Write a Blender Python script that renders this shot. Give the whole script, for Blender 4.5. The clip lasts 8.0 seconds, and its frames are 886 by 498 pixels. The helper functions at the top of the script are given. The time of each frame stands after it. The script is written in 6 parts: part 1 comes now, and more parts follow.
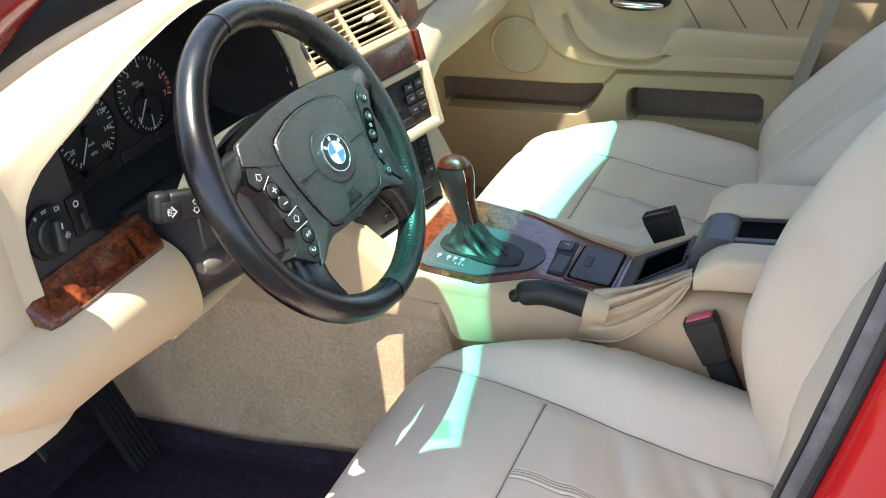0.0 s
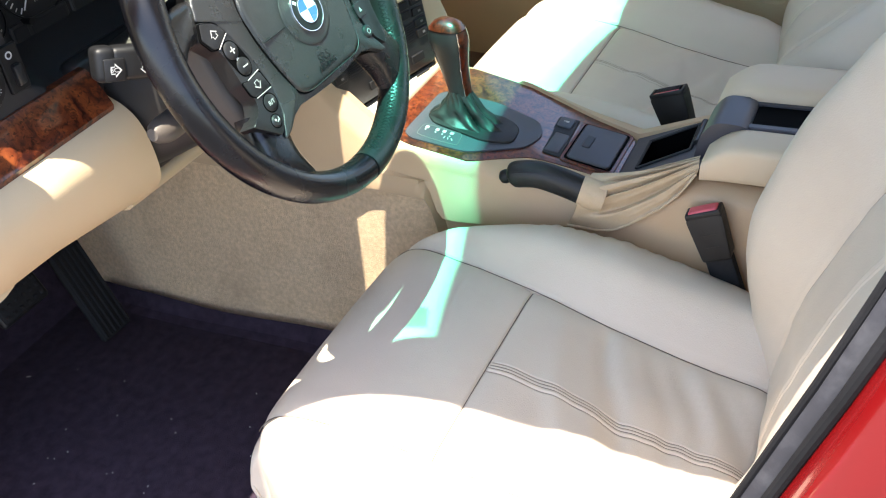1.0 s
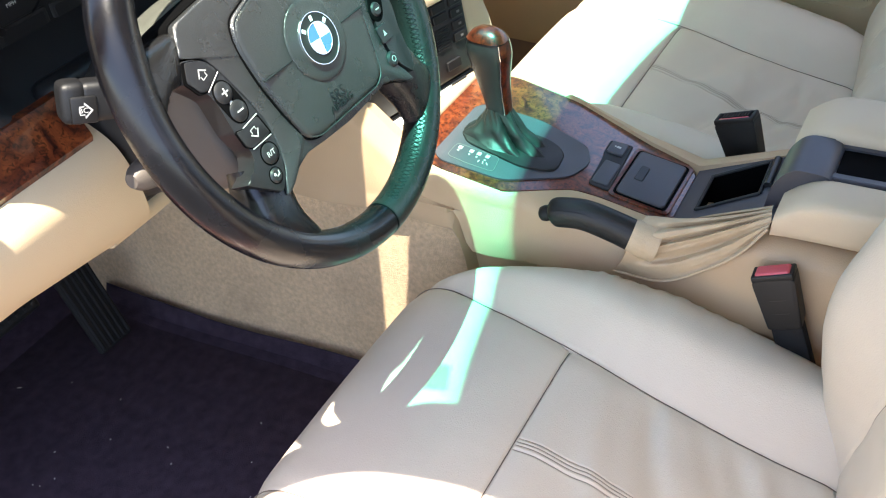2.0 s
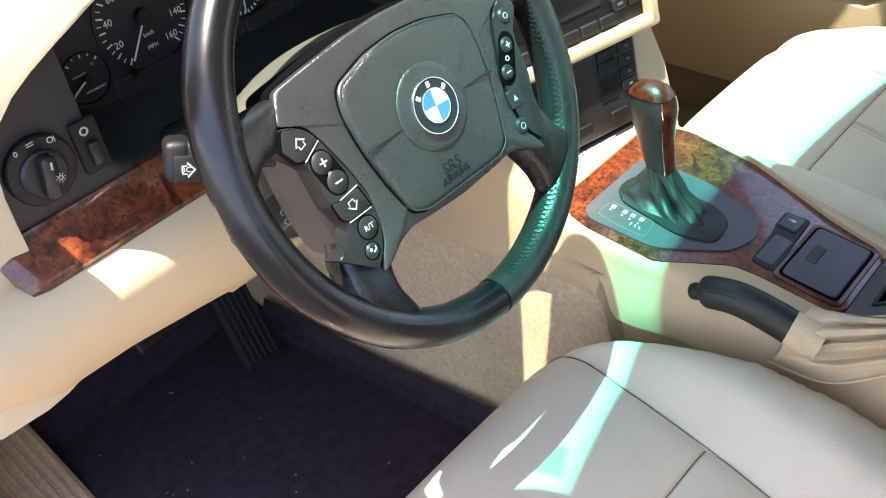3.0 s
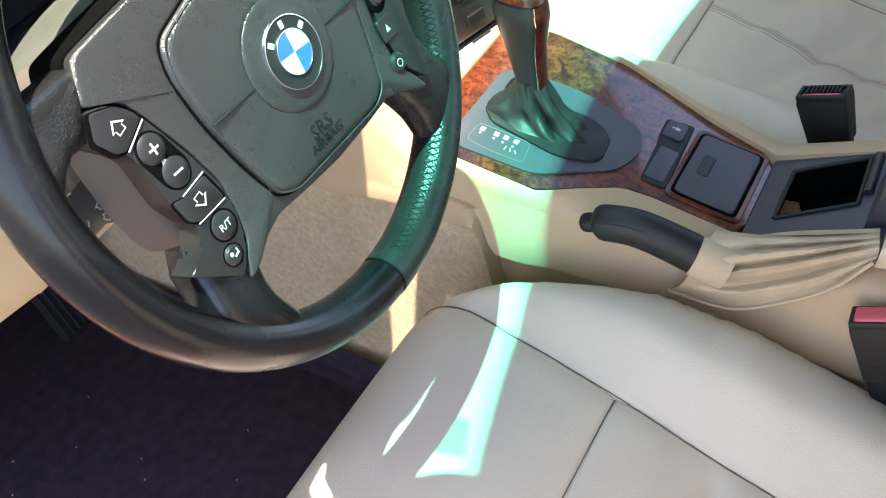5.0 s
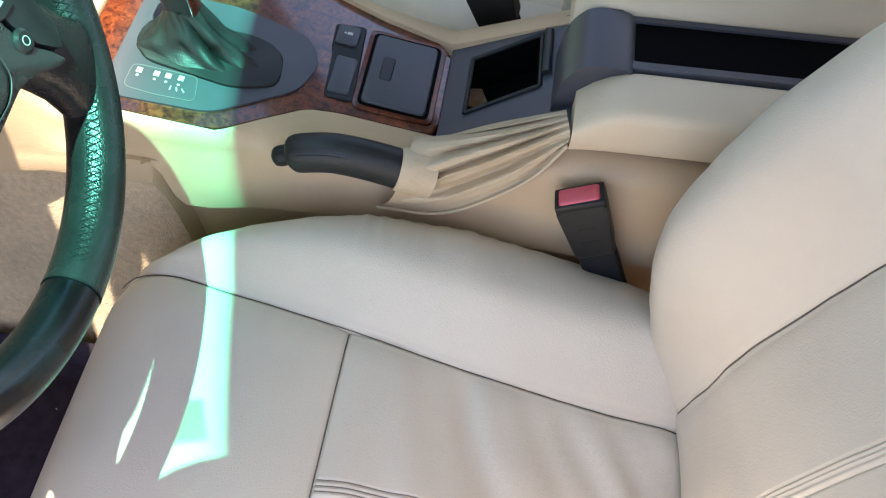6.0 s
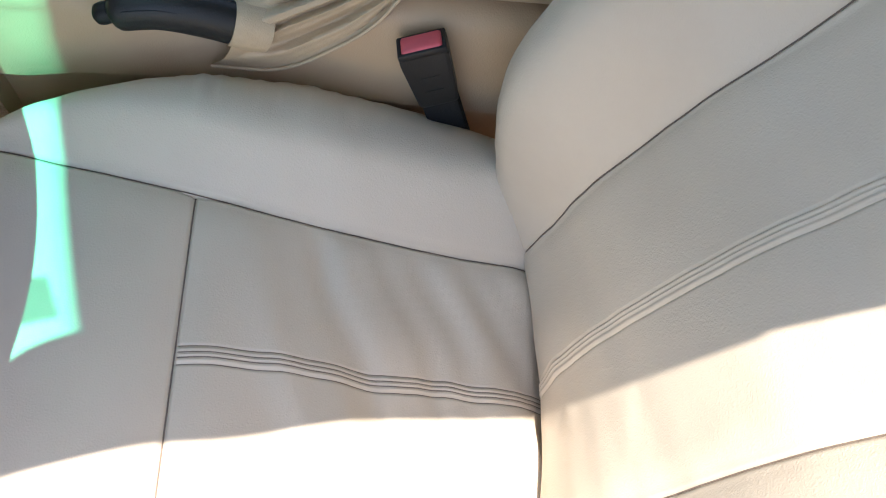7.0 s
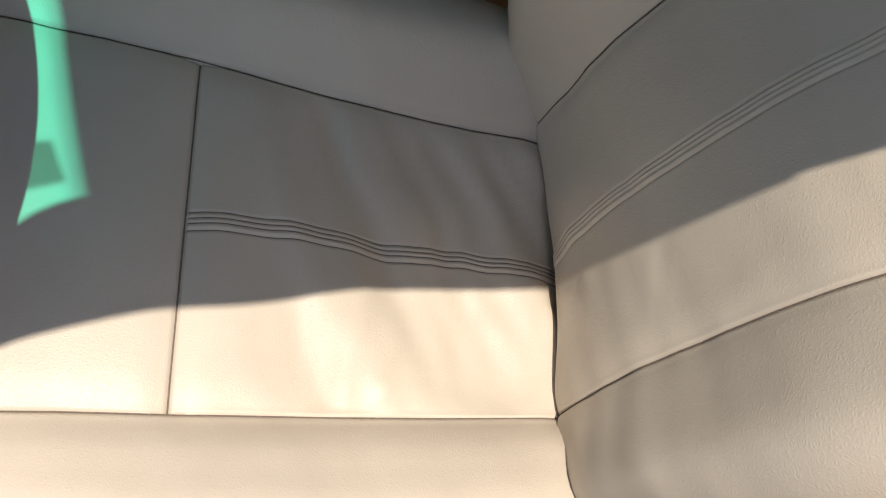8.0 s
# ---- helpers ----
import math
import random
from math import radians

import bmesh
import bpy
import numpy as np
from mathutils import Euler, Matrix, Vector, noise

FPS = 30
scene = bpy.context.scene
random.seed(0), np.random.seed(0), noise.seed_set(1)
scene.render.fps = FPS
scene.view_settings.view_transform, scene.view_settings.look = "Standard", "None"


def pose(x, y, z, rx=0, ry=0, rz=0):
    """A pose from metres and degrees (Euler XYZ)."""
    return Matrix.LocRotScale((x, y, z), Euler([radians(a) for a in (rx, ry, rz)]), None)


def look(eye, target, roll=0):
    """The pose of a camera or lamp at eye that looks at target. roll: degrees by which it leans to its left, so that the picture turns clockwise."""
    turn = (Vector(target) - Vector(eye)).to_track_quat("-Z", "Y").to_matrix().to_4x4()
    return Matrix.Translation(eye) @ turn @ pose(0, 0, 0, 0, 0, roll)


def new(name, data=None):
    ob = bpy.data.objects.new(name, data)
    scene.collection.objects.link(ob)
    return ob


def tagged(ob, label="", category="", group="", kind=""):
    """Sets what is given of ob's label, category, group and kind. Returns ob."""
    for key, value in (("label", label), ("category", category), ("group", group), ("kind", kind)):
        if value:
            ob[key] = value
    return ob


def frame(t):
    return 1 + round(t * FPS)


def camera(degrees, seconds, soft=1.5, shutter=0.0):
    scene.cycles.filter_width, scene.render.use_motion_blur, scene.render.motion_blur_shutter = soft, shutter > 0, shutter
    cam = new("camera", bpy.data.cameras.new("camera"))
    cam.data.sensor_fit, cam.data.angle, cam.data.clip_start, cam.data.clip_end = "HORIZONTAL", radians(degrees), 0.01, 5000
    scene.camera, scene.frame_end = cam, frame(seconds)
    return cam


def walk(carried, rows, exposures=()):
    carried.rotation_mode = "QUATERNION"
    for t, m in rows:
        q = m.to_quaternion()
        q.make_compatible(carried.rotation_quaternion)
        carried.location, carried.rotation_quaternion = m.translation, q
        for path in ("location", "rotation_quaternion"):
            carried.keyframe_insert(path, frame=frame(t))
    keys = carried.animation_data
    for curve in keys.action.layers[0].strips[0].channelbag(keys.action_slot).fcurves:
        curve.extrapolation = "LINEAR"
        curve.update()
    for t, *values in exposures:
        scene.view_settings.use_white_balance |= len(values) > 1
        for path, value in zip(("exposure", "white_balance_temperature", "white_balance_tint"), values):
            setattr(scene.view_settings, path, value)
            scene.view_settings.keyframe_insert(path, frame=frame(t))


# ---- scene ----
cam = camera(50.1, 8.0, soft=1.15)
PATH = [
    (0, (-1.15, -0.519, 1.099), (0.393, 0.28, 0.109), -6.6),
    (0.5, (-1.123, -0.537, 1.074), (0.327, 0.296, -0.023), -5.9),
    (1, (-1.058, -0.499, 1.059), (0.33, 0.256, -0.168), -4.7),
    (1.2, (-1.02, -0.475, 1.059), (0.364, 0.237, -0.197), -3.7),
    (2.3, (-0.852, -0.422, 1.05), (0.37, 0.448, -0.272), -4.5),
    (2.5, (-0.817, -0.436, 1.056), (0.352, 0.534, -0.246), -6.1),
    (3, (-0.787, -0.436, 1.056), (0.269, 0.701, -0.206), -8.3),
    (3.5, (-0.777, -0.425, 1.049), (0.231, 0.758, -0.21), -8.1),
    (4, (-0.76, -0.411, 1.043), (0.219, 0.774, -0.236), -8.2),
    (4.2, (-0.753, -0.4, 1.041), (0.244, 0.763, -0.245), -8.0),
    (5.3, (-0.661, -0.284, 1.004), (0.466, 0.265, -0.554), -2.6),
    (5.5, (-0.638, -0.294, 1.007), (0.472, 0.158, -0.593), -2.0),
    (6, (-0.627, -0.26, 1.002), (0.518, -0.207, -0.636), 7.2),
    (6.1, (-0.63, -0.252, 1.002), (0.498, -0.271, -0.649), 9.2),
    (6.5, (-0.645, -0.213, 0.98), (0.392, -0.47, -0.711), 18.3),
    (7, (-0.641, -0.239, 0.992), (0.298, -0.588, -0.739), 22.7),
    (7.5, (-0.665, -0.234, 0.979), (0.2, -0.585, -0.79), 23.4),
    (8, (-0.677, -0.224, 0.955), (0.122, -0.611, -0.836), 27.0),
]
EXPOSURES = [(0, 2.3, 6900, 14), (2.5, 2.6, 7000, 16), (3.5, 2.5, 7000, 16), (5.5, 2.55, 7000, 16), (6.0, 2.45, 7000, 16), (6.5, 2.25, 7000, 16), (7.0, 1.95, 6800, 13), (7.4, 1.58, 6650, 13), (7.8, 0.76, 6750, 12), (8, 0.40, 6850, 12)]
walk(cam, [(t, look(eye, target, roll)) for t, eye, target, roll in PATH], EXPOSURES)

# ---- world, sun and exposure ----
SUN_DOWN = Vector((0.195, -0.015, -1.0)).normalized()
world = bpy.data.worlds.new("sky")
world.use_nodes = True
scene.world = world
sky = world.node_tree.nodes.new("ShaderNodeTexSky")
sky.sky_type = "NISHITA"
sky.sun_disc = False
sky.sun_elevation = math.asin(-SUN_DOWN.z)
sky.sun_rotation = math.atan2(-SUN_DOWN.x, -SUN_DOWN.y)
bg = world.node_tree.nodes["Background"]
bg.inputs["Strength"].default_value = 0.13
world.node_tree.links.new(sky.outputs["Color"], bg.inputs["Color"])

sun_data = bpy.data.lights.new("sun", "SUN")
sun_data.energy = 4.0
sun_data.angle = radians(0.55)
sun_data.color = (1.0, 0.955, 0.89)
sun = new("sun", sun_data)
sun.matrix_world = look((0, 0, 6), Vector((0, 0, 6)) + SUN_DOWN)

# ---- materials ----
def material(name, color, rough=0.5, metal=0.0, vary=0.12, scale=12.0, bump=0.0, bump_scale=200.0,
             kind="noise", coat=0.0, stain=None, stain_scale=3.0, stain_amount=0.3, sheen=0.0, spec=0.5, rvary=0.1, crease=0.0):
    m = bpy.data.materials.new(name)
    m.use_nodes = True
    nt = m.node_tree
    b = nt.nodes["Principled BSDF"]
    tc = nt.nodes.new("ShaderNodeTexCoord")
    big = nt.nodes.new("ShaderNodeTexNoise")
    big.inputs["Scale"].default_value = scale
    big.inputs["Detail"].default_value = 5
    nt.links.new(tc.outputs["Object"], big.inputs["Vector"])
    ramp = nt.nodes.new("ShaderNodeValToRGB")
    ramp.color_ramp.elements[0].position = 0.3
    ramp.color_ramp.elements[1].position = 0.7
    ramp.color_ramp.elements[0].color = [c * (1 - vary) for c in color] + [1]
    ramp.color_ramp.elements[1].color = [min(1, c * (1 + vary)) for c in color] + [1]
    nt.links.new(big.outputs["Fac"], ramp.inputs["Fac"])
    out = ramp.outputs["Color"]
    if stain:
        sn = nt.nodes.new("ShaderNodeTexNoise")
        sn.inputs["Scale"].default_value = stain_scale
        sn.inputs["Detail"].default_value = 8
        sn.inputs["Roughness"].default_value = 0.65
        nt.links.new(tc.outputs["Object"], sn.inputs["Vector"])
        sr = nt.nodes.new("ShaderNodeMapRange")
        sr.inputs["From Min"].default_value = 0.48
        sr.inputs["From Max"].default_value = 0.75
        sr.inputs["To Max"].default_value = stain_amount
        nt.links.new(sn.outputs["Fac"], sr.inputs["Value"])
        mix = nt.nodes.new("ShaderNodeMix")
        mix.data_type = "RGBA"
        nt.links.new(sr.outputs["Result"], mix.inputs[0])
        nt.links.new(out, mix.inputs[6])
        mix.inputs[7].default_value = [*stain, 1]
        out = mix.outputs[2]
    nt.links.new(out, b.inputs["Base Color"])
    b.inputs["Metallic"].default_value = metal
    b.inputs["Specular IOR Level"].default_value = spec
    b.inputs["Coat Weight"].default_value = coat
    b.inputs["Coat Roughness"].default_value = 0.06
    b.inputs["Sheen Weight"].default_value = sheen
    rr = nt.nodes.new("ShaderNodeMapRange")
    rr.inputs["To Min"].default_value = max(0.02, rough - rvary)
    rr.inputs["To Max"].default_value = min(1, rough + rvary)
    nt.links.new(big.outputs["Fac"], rr.inputs["Value"])
    nt.links.new(rr.outputs["Result"], b.inputs["Roughness"])
    if bump:
        if kind == "leather":
            t = nt.nodes.new("ShaderNodeTexVoronoi")
            t.feature = "DISTANCE_TO_EDGE"
            t.inputs["Scale"].default_value = bump_scale
            wob = nt.nodes.new("ShaderNodeTexNoise")
            wob.inputs["Scale"].default_value = bump_scale * 0.5
            add = nt.nodes.new("ShaderNodeVectorMath")
            add.operation = "MULTIPLY_ADD"
            add.inputs[1].default_value = (0.006, 0.006, 0.006)
            nt.links.new(tc.outputs["Object"], wob.inputs["Vector"])
            nt.links.new(wob.outputs["Color"], add.inputs[0])
            nt.links.new(tc.outputs["Object"], add.inputs[2])
            nt.links.new(add.outputs[0], t.inputs["Vector"])
            h = t.outputs["Distance"]
        else:
            t = nt.nodes.new("ShaderNodeTexNoise")
            t.inputs["Scale"].default_value = bump_scale
            t.inputs["Detail"].default_value = 4
            nt.links.new(tc.outputs["Object"], t.inputs["Vector"])
            h = t.outputs["Fac"]
        bp = nt.nodes.new("ShaderNodeBump")
        bp.inputs["Strength"].default_value = bump
        bp.inputs["Distance"].default_value = 0.002
        nt.links.new(h, bp.inputs["Height"])
        if crease:
            # shallow wandering wrinkles under the grain
            cn = nt.nodes.new("ShaderNodeTexNoise")
            cn.noise_type = "RIDGED_MULTIFRACTAL"
            cn.inputs["Scale"].default_value = 11
            cn.inputs["Detail"].default_value = 3
            cn.inputs["Distortion"].default_value = 1.2
            nt.links.new(tc.outputs["Object"], cn.inputs["Vector"])
            cb = nt.nodes.new("ShaderNodeBump")
            cb.inputs["Strength"].default_value = crease
            cb.inputs["Distance"].default_value = 0.004
            nt.links.new(cn.outputs["Fac"], cb.inputs["Height"])
            nt.links.new(cb.outputs["Normal"], bp.inputs["Normal"])
        nt.links.new(bp.outputs["Normal"], b.inputs["Normal"])
        if coat:
            b.inputs["Coat Normal"].default_value = (0, 0, 0)
    return m


def burl_wood(name="burl_wood", deep=1.0):
    m = bpy.data.materials.new(name)
    m.use_nodes = True
    nt = m.node_tree
    b = nt.nodes["Principled BSDF"]
    tc = nt.nodes.new("ShaderNodeTexCoord")
    n1 = nt.nodes.new("ShaderNodeTexNoise")
    n1.inputs["Scale"].default_value = 44
    n1.inputs["Detail"].default_value = 7
    n1.inputs["Roughness"].default_value = 0.62
    n1.inputs["Distortion"].default_value = 1.6
    n2 = nt.nodes.new("ShaderNodeTexNoise")
    n2.inputs["Scale"].default_value = 240
    n2.inputs["Detail"].default_value = 4
    n2.inputs["Distortion"].default_value = 0.8
    nt.links.new(tc.outputs["Object"], n1.inputs["Vector"])
    nt.links.new(tc.outputs["Object"], n2.inputs["Vector"])
    r1 = nt.nodes.new("ShaderNodeValToRGB")
    e = r1.color_ramp.elements
    e[0].position, e[0].color = 0.34, (0.024 * deep, 0.005 * deep, 0.003 * deep, 1)
    e[1].position, e[1].color = 0.68, (0.205 * deep, 0.052 * deep, 0.014 * deep, 1)
    mid = e.new(0.5)
    mid.color = (0.115 * deep, 0.024 * deep, 0.007 * deep, 1)
    r2 = nt.nodes.new("ShaderNodeValToRGB")
    r2.color_ramp.elements[0].position, r2.color_ramp.elements[0].color = 0.36, (0.16, 0.12, 0.1, 1)
    r2.color_ramp.elements[1].position, r2.color_ramp.elements[1].color = 0.5, (1, 1, 1, 1)
    nt.links.new(n1.outputs["Fac"], r1.inputs["Fac"])
    nt.links.new(n2.outputs["Fac"], r2.inputs["Fac"])
    mx = nt.nodes.new("ShaderNodeMix")
    mx.data_type, mx.blend_type = "RGBA", "MULTIPLY"
    mx.inputs[0].default_value = 0.85
    nt.links.new(r1.outputs["Color"], mx.inputs[6])
    nt.links.new(r2.outputs["Color"], mx.inputs[7])
    nt.links.new(mx.outputs[2], b.inputs["Base Color"])
    b.inputs["Roughness"].default_value = 0.32
    b.inputs["Coat Weight"].default_value = 0.8
    b.inputs["Coat Roughness"].default_value = 0.09
    return m


def screen_glass(name, top_y, low_y, tint, clear, edge_y, bow):
    """Windscreen glass whose upper strip is tinted; the tint fades out towards low_y."""
    m = bpy.data.materials.new(name)
    m.use_nodes = True
    nt = m.node_tree
    nt.nodes.remove(nt.nodes["Principled BSDF"])
    tc = nt.nodes.new("ShaderNodeTexCoord")
    sep = nt.nodes.new("ShaderNodeSeparateXYZ")
    nt.links.new(tc.outputs["Object"], sep.inputs[0])
    mr = nt.nodes.new("ShaderNodeMapRange")
    mr.inputs["From Min"].default_value = top_y
    mr.inputs["From Max"].default_value = low_y
    # distance below the bowed upper edge of the glass
    def calc(op, a, b=0.0):
        n = nt.nodes.new("ShaderNodeMath")
        n.operation = op
        for k, v in enumerate((a, b)):
            if isinstance(v, (int, float)):
                n.inputs[k].default_value = v
            else:
                nt.links.new(v, n.inputs[k])
        return n.outputs[0]

    left = calc("POWER", calc("MAXIMUM", calc("SUBTRACT", 0.041, sep.outputs["X"]), 0.0001), 1.9)
    right = calc("MULTIPLY", calc("MAXIMUM", calc("SUBTRACT", sep.outputs["X"], 0.041), 0.0), 0.11)
    nt.links.new(calc("ADD", calc("SUBTRACT", sep.outputs["Y"], edge_y), calc("ADD", calc("MULTIPLY", left, bow), right)), mr.inputs["Value"])
    ramp = nt.nodes.new("ShaderNodeValToRGB")
    e = ramp.color_ramp.elements
    e[0].position, e[0].color = 0.0, (0.3 * tint[0], 0.3 * tint[1], 0.3 * tint[2], 1)
    e[1].position, e[1].color = 1.0, (*clear, 1)
    for at, mixed in ((0.13, 0.0), (0.38, 0.07), (0.64, 0.32), (0.82, 0.64)):
        stop = e.new(at)
        stop.color = [(1 - mixed) * a + mixed * c for a, c in zip(tint, clear)] + [1]
    nt.links.new(mr.outputs["Result"], ramp.inputs["Fac"])
    tr = nt.nodes.new("ShaderNodeBsdfTransparent")
    gl = nt.nodes.new("ShaderNodeBsdfGlossy")
    gl.inputs["Roughness"].default_value = 0.02
    fr = nt.nodes.new("ShaderNodeFresnel")
    fr.inputs["IOR"].default_value = 1.3
    mx = nt.nodes.new("ShaderNodeMixShader")
    nt.links.new(ramp.outputs["Color"], tr.inputs["Color"])
    nt.links.new(fr.outputs[0], mx.inputs[0])
    nt.links.new(tr.outputs[0], mx.inputs[1])
    nt.links.new(gl.outputs[0], mx.inputs[2])
    nt.links.new(mx.outputs[0], nt.nodes["Material Output"].inputs["Surface"])
    return m


LEATHER = material("beige_leather", (0.565, 0.487, 0.388), 0.42, vary=0.05, scale=5, bump=0.16, bump_scale=420, kind="leather", crease=0.22,
                   stain=(0.40, 0.31, 0.23), stain_scale=6, stain_amount=0.25, spec=0.4)
VINYL = material("beige_vinyl", (0.56, 0.43, 0.27), 0.5, vary=0.04, scale=8, bump=0.16, bump_scale=520, kind="leather", spec=0.4)
FLANK = material("tan_flank_vinyl", (0.48, 0.335, 0.205), 0.5, vary=0.05, scale=8, bump=0.18, bump_scale=420, kind="leather", spec=0.4)
VINYL_SOFT = material("pale_beige_vinyl", (0.54, 0.44, 0.295), 0.5, vary=0.05, scale=7, bump=0.16, bump_scale=480, kind="leather",
                      stain=(0.42, 0.33, 0.22), stain_scale=5, stain_amount=0.2, spec=0.4)
DOOR_VINYL = material("door_vinyl", (0.46, 0.365, 0.225), 0.5, vary=0.05, scale=6, bump=0.14, bump_scale=480, kind="leather", spec=0.4)
CARPET = material("beige_carpet", (0.60, 0.42, 0.255), 0.95, vary=0.16, scale=160, bump=1.0, bump_scale=480, stain=(0.27, 0.18, 0.11),
                  stain_scale=7, stain_amount=0.5, sheen=0.3, spec=0.1)
ARM_VINYL = material("pale_armrest_vinyl", (0.60, 0.480, 0.335), 0.5, vary=0.05, scale=7, bump=0.16, bump_scale=480, kind="leather", spec=0.4)
BOOT_CLOTH = material("beige_gaiter_leather", (0.50, 0.38, 0.25), 0.55, vary=0.08, scale=18, bump=0.22, bump_scale=420, kind="leather",
                      stain=(0.30, 0.20, 0.12), stain_scale=16, stain_amount=0.4, spec=0.35)
MAT_CARPET = material("dark_mat_carpet", (0.039, 0.026, 0.038), 0.95, vary=0.3, scale=60, bump=0.9, bump_scale=1100, spec=0.08, sheen=0.04)
BLACK = material("black_plastic", (0.007, 0.007, 0.0078), 0.5, spec=0.38, vary=0.15, scale=20, bump=0.12, bump_scale=900)
GREY = material("dark_grey_plastic", (0.0155, 0.0158, 0.017), 0.38, vary=0.15, scale=20, bump=0.10, bump_scale=700, kind="leather", spec=0.45)
SLATE = material("slate_grey_plastic", (0.052, 0.052, 0.064), 0.42, vary=0.08, scale=20, bump=0.12, bump_scale=900)
# paler than the column below: sun on the shroud put into its colour
SHROUD = material("sunlit_pale_plastic", (0.155, 0.16, 0.135), 0.5, vary=0.14, scale=20, bump=0.12, bump_scale=900)
TAUPE = material("grey_brown_plastic", (0.105, 0.086, 0.072), 0.5, vary=0.06, scale=20, bump=0.12, bump_scale=900)
WHEEL_LEATHER = material("black_leather", (0.0135, 0.0135, 0.014), 0.28, vary=0.25, scale=30, bump=0.20, bump_scale=430, kind="leather", spec=0.55)
WORN_LEATHER = material("worn_black_leather", (0.0048, 0.0048, 0.0062), 0.25, vary=0.4, scale=22, bump=0.05, bump_scale=520, kind="leather", spec=0.5, rvary=0.14)
HUB = material("dark_grained_hub_plastic", (0.0235, 0.0248, 0.0250), 0.28, vary=0.08, scale=26, bump=0.30, bump_scale=760, kind="leather", spec=0.85, rvary=0.05,
               stain=(0.038, 0.039, 0.039), stain_scale=140, stain_amount=0.05)
COLUMN = material("grey_brown_column_plastic", (0.034, 0.031, 0.029), 0.45, vary=0.1, scale=20, bump=0.12, bump_scale=900)
BOOT_LEATHER = material("black_boot_leather", (0.0115, 0.012, 0.012), 0.46, spec=0.4, vary=0.2, scale=24, bump=0.14, bump_scale=420, kind="leather")
RUBBER = material("black_rubber", (0.009, 0.009, 0.0095), 0.75, spec=0.25, vary=0.2, scale=30, bump=0.2, bump_scale=300)
SEAL = material("weathered_rubber_seal", (0.034, 0.034, 0.038), 0.6, vary=0.15, scale=60, bump=0.10, bump_scale=420, stain=(0.10, 0.10, 0.10),
                stain_scale=30, stain_amount=0.5)
RED_PAINT = material("red_car_paint", (0.18, 0.0045, 0.005), 0.22, vary=0.05, scale=3, coat=1.0)
CHROME = material("chrome", (0.75, 0.75, 0.76), 0.12, metal=1.0, vary=0.02, scale=5, rvary=0.04)
WHITE = material("white_print", (0.78, 0.78, 0.76), 0.5, vary=0.02, scale=30)
BLUE = material("blue_enamel", (0.012, 0.13, 0.60), 0.25, vary=0.03, scale=30, coat=0.6)
RED_PRINT = material("red_print", (0.5, 0.03, 0.02), 0.5, vary=0.02, scale=30)
PINK = material("faded_red_plastic", (0.62, 0.09, 0.11), 0.42, vary=0.08, scale=60)
TEAL_STITCH = material("dark_stitch_thread", (0.020, 0.022, 0.021), 0.8, spec=0.1, vary=0.2, scale=300)
# near black without gloss: shade of gaps and wells put into the colour
WELL_BLACK = material("deep_gap_shade", (0.002, 0.002, 0.0022), 0.8, vary=0.1, scale=20, spec=0.05)
# light grey that paints the highlight along the airbag cover's edge
EDGE_GREY = material("grey_edge_highlight", (0.034, 0.034, 0.035), 0.5, vary=0.3, scale=60)
PRINT = material("grey_white_print", (0.46, 0.46, 0.45), 0.5, vary=0.02, scale=30)
SEAM = material("dark_seam_thread", (0.15, 0.115, 0.09), 0.9, vary=0.2, scale=200)
PANEL = material("charcoal_panel_plastic", (0.027, 0.0255, 0.026), 0.5, vary=0.12, scale=20, bump=0.10, bump_scale=900, spec=0.4)
GAUGE = material("matt_black_dial", (0.010, 0.010, 0.011), 0.6, vary=0.1, scale=40)
HEADLINER = material("beige_headliner", (0.55, 0.48, 0.38), 0.95, vary=0.05, scale=60, bump=0.3, bump_scale=800)
ASPHALT = material("asphalt", (0.055, 0.054, 0.052), 0.9, vary=0.3, scale=40, bump=0.6, bump_scale=120)
# dash vinyl darkened, so partial shade on the vents sits in the colour
VENT = material("part_shaded_vent_vinyl", (0.34, 0.265, 0.165), 0.5, vary=0.05, scale=20, bump=0.10, bump_scale=900)
SPEAKER = material("woven_speaker_cloth", (0.44, 0.38, 0.26), 0.8, vary=0.08, scale=150, bump=0.7, bump_scale=1400)
LINT = material("pale_lint", (0.5, 0.48, 0.45), 0.9, vary=0.1, scale=100)
LCD = material("unlit_display_glass", (0.025, 0.024, 0.018), 0.12, vary=0.1, scale=20)
WOOD = burl_wood()
DARK_WOOD = burl_wood("dark_burl_wood", 0.75)
for ramp_ in [n for n in DARK_WOOD.node_tree.nodes if n.type == "VALTORGB"][:1]:
    for stop_ in ramp_.color_ramp.elements:
        stop_.color = (stop_.color[0] * 1.1, stop_.color[1] * 0.55, stop_.color[2] * 0.5, 1)
DARK_WOOD.node_tree.nodes["Principled BSDF"].inputs["Coat Weight"].default_value = 0.35
# brown of the pocket linings, also painted as shade on passenger footwell carpet
POCKET = material("brown_lining_and_shade", (0.20, 0.15, 0.115), 0.8, vary=0.1, scale=60, bump=0.3, bump_scale=700)
DIM_PRINT = material("dim_grey_print", (0.13, 0.13, 0.13), 0.6, vary=0.05, scale=60)

# ---- building helpers ----
PLACED = {}


def thing(name, label, category, at=(0, 0, 0), m=None, kind="", group=""):
    ob = new(name)
    ob.empty_display_size = 0.05
    ob.matrix_world = m if m is not None else Matrix.Translation(at)
    PLACED[ob.name] = ob.matrix_world.copy()
    return tagged(ob, label, category, group, kind)


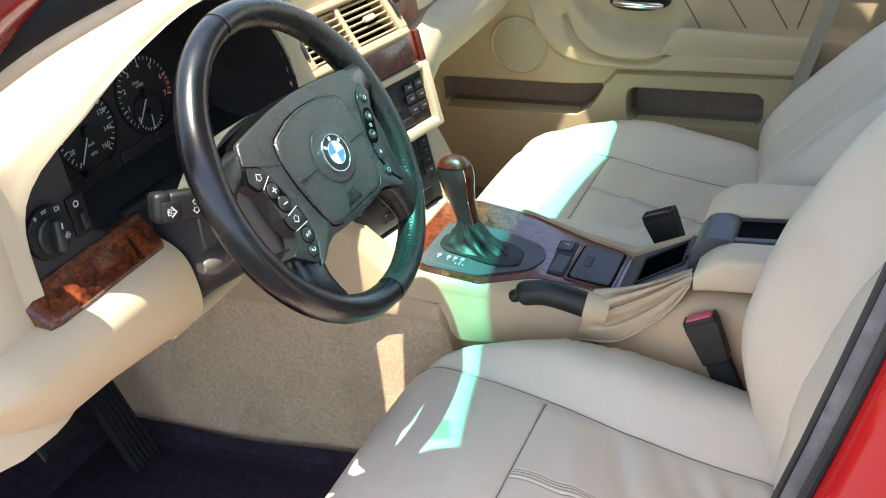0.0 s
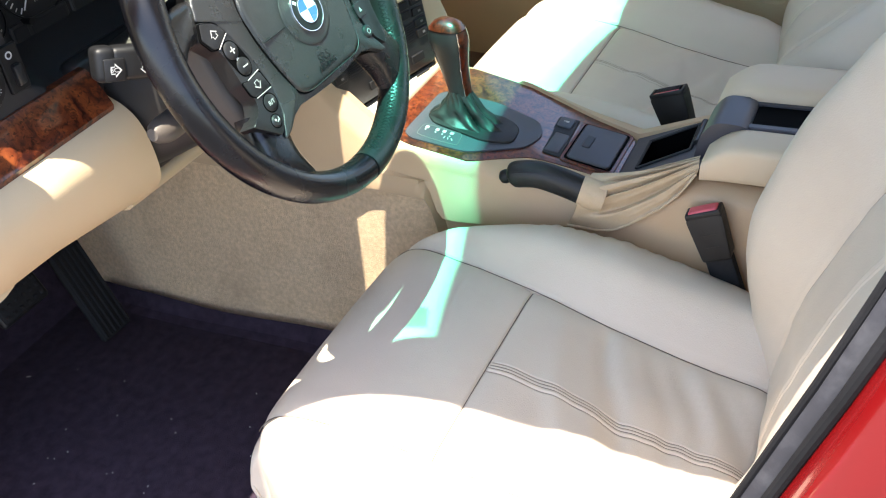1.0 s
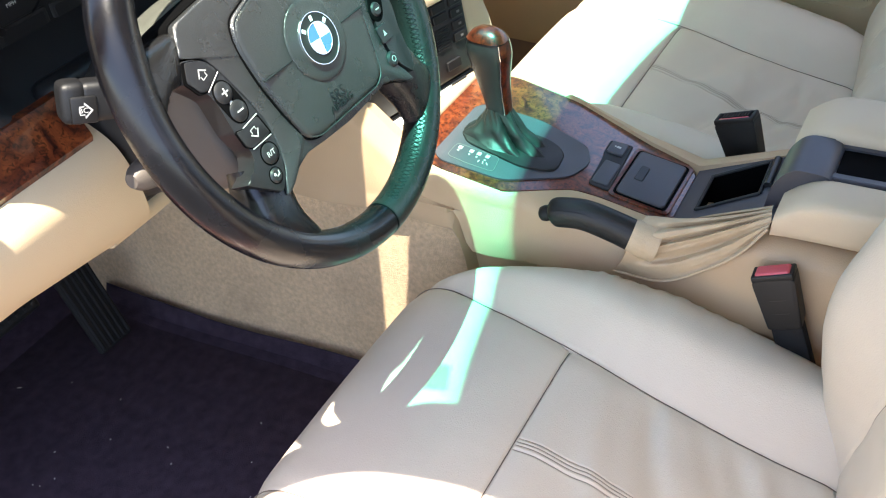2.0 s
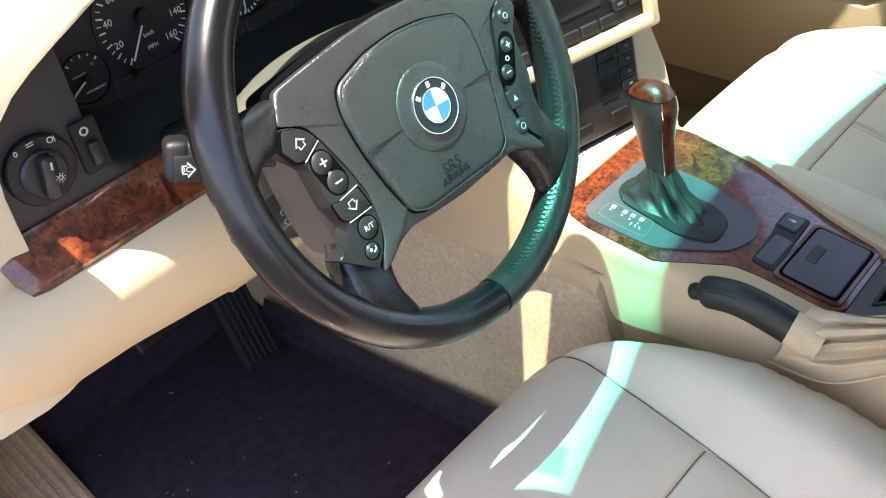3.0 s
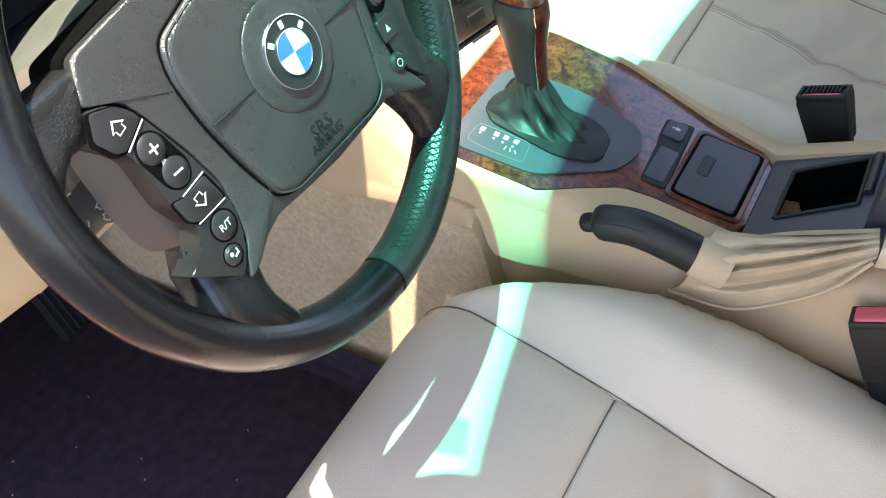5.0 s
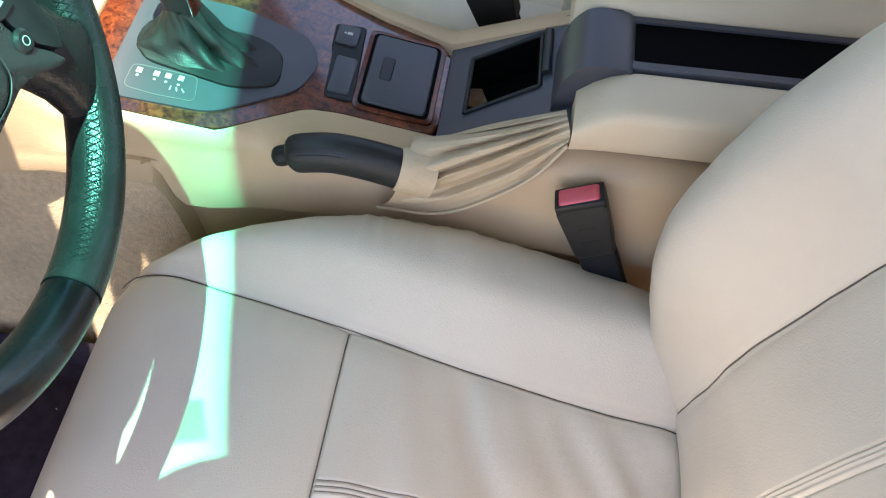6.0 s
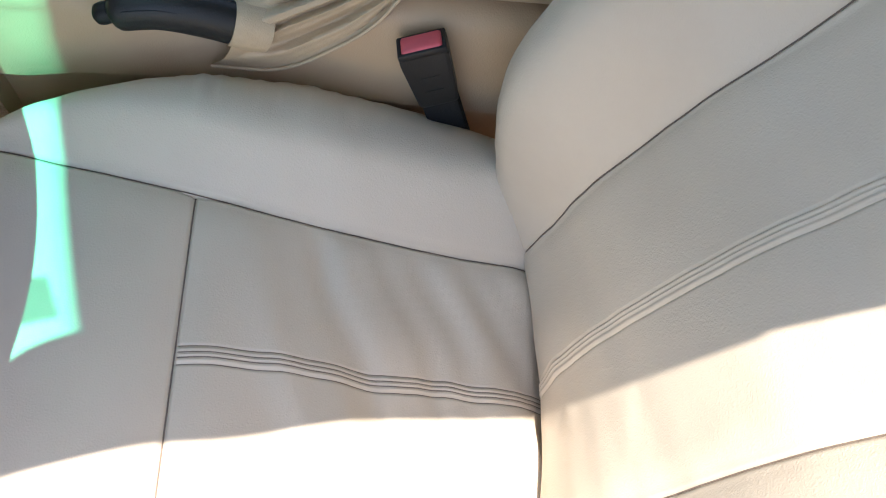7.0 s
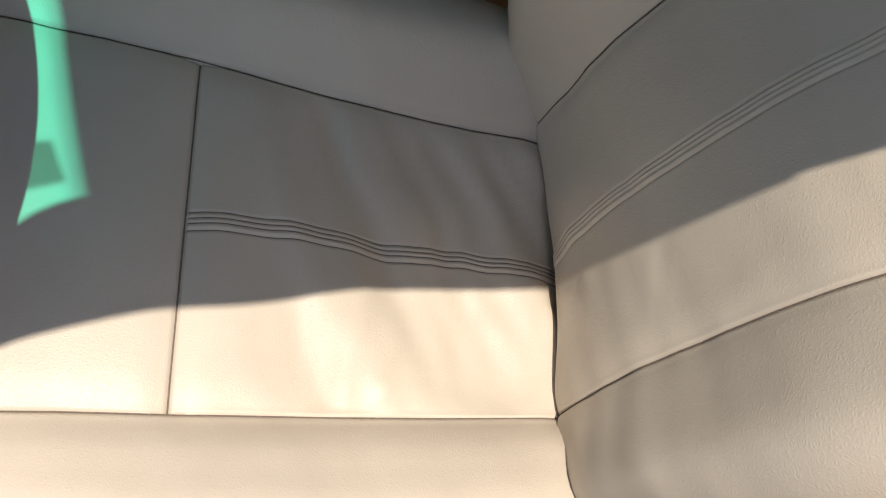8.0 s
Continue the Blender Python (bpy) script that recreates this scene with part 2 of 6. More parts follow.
def finish(name, bm, mat, sharp=35, smooth=True):
    me = bpy.data.meshes.new(name)
    bm.normal_update()
    bm.to_mesh(me)
    bm.free()
    me.materials.append(mat)
    if smooth:
        me.shade_smooth()
        me.set_sharp_from_angle(angle=radians(sharp))
    return me


def part(name, bm, mat, parent, label="", local=False, sharp=35, kind=""):
    """One mesh object under a thing or a part; bm is in world metres, or in the thing's own frame if local."""
    base = PLACED[parent.name]
    if not local:
        bm.transform(base.inverted())
    ob = new(name, finish(name, bm, mat, sharp))
    ob.parent = parent
    PLACED[ob.name] = base
    if label:
        ob["label"] = label
    if kind:
        ob["kind"] = kind
    return ob


def structure(name, bm, mat, label, category, sharp=35, kind="structure"):
    ob = new(name, finish(name, bm, mat, sharp))
    PLACED[ob.name] = Matrix.Identity(4)
    return tagged(ob, label, category, "", kind)


def single(name, bm, mat, label, category, at=(0, 0, 0), group="", sharp=35, kind=""):
    """A thing that is one mesh, with its origin at its base."""
    bm.transform(Matrix.Translation(at).inverted())
    ob = new(name, finish(name, bm, mat, sharp))
    ob.location = at
    PLACED[ob.name] = Matrix.Translation(at)
    return tagged(ob, label, category, group, kind)


def rbox(bm, size, m=None, bevel=0.004, seg=2):
    """A box with rounded edges."""
    r = bmesh.ops.create_cube(bm, size=1.0)
    vs = r["verts"]
    bmesh.ops.scale(bm, vec=size, verts=vs)
    if bevel:
        es = list({e for v in vs for e in v.link_edges})
        g = bmesh.ops.bevel(bm, geom=es, offset=min(bevel, 0.49 * min(size)), segments=seg, profile=0.5, affect="EDGES")
        vs = list({v for f in g["faces"] for v in f.verts} | {v for v in vs if v.is_valid})
    if m is not None:
        bmesh.ops.transform(bm, matrix=m, verts=vs)
    return vs


def box(size, m=None, bevel=0.004, seg=2):
    bm = bmesh.new()
    rbox(bm, size, m, bevel, seg)
    return bm


def sheet(rows, bm=None, close_u=False, close_v=False, caps=False):
    """A surface through a grid of points."""
    bm = bm or bmesh.new()
    vs = [[bm.verts.new(p) for p in r] for r in rows]
    nr, nc = len(vs), len(vs[0])
    for i in range(nr if close_u else nr - 1):
        for j in range(nc if close_v else nc - 1):
            q = (vs[i][j], vs[i][(j + 1) % nc], vs[(i + 1) % nr][(j + 1) % nc], vs[(i + 1) % nr][j])
            bm.faces.new(q)
    if caps:
        bm.faces.new(list(reversed(vs[0])))
        bm.faces.new(vs[-1])
    return bm


def smooth_path(pts, n):
    """A Catmull-Rom path through the points, n samples a leg."""
    p = [Vector(q) for q in pts]
    p = [2 * p[0] - p[1]] + p + [2 * p[-1] - p[-2]]
    out = []
    for i in range(1, len(p) - 2):
        for k in range(n):
            t = k / n
            out.append(0.5 * ((2 * p[i]) + (p[i + 1] - p[i - 1]) * t + (2 * p[i - 1] - 5 * p[i] + 4 * p[i + 1] - p[i + 2]) * t * t
                              + (3 * p[i] - p[i - 1] - 3 * p[i + 1] + p[i + 2]) * t ** 3))
    out.append(p[-2])
    return out


def tube(pts, radius, sides=12, flat=1.0, up=(0, 0, 1), bm=None, caps=True):
    """A rod along points; radius is a number or one a point; flat squeezes it along up."""
    pts = [Vector(p) for p in pts]
    rows = []
    for i, p in enumerate(pts):
        d = (pts[min(i + 1, len(pts) - 1)] - pts[max(i - 1, 0)]).normalized()
        a = d.cross(Vector(up))
        a = a.normalized() if a.length > 1e-4 else d.orthogonal().normalized()
        b = a.cross(d).normalized()
        r = radius[i] if isinstance(radius, (list, tuple)) else radius
        rows.append([p + a * (r * math.cos(2 * math.pi * k / sides)) + b * (r * flat * math.sin(2 * math.pi * k / sides)) for k in range(sides)])
    return sheet(rows, bm, close_v=True, caps=caps)


def prism(outline, low, high, m=None, bevel=0.003, seg=2, bm=None):
    """A plate with the given outline (x, y, anticlockwise) from z = low to z = high, its upper edge rounded."""
    out = bm or bmesh.new()
    bm = bmesh.new()
    a = [bm.verts.new((x, y, low)) for x, y in outline]
    b = [bm.verts.new((x, y, high)) for x, y in outline]
    n = len(a)
    bm.faces.new(list(reversed(a)))
    top = bm.faces.new(b)
    for i in range(n):
        bm.faces.new((a[i], a[(i + 1) % n], b[(i + 1) % n], b[i]))
    if bevel:
        bmesh.ops.bevel(bm, geom=list(top.edges), offset=bevel, segments=seg, profile=0.5, affect="EDGES", clamp_overlap=True)
    if m is not None:
        bm.transform(m)
    me = bpy.data.meshes.new("tmp")
    bm.to_mesh(me)
    bm.free()
    out.from_mesh(me)
    bpy.data.meshes.remove(me)
    return out


def rounded(points, r=0.01, n=4):
    """An outline with its corners rounded off."""
    out = []
    p = [Vector(q) for q in points]
    for i, q in enumerate(p):
        a, b = p[i - 1] - q, p[(i + 1) % len(p)] - q
        k = min(r, 0.45 * a.length, 0.45 * b.length)
        s, e = q + a.normalized() * k, q + b.normalized() * k
        for j in range(n + 1):
            t = j / n
            out.append(tuple((1 - t) ** 2 * s + 2 * t * (1 - t) * q + t * t * e))
    return out


def rect(cx, cy, w, h, r=0.004, n=3):
    return rounded([(cx - w / 2, cy - h / 2), (cx + w / 2, cy - h / 2), (cx + w / 2, cy + h / 2), (cx - w / 2, cy + h / 2)], r, n)


def disc(cx, cy, r, n=32):
    return [(cx + r * math.cos(2 * math.pi * i / n), cy + r * math.sin(2 * math.pi * i / n)) for i in range(n)]


def lathe(profile, n=32, m=None, bm=None):
    """A turned body: profile of (radius, z)."""
    rows = [[(r * math.cos(2 * math.pi * k / n), r * math.sin(2 * math.pi * k / n), z) for k in range(n)] for r, z in profile]
    b2 = sheet(rows, None, close_v=True)
    if m is not None:
        b2.transform(m)
    if bm is None:
        return b2
    me = bpy.data.meshes.new("tmp")
    b2.to_mesh(me)
    b2.free()
    bm.from_mesh(me)
    bpy.data.meshes.remove(me)
    return bm


def lettering(text, size, m, depth=0.0003, align="CENTER"):
    """Raised letters as a bmesh, lying in the x-y plane of m."""
    cu = bpy.data.curves.new("letters", "FONT")
    cu.body, cu.size, cu.extrude, cu.align_x, cu.align_y, cu.resolution_u = text, size, depth, align, "CENTER", 2
    ob = bpy.data.objects.new("letters", cu)
    scene.collection.objects.link(ob)
    bpy.context.view_layer.update()
    me = ob.to_mesh()
    bm = bmesh.new()
    bm.from_mesh(me)
    ob.to_mesh_clear()
    bpy.data.objects.remove(ob)
    bpy.data.curves.remove(cu)
    bm.transform(m)
    return bm


def join(*bms):
    out = bmesh.new()
    for b in bms:
        me = bpy.data.meshes.new("tmp")
        b.to_mesh(me)
        b.free()
        out.from_mesh(me)
        bpy.data.meshes.remove(me)
    return out


def lerp_table(table, t):
    """Piecewise smooth interpolation of rows (t, value)."""
    if t <= table[0][0]:
        return table[0][1]
    for (a, va), (b, vb) in zip(table, table[1:]):
        if t <= b:
            k = (t - a) / (b - a)
            return va + (vb - va) * k
    return table[-1][1]


def step(a, b, x):
    k = max(0.0, min(1.0, (x - a) / (b - a)))
    return k * k * (3 - 2 * k)

# ---- the car's shell: ground, floor, tunnel, roof, pillars, windscreen ----
structure("ground", sheet([[(-60, -60, -0.30), (60, -60, -0.30)], [(-60, 60, -0.30), (60, 60, -0.30)]]), ASPHALT,
          "worn dark asphalt of the parking lot round the car", "ground")

# floor and toe board under beige carpet
rows = []
for y, z in ((-1.55, 0.0), (-0.6, 0.0), (0.2, 0.0), (0.62, 0.0), (0.72, 0.02), (0.95, 0.24), (1.0, 0.45), (1.0, 0.75)):
    rows.append([(x, y, z) for x in (-0.74, -0.45, -0.2, 0, 0.2, 0.45, 0.74)])
structure("floor", sheet(rows), CARPET, "beige carpeted car floor rising to the toe board", "floor")

# dark carpet over the driver's toe board; passenger footwell carpet browned for shade
structure("toe_board", sheet([[(x, y, z + 0.006) for x in (-0.735, -0.5, -0.2)] for y, z in ((0.55, 0.0), (0.62, 0.0), (0.72, 0.02), (0.94, 0.24), (0.99, 0.45), (0.99, 0.60))]), MAT_CARPET, "dark carpet on the driver's toe board", "floor")
structure("footwell_right", sheet([[(x, y, z + 0.006) for x in (0.18, 0.45, 0.735)] for y, z in ((0.12, 0.0), (0.62, 0.0), (0.72, 0.02), (0.94, 0.24), (0.99, 0.45), (0.99, 0.60))]), POCKET, "carpet in the passenger footwell, browned for shade", "floor")

# carpeted tunnel flank, with the tunnel behind it
def flank(sign):
    rows = []
    for i in range(30):
        y = -0.75 + 1.72 * i / 29
        lean = step(0.15, 0.6, y)
        out = 0.080 + 0.038 * step(-0.02, 0.06, y) + 0.040 * lean
        top = 0.325 + 0.035 * lean
        row = []
        for x, z in ((out + 0.035, 0.0), (out + 0.022, 0.03), (out + 0.012, 0.10), (out + 0.004, 0.2), (out, 0.27), (out - 0.004, top), (0.02, top + 0.01)):
            wob = 0.004 * noise.noise(Vector((y * 9, z * 11, sign)))
            row.append((sign * (x + wob) - 0.01, y, z))
        rows.append(row)
    return sheet(rows)


structure("tunnel_left", flank(-1), CARPET, "beige carpet on the transmission tunnel, soiled with heel marks", "tunnel")
structure("tunnel_right", flank(1), CARPET, "beige carpet on the transmission tunnel", "tunnel")

# roof with curved header
def header_y(x):
    return -0.038 - (0.25 if x < 0 else 0.13) * abs(x) ** 1.9 + 1.2 * max(0.0, x - 0.42) + 3.0 * max(0.0, x - 0.530)


def roof_half(y):
    return lerp_table([(-1.6, 0.44), (-1.0, 0.495), (-0.56, 0.525), (-0.47, 0.545), (-0.32, 0.56), (-0.17, 0.585), (0.0, 0.60)], y)


def crown(x):
    return 1.085 - 0.12 * abs(x) ** 2.2


def seated(bm, dx=0.041, dy=0.026):
    """The upper shell, set to its place over the cabin; dx and dy hold for the foot of the pillar."""
    for v in bm.verts:
        k = step(0.80, 1.0, v.co.z)
        foot = step(-0.10, 0.06, v.co.y)
        v.co.x += k * (0.041 + (dx - 0.041) * foot)
        v.co.y += k * (0.026 + (dy - 0.026) * foot)
    return bm


rows = []
for i in range(41):
    u = -1 + 2 * i / 40
    x = 0.60 * u
    rows.append([(u * roof_half(header_y(x) - 1.35 * k / 20), header_y(x) - 1.35 * k / 20, crown(x) + 0.02 * math.sin(k / 20 * 2.6)) for k in range(21)])
bm = sheet(rows)
bmesh.ops.solidify(bm, geom=list(bm.faces), thickness=-0.02)
structure("ceiling", seated(bm), HEADLINER, "beige cloth headliner under the car's roof", "ceiling")
rows = []
for i in range(31):
    u = -1 + 2 * i / 30
    x = 0.60 * u
    rows.append([(u * roof_half(header_y(x) - 1.4 * k / 20), header_y(x) + 0.004 - 1.4 * k / 20, crown(x) + 0.035 + 0.02 * math.sin(k / 20 * 2.6)) for k in range(21)])
structure("roof", seated(sheet(rows)), RED_PAINT, "red painted steel roof skin", "roof")

def corner(y):
    """Fillet between roof and pillar."""
    return math.exp(-((y + 0.120) / (0.040 if y < -0.12 else 0.085)) ** 2)


for s, nm in ((-1, "left"), (1, "right")):
    rail = smooth_path([(s * 0.45, -1.45, 0.99), (s * 0.50, -1.0, 1.035), (s * 0.538, -0.56, 1.05), (s * 0.544, -0.53, 1.05), (s * 0.561, -0.47, 1.05), (s * 0.567, -0.39, 1.05), (s * 0.574, -0.32, 1.05),
                        (s * 0.594, -0.23, 1.045), (s * 0.602, -0.165, 1.035), (s * 0.622, -0.08, 1.0), (s * 0.645, 0.01, 0.965), (s * 0.664, 0.09, 0.93), (s * 0.695, 0.22, 0.86), (s * 0.75, 0.52, 0.71)], 7)
    seat_on = (0.004, 0.010) if s < 0 else (0.041, 0.026)
    structure("pillar_front_" + nm, seated(tube([p + Vector((s * 0.006 + (-0.045 if s < 0 else 0.7 * min(0.0, 0.632 - p.x)) * step(0.0, 0.18, p.y) , 0, 0.014)) for p in rail], [0.027 + (0.050 * step(0.0, 0.18, p.y) if s < 0 else 0.085 * step(-0.17, -0.03, p.y)) for p in rail], 14, 0.9 if s < 0 else 0.45), *seat_on), RED_PAINT, "red roof rail running down into the windscreen pillar", "pillar")
    structure("pillar_seal_" + nm, seated(tube([p + Vector((-s * (0.006 + 0.020 * corner(p.y)) + (0.018 * step(0.06, 0.25, p.y) if s < 0 else 0.0), -0.010, -0.014)) for p in rail[42:]], [0.025 + 0.020 * corner(p.y) + (0.012 * step(0.10, 0.35, p.y) if s < 0 else 0.0) for p in rail[42:]], 14, 0.7), *seat_on), RUBBER, "black rubber seal along the windscreen pillar", "seal")
    structure("pillar_lining_" + nm, seated(tube([p + Vector((-s * 0.022, -0.004, -0.030)) for p in rail[56:]], 0.018, 12, 0.8), *seat_on), HEADLINER, "beige lining of the windscreen pillar", "trim")

# windscreen with a green shade band along its top edge
rows = []
for i in range(31):
    x = -0.60 + 1.2 * i / 30
    row = []
    for k in range(21):
        t = k / 20
        y = (header_y(x) - 0.01) * (1 - t) + (0.86 - 0.4 * abs(x) ** 2) * t
        z = (crown(x) + 0.006) * (1 - t) + 0.735 * t + 0.03 * math.sin(math.pi * t)
        row.append((x * (1 + 0.40 * t), y, z))
    rows.append(row)
SCREEN = screen_glass("windscreen_glass", 0.0, 0.12, (0.09, 0.97, 0.80), (0.90, 0.94, 0.89), -0.012, 0.25)
structure("window_front", seated(sheet(rows)), SCREEN, "clear windscreen with a green shade band along the top", "windscreen")
# square sticker inside the upper corner of the screen
STICKER = bpy.data.materials.new("translucent_sticker")
STICKER.use_nodes = True
tint = STICKER.node_tree.nodes.new("ShaderNodeBsdfTransparent")
tint.inputs["Color"].default_value = (0.10, 0.34, 0.28, 1)
veil = STICKER.node_tree.nodes.new("ShaderNodeMixShader")
veil.inputs[0].default_value = 0.12
STICKER.node_tree.links.new(tint.outputs[0], veil.inputs[1])
STICKER.node_tree.links.new(STICKER.node_tree.nodes["Principled BSDF"].outputs[0], veil.inputs[2])
STICKER.node_tree.links.new(veil.outputs[0], STICKER.node_tree.nodes["Material Output"].inputs["Surface"])
bm = sheet([[(-0.540, -0.104, 1.040), (-0.548, -0.076, 1.032)], [(-0.508, -0.090, 1.044), (-0.512, -0.062, 1.036)]])
structure("sticker", seated(bm), STICKER, "small square permit sticker in the windscreen's corner", "sticker", kind="thing")

# front bulkhead below the screen and closing walls at the rear
bm = bmesh.new()
rbox(bm, (1.5, 0.03, 0.85), pose(0, 1.03, 0.35), 0.0)
structure("wall_front", bm, BLACK, "dark bulkhead between engine bay and footwells", "wall")
bm = bmesh.new()
rbox(bm, (1.4, 0.05, 0.75), pose(0, -1.50, 0.35, -14), 0.02)
structure("wall_rear", bm, LEATHER, "beige leather rear bench backrest closing the cabin", "wall")

# sills
for s, nm in ((-1, "left"), (1, "right")):
    bm = bmesh.new()
    rbox(bm, (0.10, 2.3, 0.16), pose(s * 0.785, -0.35, -0.05), 0.02, 3)
    structure("sill_" + nm, bm, RED_PAINT, "red painted door sill", "sill")

# centre pillar on the driver's side: red panel, seal and inner trim
def seal_y(z):
    return -0.490 - 0.26 * (z - 0.646) if z > 0.2 else -0.374 + 0.9 * (0.2 - z)


zs = [0.05 + 0.05 * i for i in range(21)]
path = [(-0.680 + 0.20 * max(0, z - 0.70) ** 1.3, seal_y(z), z) for z in zs]
band = [(x - 0.003, y - 0.0065, z) for x, y, z in path]
structure("seal_left", tube(band, 0.0082, 14, 0.6, (-0.9, 0.3, 0.2)), SEAL, "weathered grey rubber door seal on the centre pillar", "seal")
structure("seal_gap_left", tube([(x - 0.0075, y - 0.0135, z) for x, y, z in path], 0.0042, 10), RUBBER, "black gap between the door seal and the red pillar", "seal")
structure("seal_lip_left", tube([(x - 0.004, y + 0.001, z) for x, y, z in path], 0.0024, 8), RUBBER, "black lip of the door seal", "seal")
rows = []
for x, y, z in path:
    rows.append([(x + 0.03, y - 0.016, z), (x + 0.004, y - 0.0165, z), (x - 0.010, y - 0.0175, z), (x - 0.026, y - 0.0235, z), (x - 0.042, y - 0.044, z), (x - 0.044, y - 0.070, z), (x - 0.056, y - 0.10, z), (x - 0.060, y - 0.13, z), (x - 0.052, y - 0.22, z)])
structure("pillar_left", sheet(rows), RED_PAINT, "glossy red painted centre pillar beside the seat", "pillar")
rows = []
for x, y, z in path:
    rows.append([(x + 0.018, y - 0.020, z), (x + 0.05, y - 0.045, z), (x + 0.06, y - 0.11, z), (x + 0.05, y - 0.21, z)])
structure("pillar_trim_left", sheet(rows), VINYL_SOFT, "pale beige plastic trim on the centre pillar", "trim")
# sill edge beside the foot rest
structure("sill_trim_left", box((0.045, 1.5, 0.05), pose(-0.722, 0.15, 0.03), 0.012, 3), VINYL, "tan sill trim along the door opening", "trim")
structure("sill_seal_left", tube([(-0.700, -0.35, 0.050), (-0.700, 0.3, 0.050), (-0.700, 0.80, 0.055)], 0.010, 10), RUBBER, "black rubber seal along the sill", "seal")
structure("kick_panel_left", box((0.02, 0.45, 0.42), pose(-0.735, 0.72, 0.26), 0.006), VINYL, "tan panel at the side of the footwell", "panel")
# shade beside the passenger seat is put into these two browns
structure("kick_panel_right", box((0.02, 0.55, 0.36), pose(0.735, 0.68, 0.20), 0.006), POCKET, "carpet at the side of the passenger footwell, browned for shade", "panel")
structure("sill_trim_right", box((0.03, 1.1, 0.09), pose(0.728, -0.1, 0.05), 0.008), POCKET, "carpet over the sill beside the passenger seat, browned for shade", "trim")

# ---- front seats ----
def stations(marks, low, high, coarse):
    """Sample positions between low and high, close together round the marks (position, half width, pitch)."""
    out = set()
    n = max(1, round((high - low) / coarse))
    for i in range(n + 1):
        v = low + (high - low) * i / n
        if all(abs(v - m) > w for m, w, _ in marks):
            out.add(round(v, 5))
    for m, w, p in marks:
        k = round(w / p)
        for i in range(-k, k + 1):
            out.add(round(m + i * p, 5))
    return sorted(v for v in out if low - 1e-6 <= v <= high + 1e-6)


def groove(d, depth, width):
    return -depth * math.exp(-(d / width) ** 2)


def piping(s):
    """Cross-section of the stitched triple piping down the middle of the insert."""
    a = abs(s)
    if a > 0.013:
        return 0.0
    return 0.0008 * math.cos(math.pi * s / 0.0042) ** 2 * step(0.0077, 0.0055, a) + groove(a - 0.0075, 0.0014, 0.0009)


CUSHION_Z = [(-0.50, 0.225), (-0.478, 0.246), (-0.466, 0.2585), (-0.45, 0.264), (-0.36, 0.273), (-0.28, 0.285), (-0.20, 0.301), (-0.167, 0.306), (-0.10, 0.312), (-0.04, 0.312), (0.02, 0.306), (0.06, 0.296)]
HALF_IN = [(-0.50, 0.225), (-0.427, 0.245), (-0.357, 0.258), (-0.263, 0.262), (-0.172, 0.258), (-0.119, 0.250), (-0.065, 0.232), (-0.03, 0.212), (0.0, 0.190), (0.03, 0.165), (0.05, 0.13)]
HALF_OUT = [(-0.50, 0.215), (-0.41, 0.240), (-0.30, 0.250), (-0.165, 0.25), (-0.09, 0.244), (-0.03, 0.225), (0.0, 0.205), (0.03, 0.168), (0.05, 0.13)]


SEAM_IN = [(-0.50, 0.115), (-0.458, 0.1175), (-0.40, 0.119), (-0.34, 0.124), (-0.24, 0.132), (-0.174, 0.1387), (-0.106, 0.1464), (-0.062, 0.152), (-0.02, 0.160), (0.05, 0.166)]
SEAM_OUT = [(-0.50, 0.128), (-0.457, 0.131), (-0.29, 0.140), (-0.178, 0.146), (-0.068, 0.148), (0.05, 0.154)]
PIPE_AT = [(-0.174, -0.002), (-0.20, 0.001), (-0.25, 0.002), (-0.30, 0.001), (-0.34, -0.001), (-0.385, 0.0012), (-0.42, -0.003), (-0.465, -0.004)][::-1]


def spread(c, low, mid, high):
    """Place across the seat for station c, so that the seams fall at low and high and the piping at mid."""
    return mid + (high - mid) * c / 0.14 if c > 0 else mid + (mid - low) * c / 0.14


def seam_s(c, y):
    return spread(c, -lerp_table(SEAM_OUT, y), lerp_table(PIPE_AT, y), lerp_table(SEAM_IN, y))


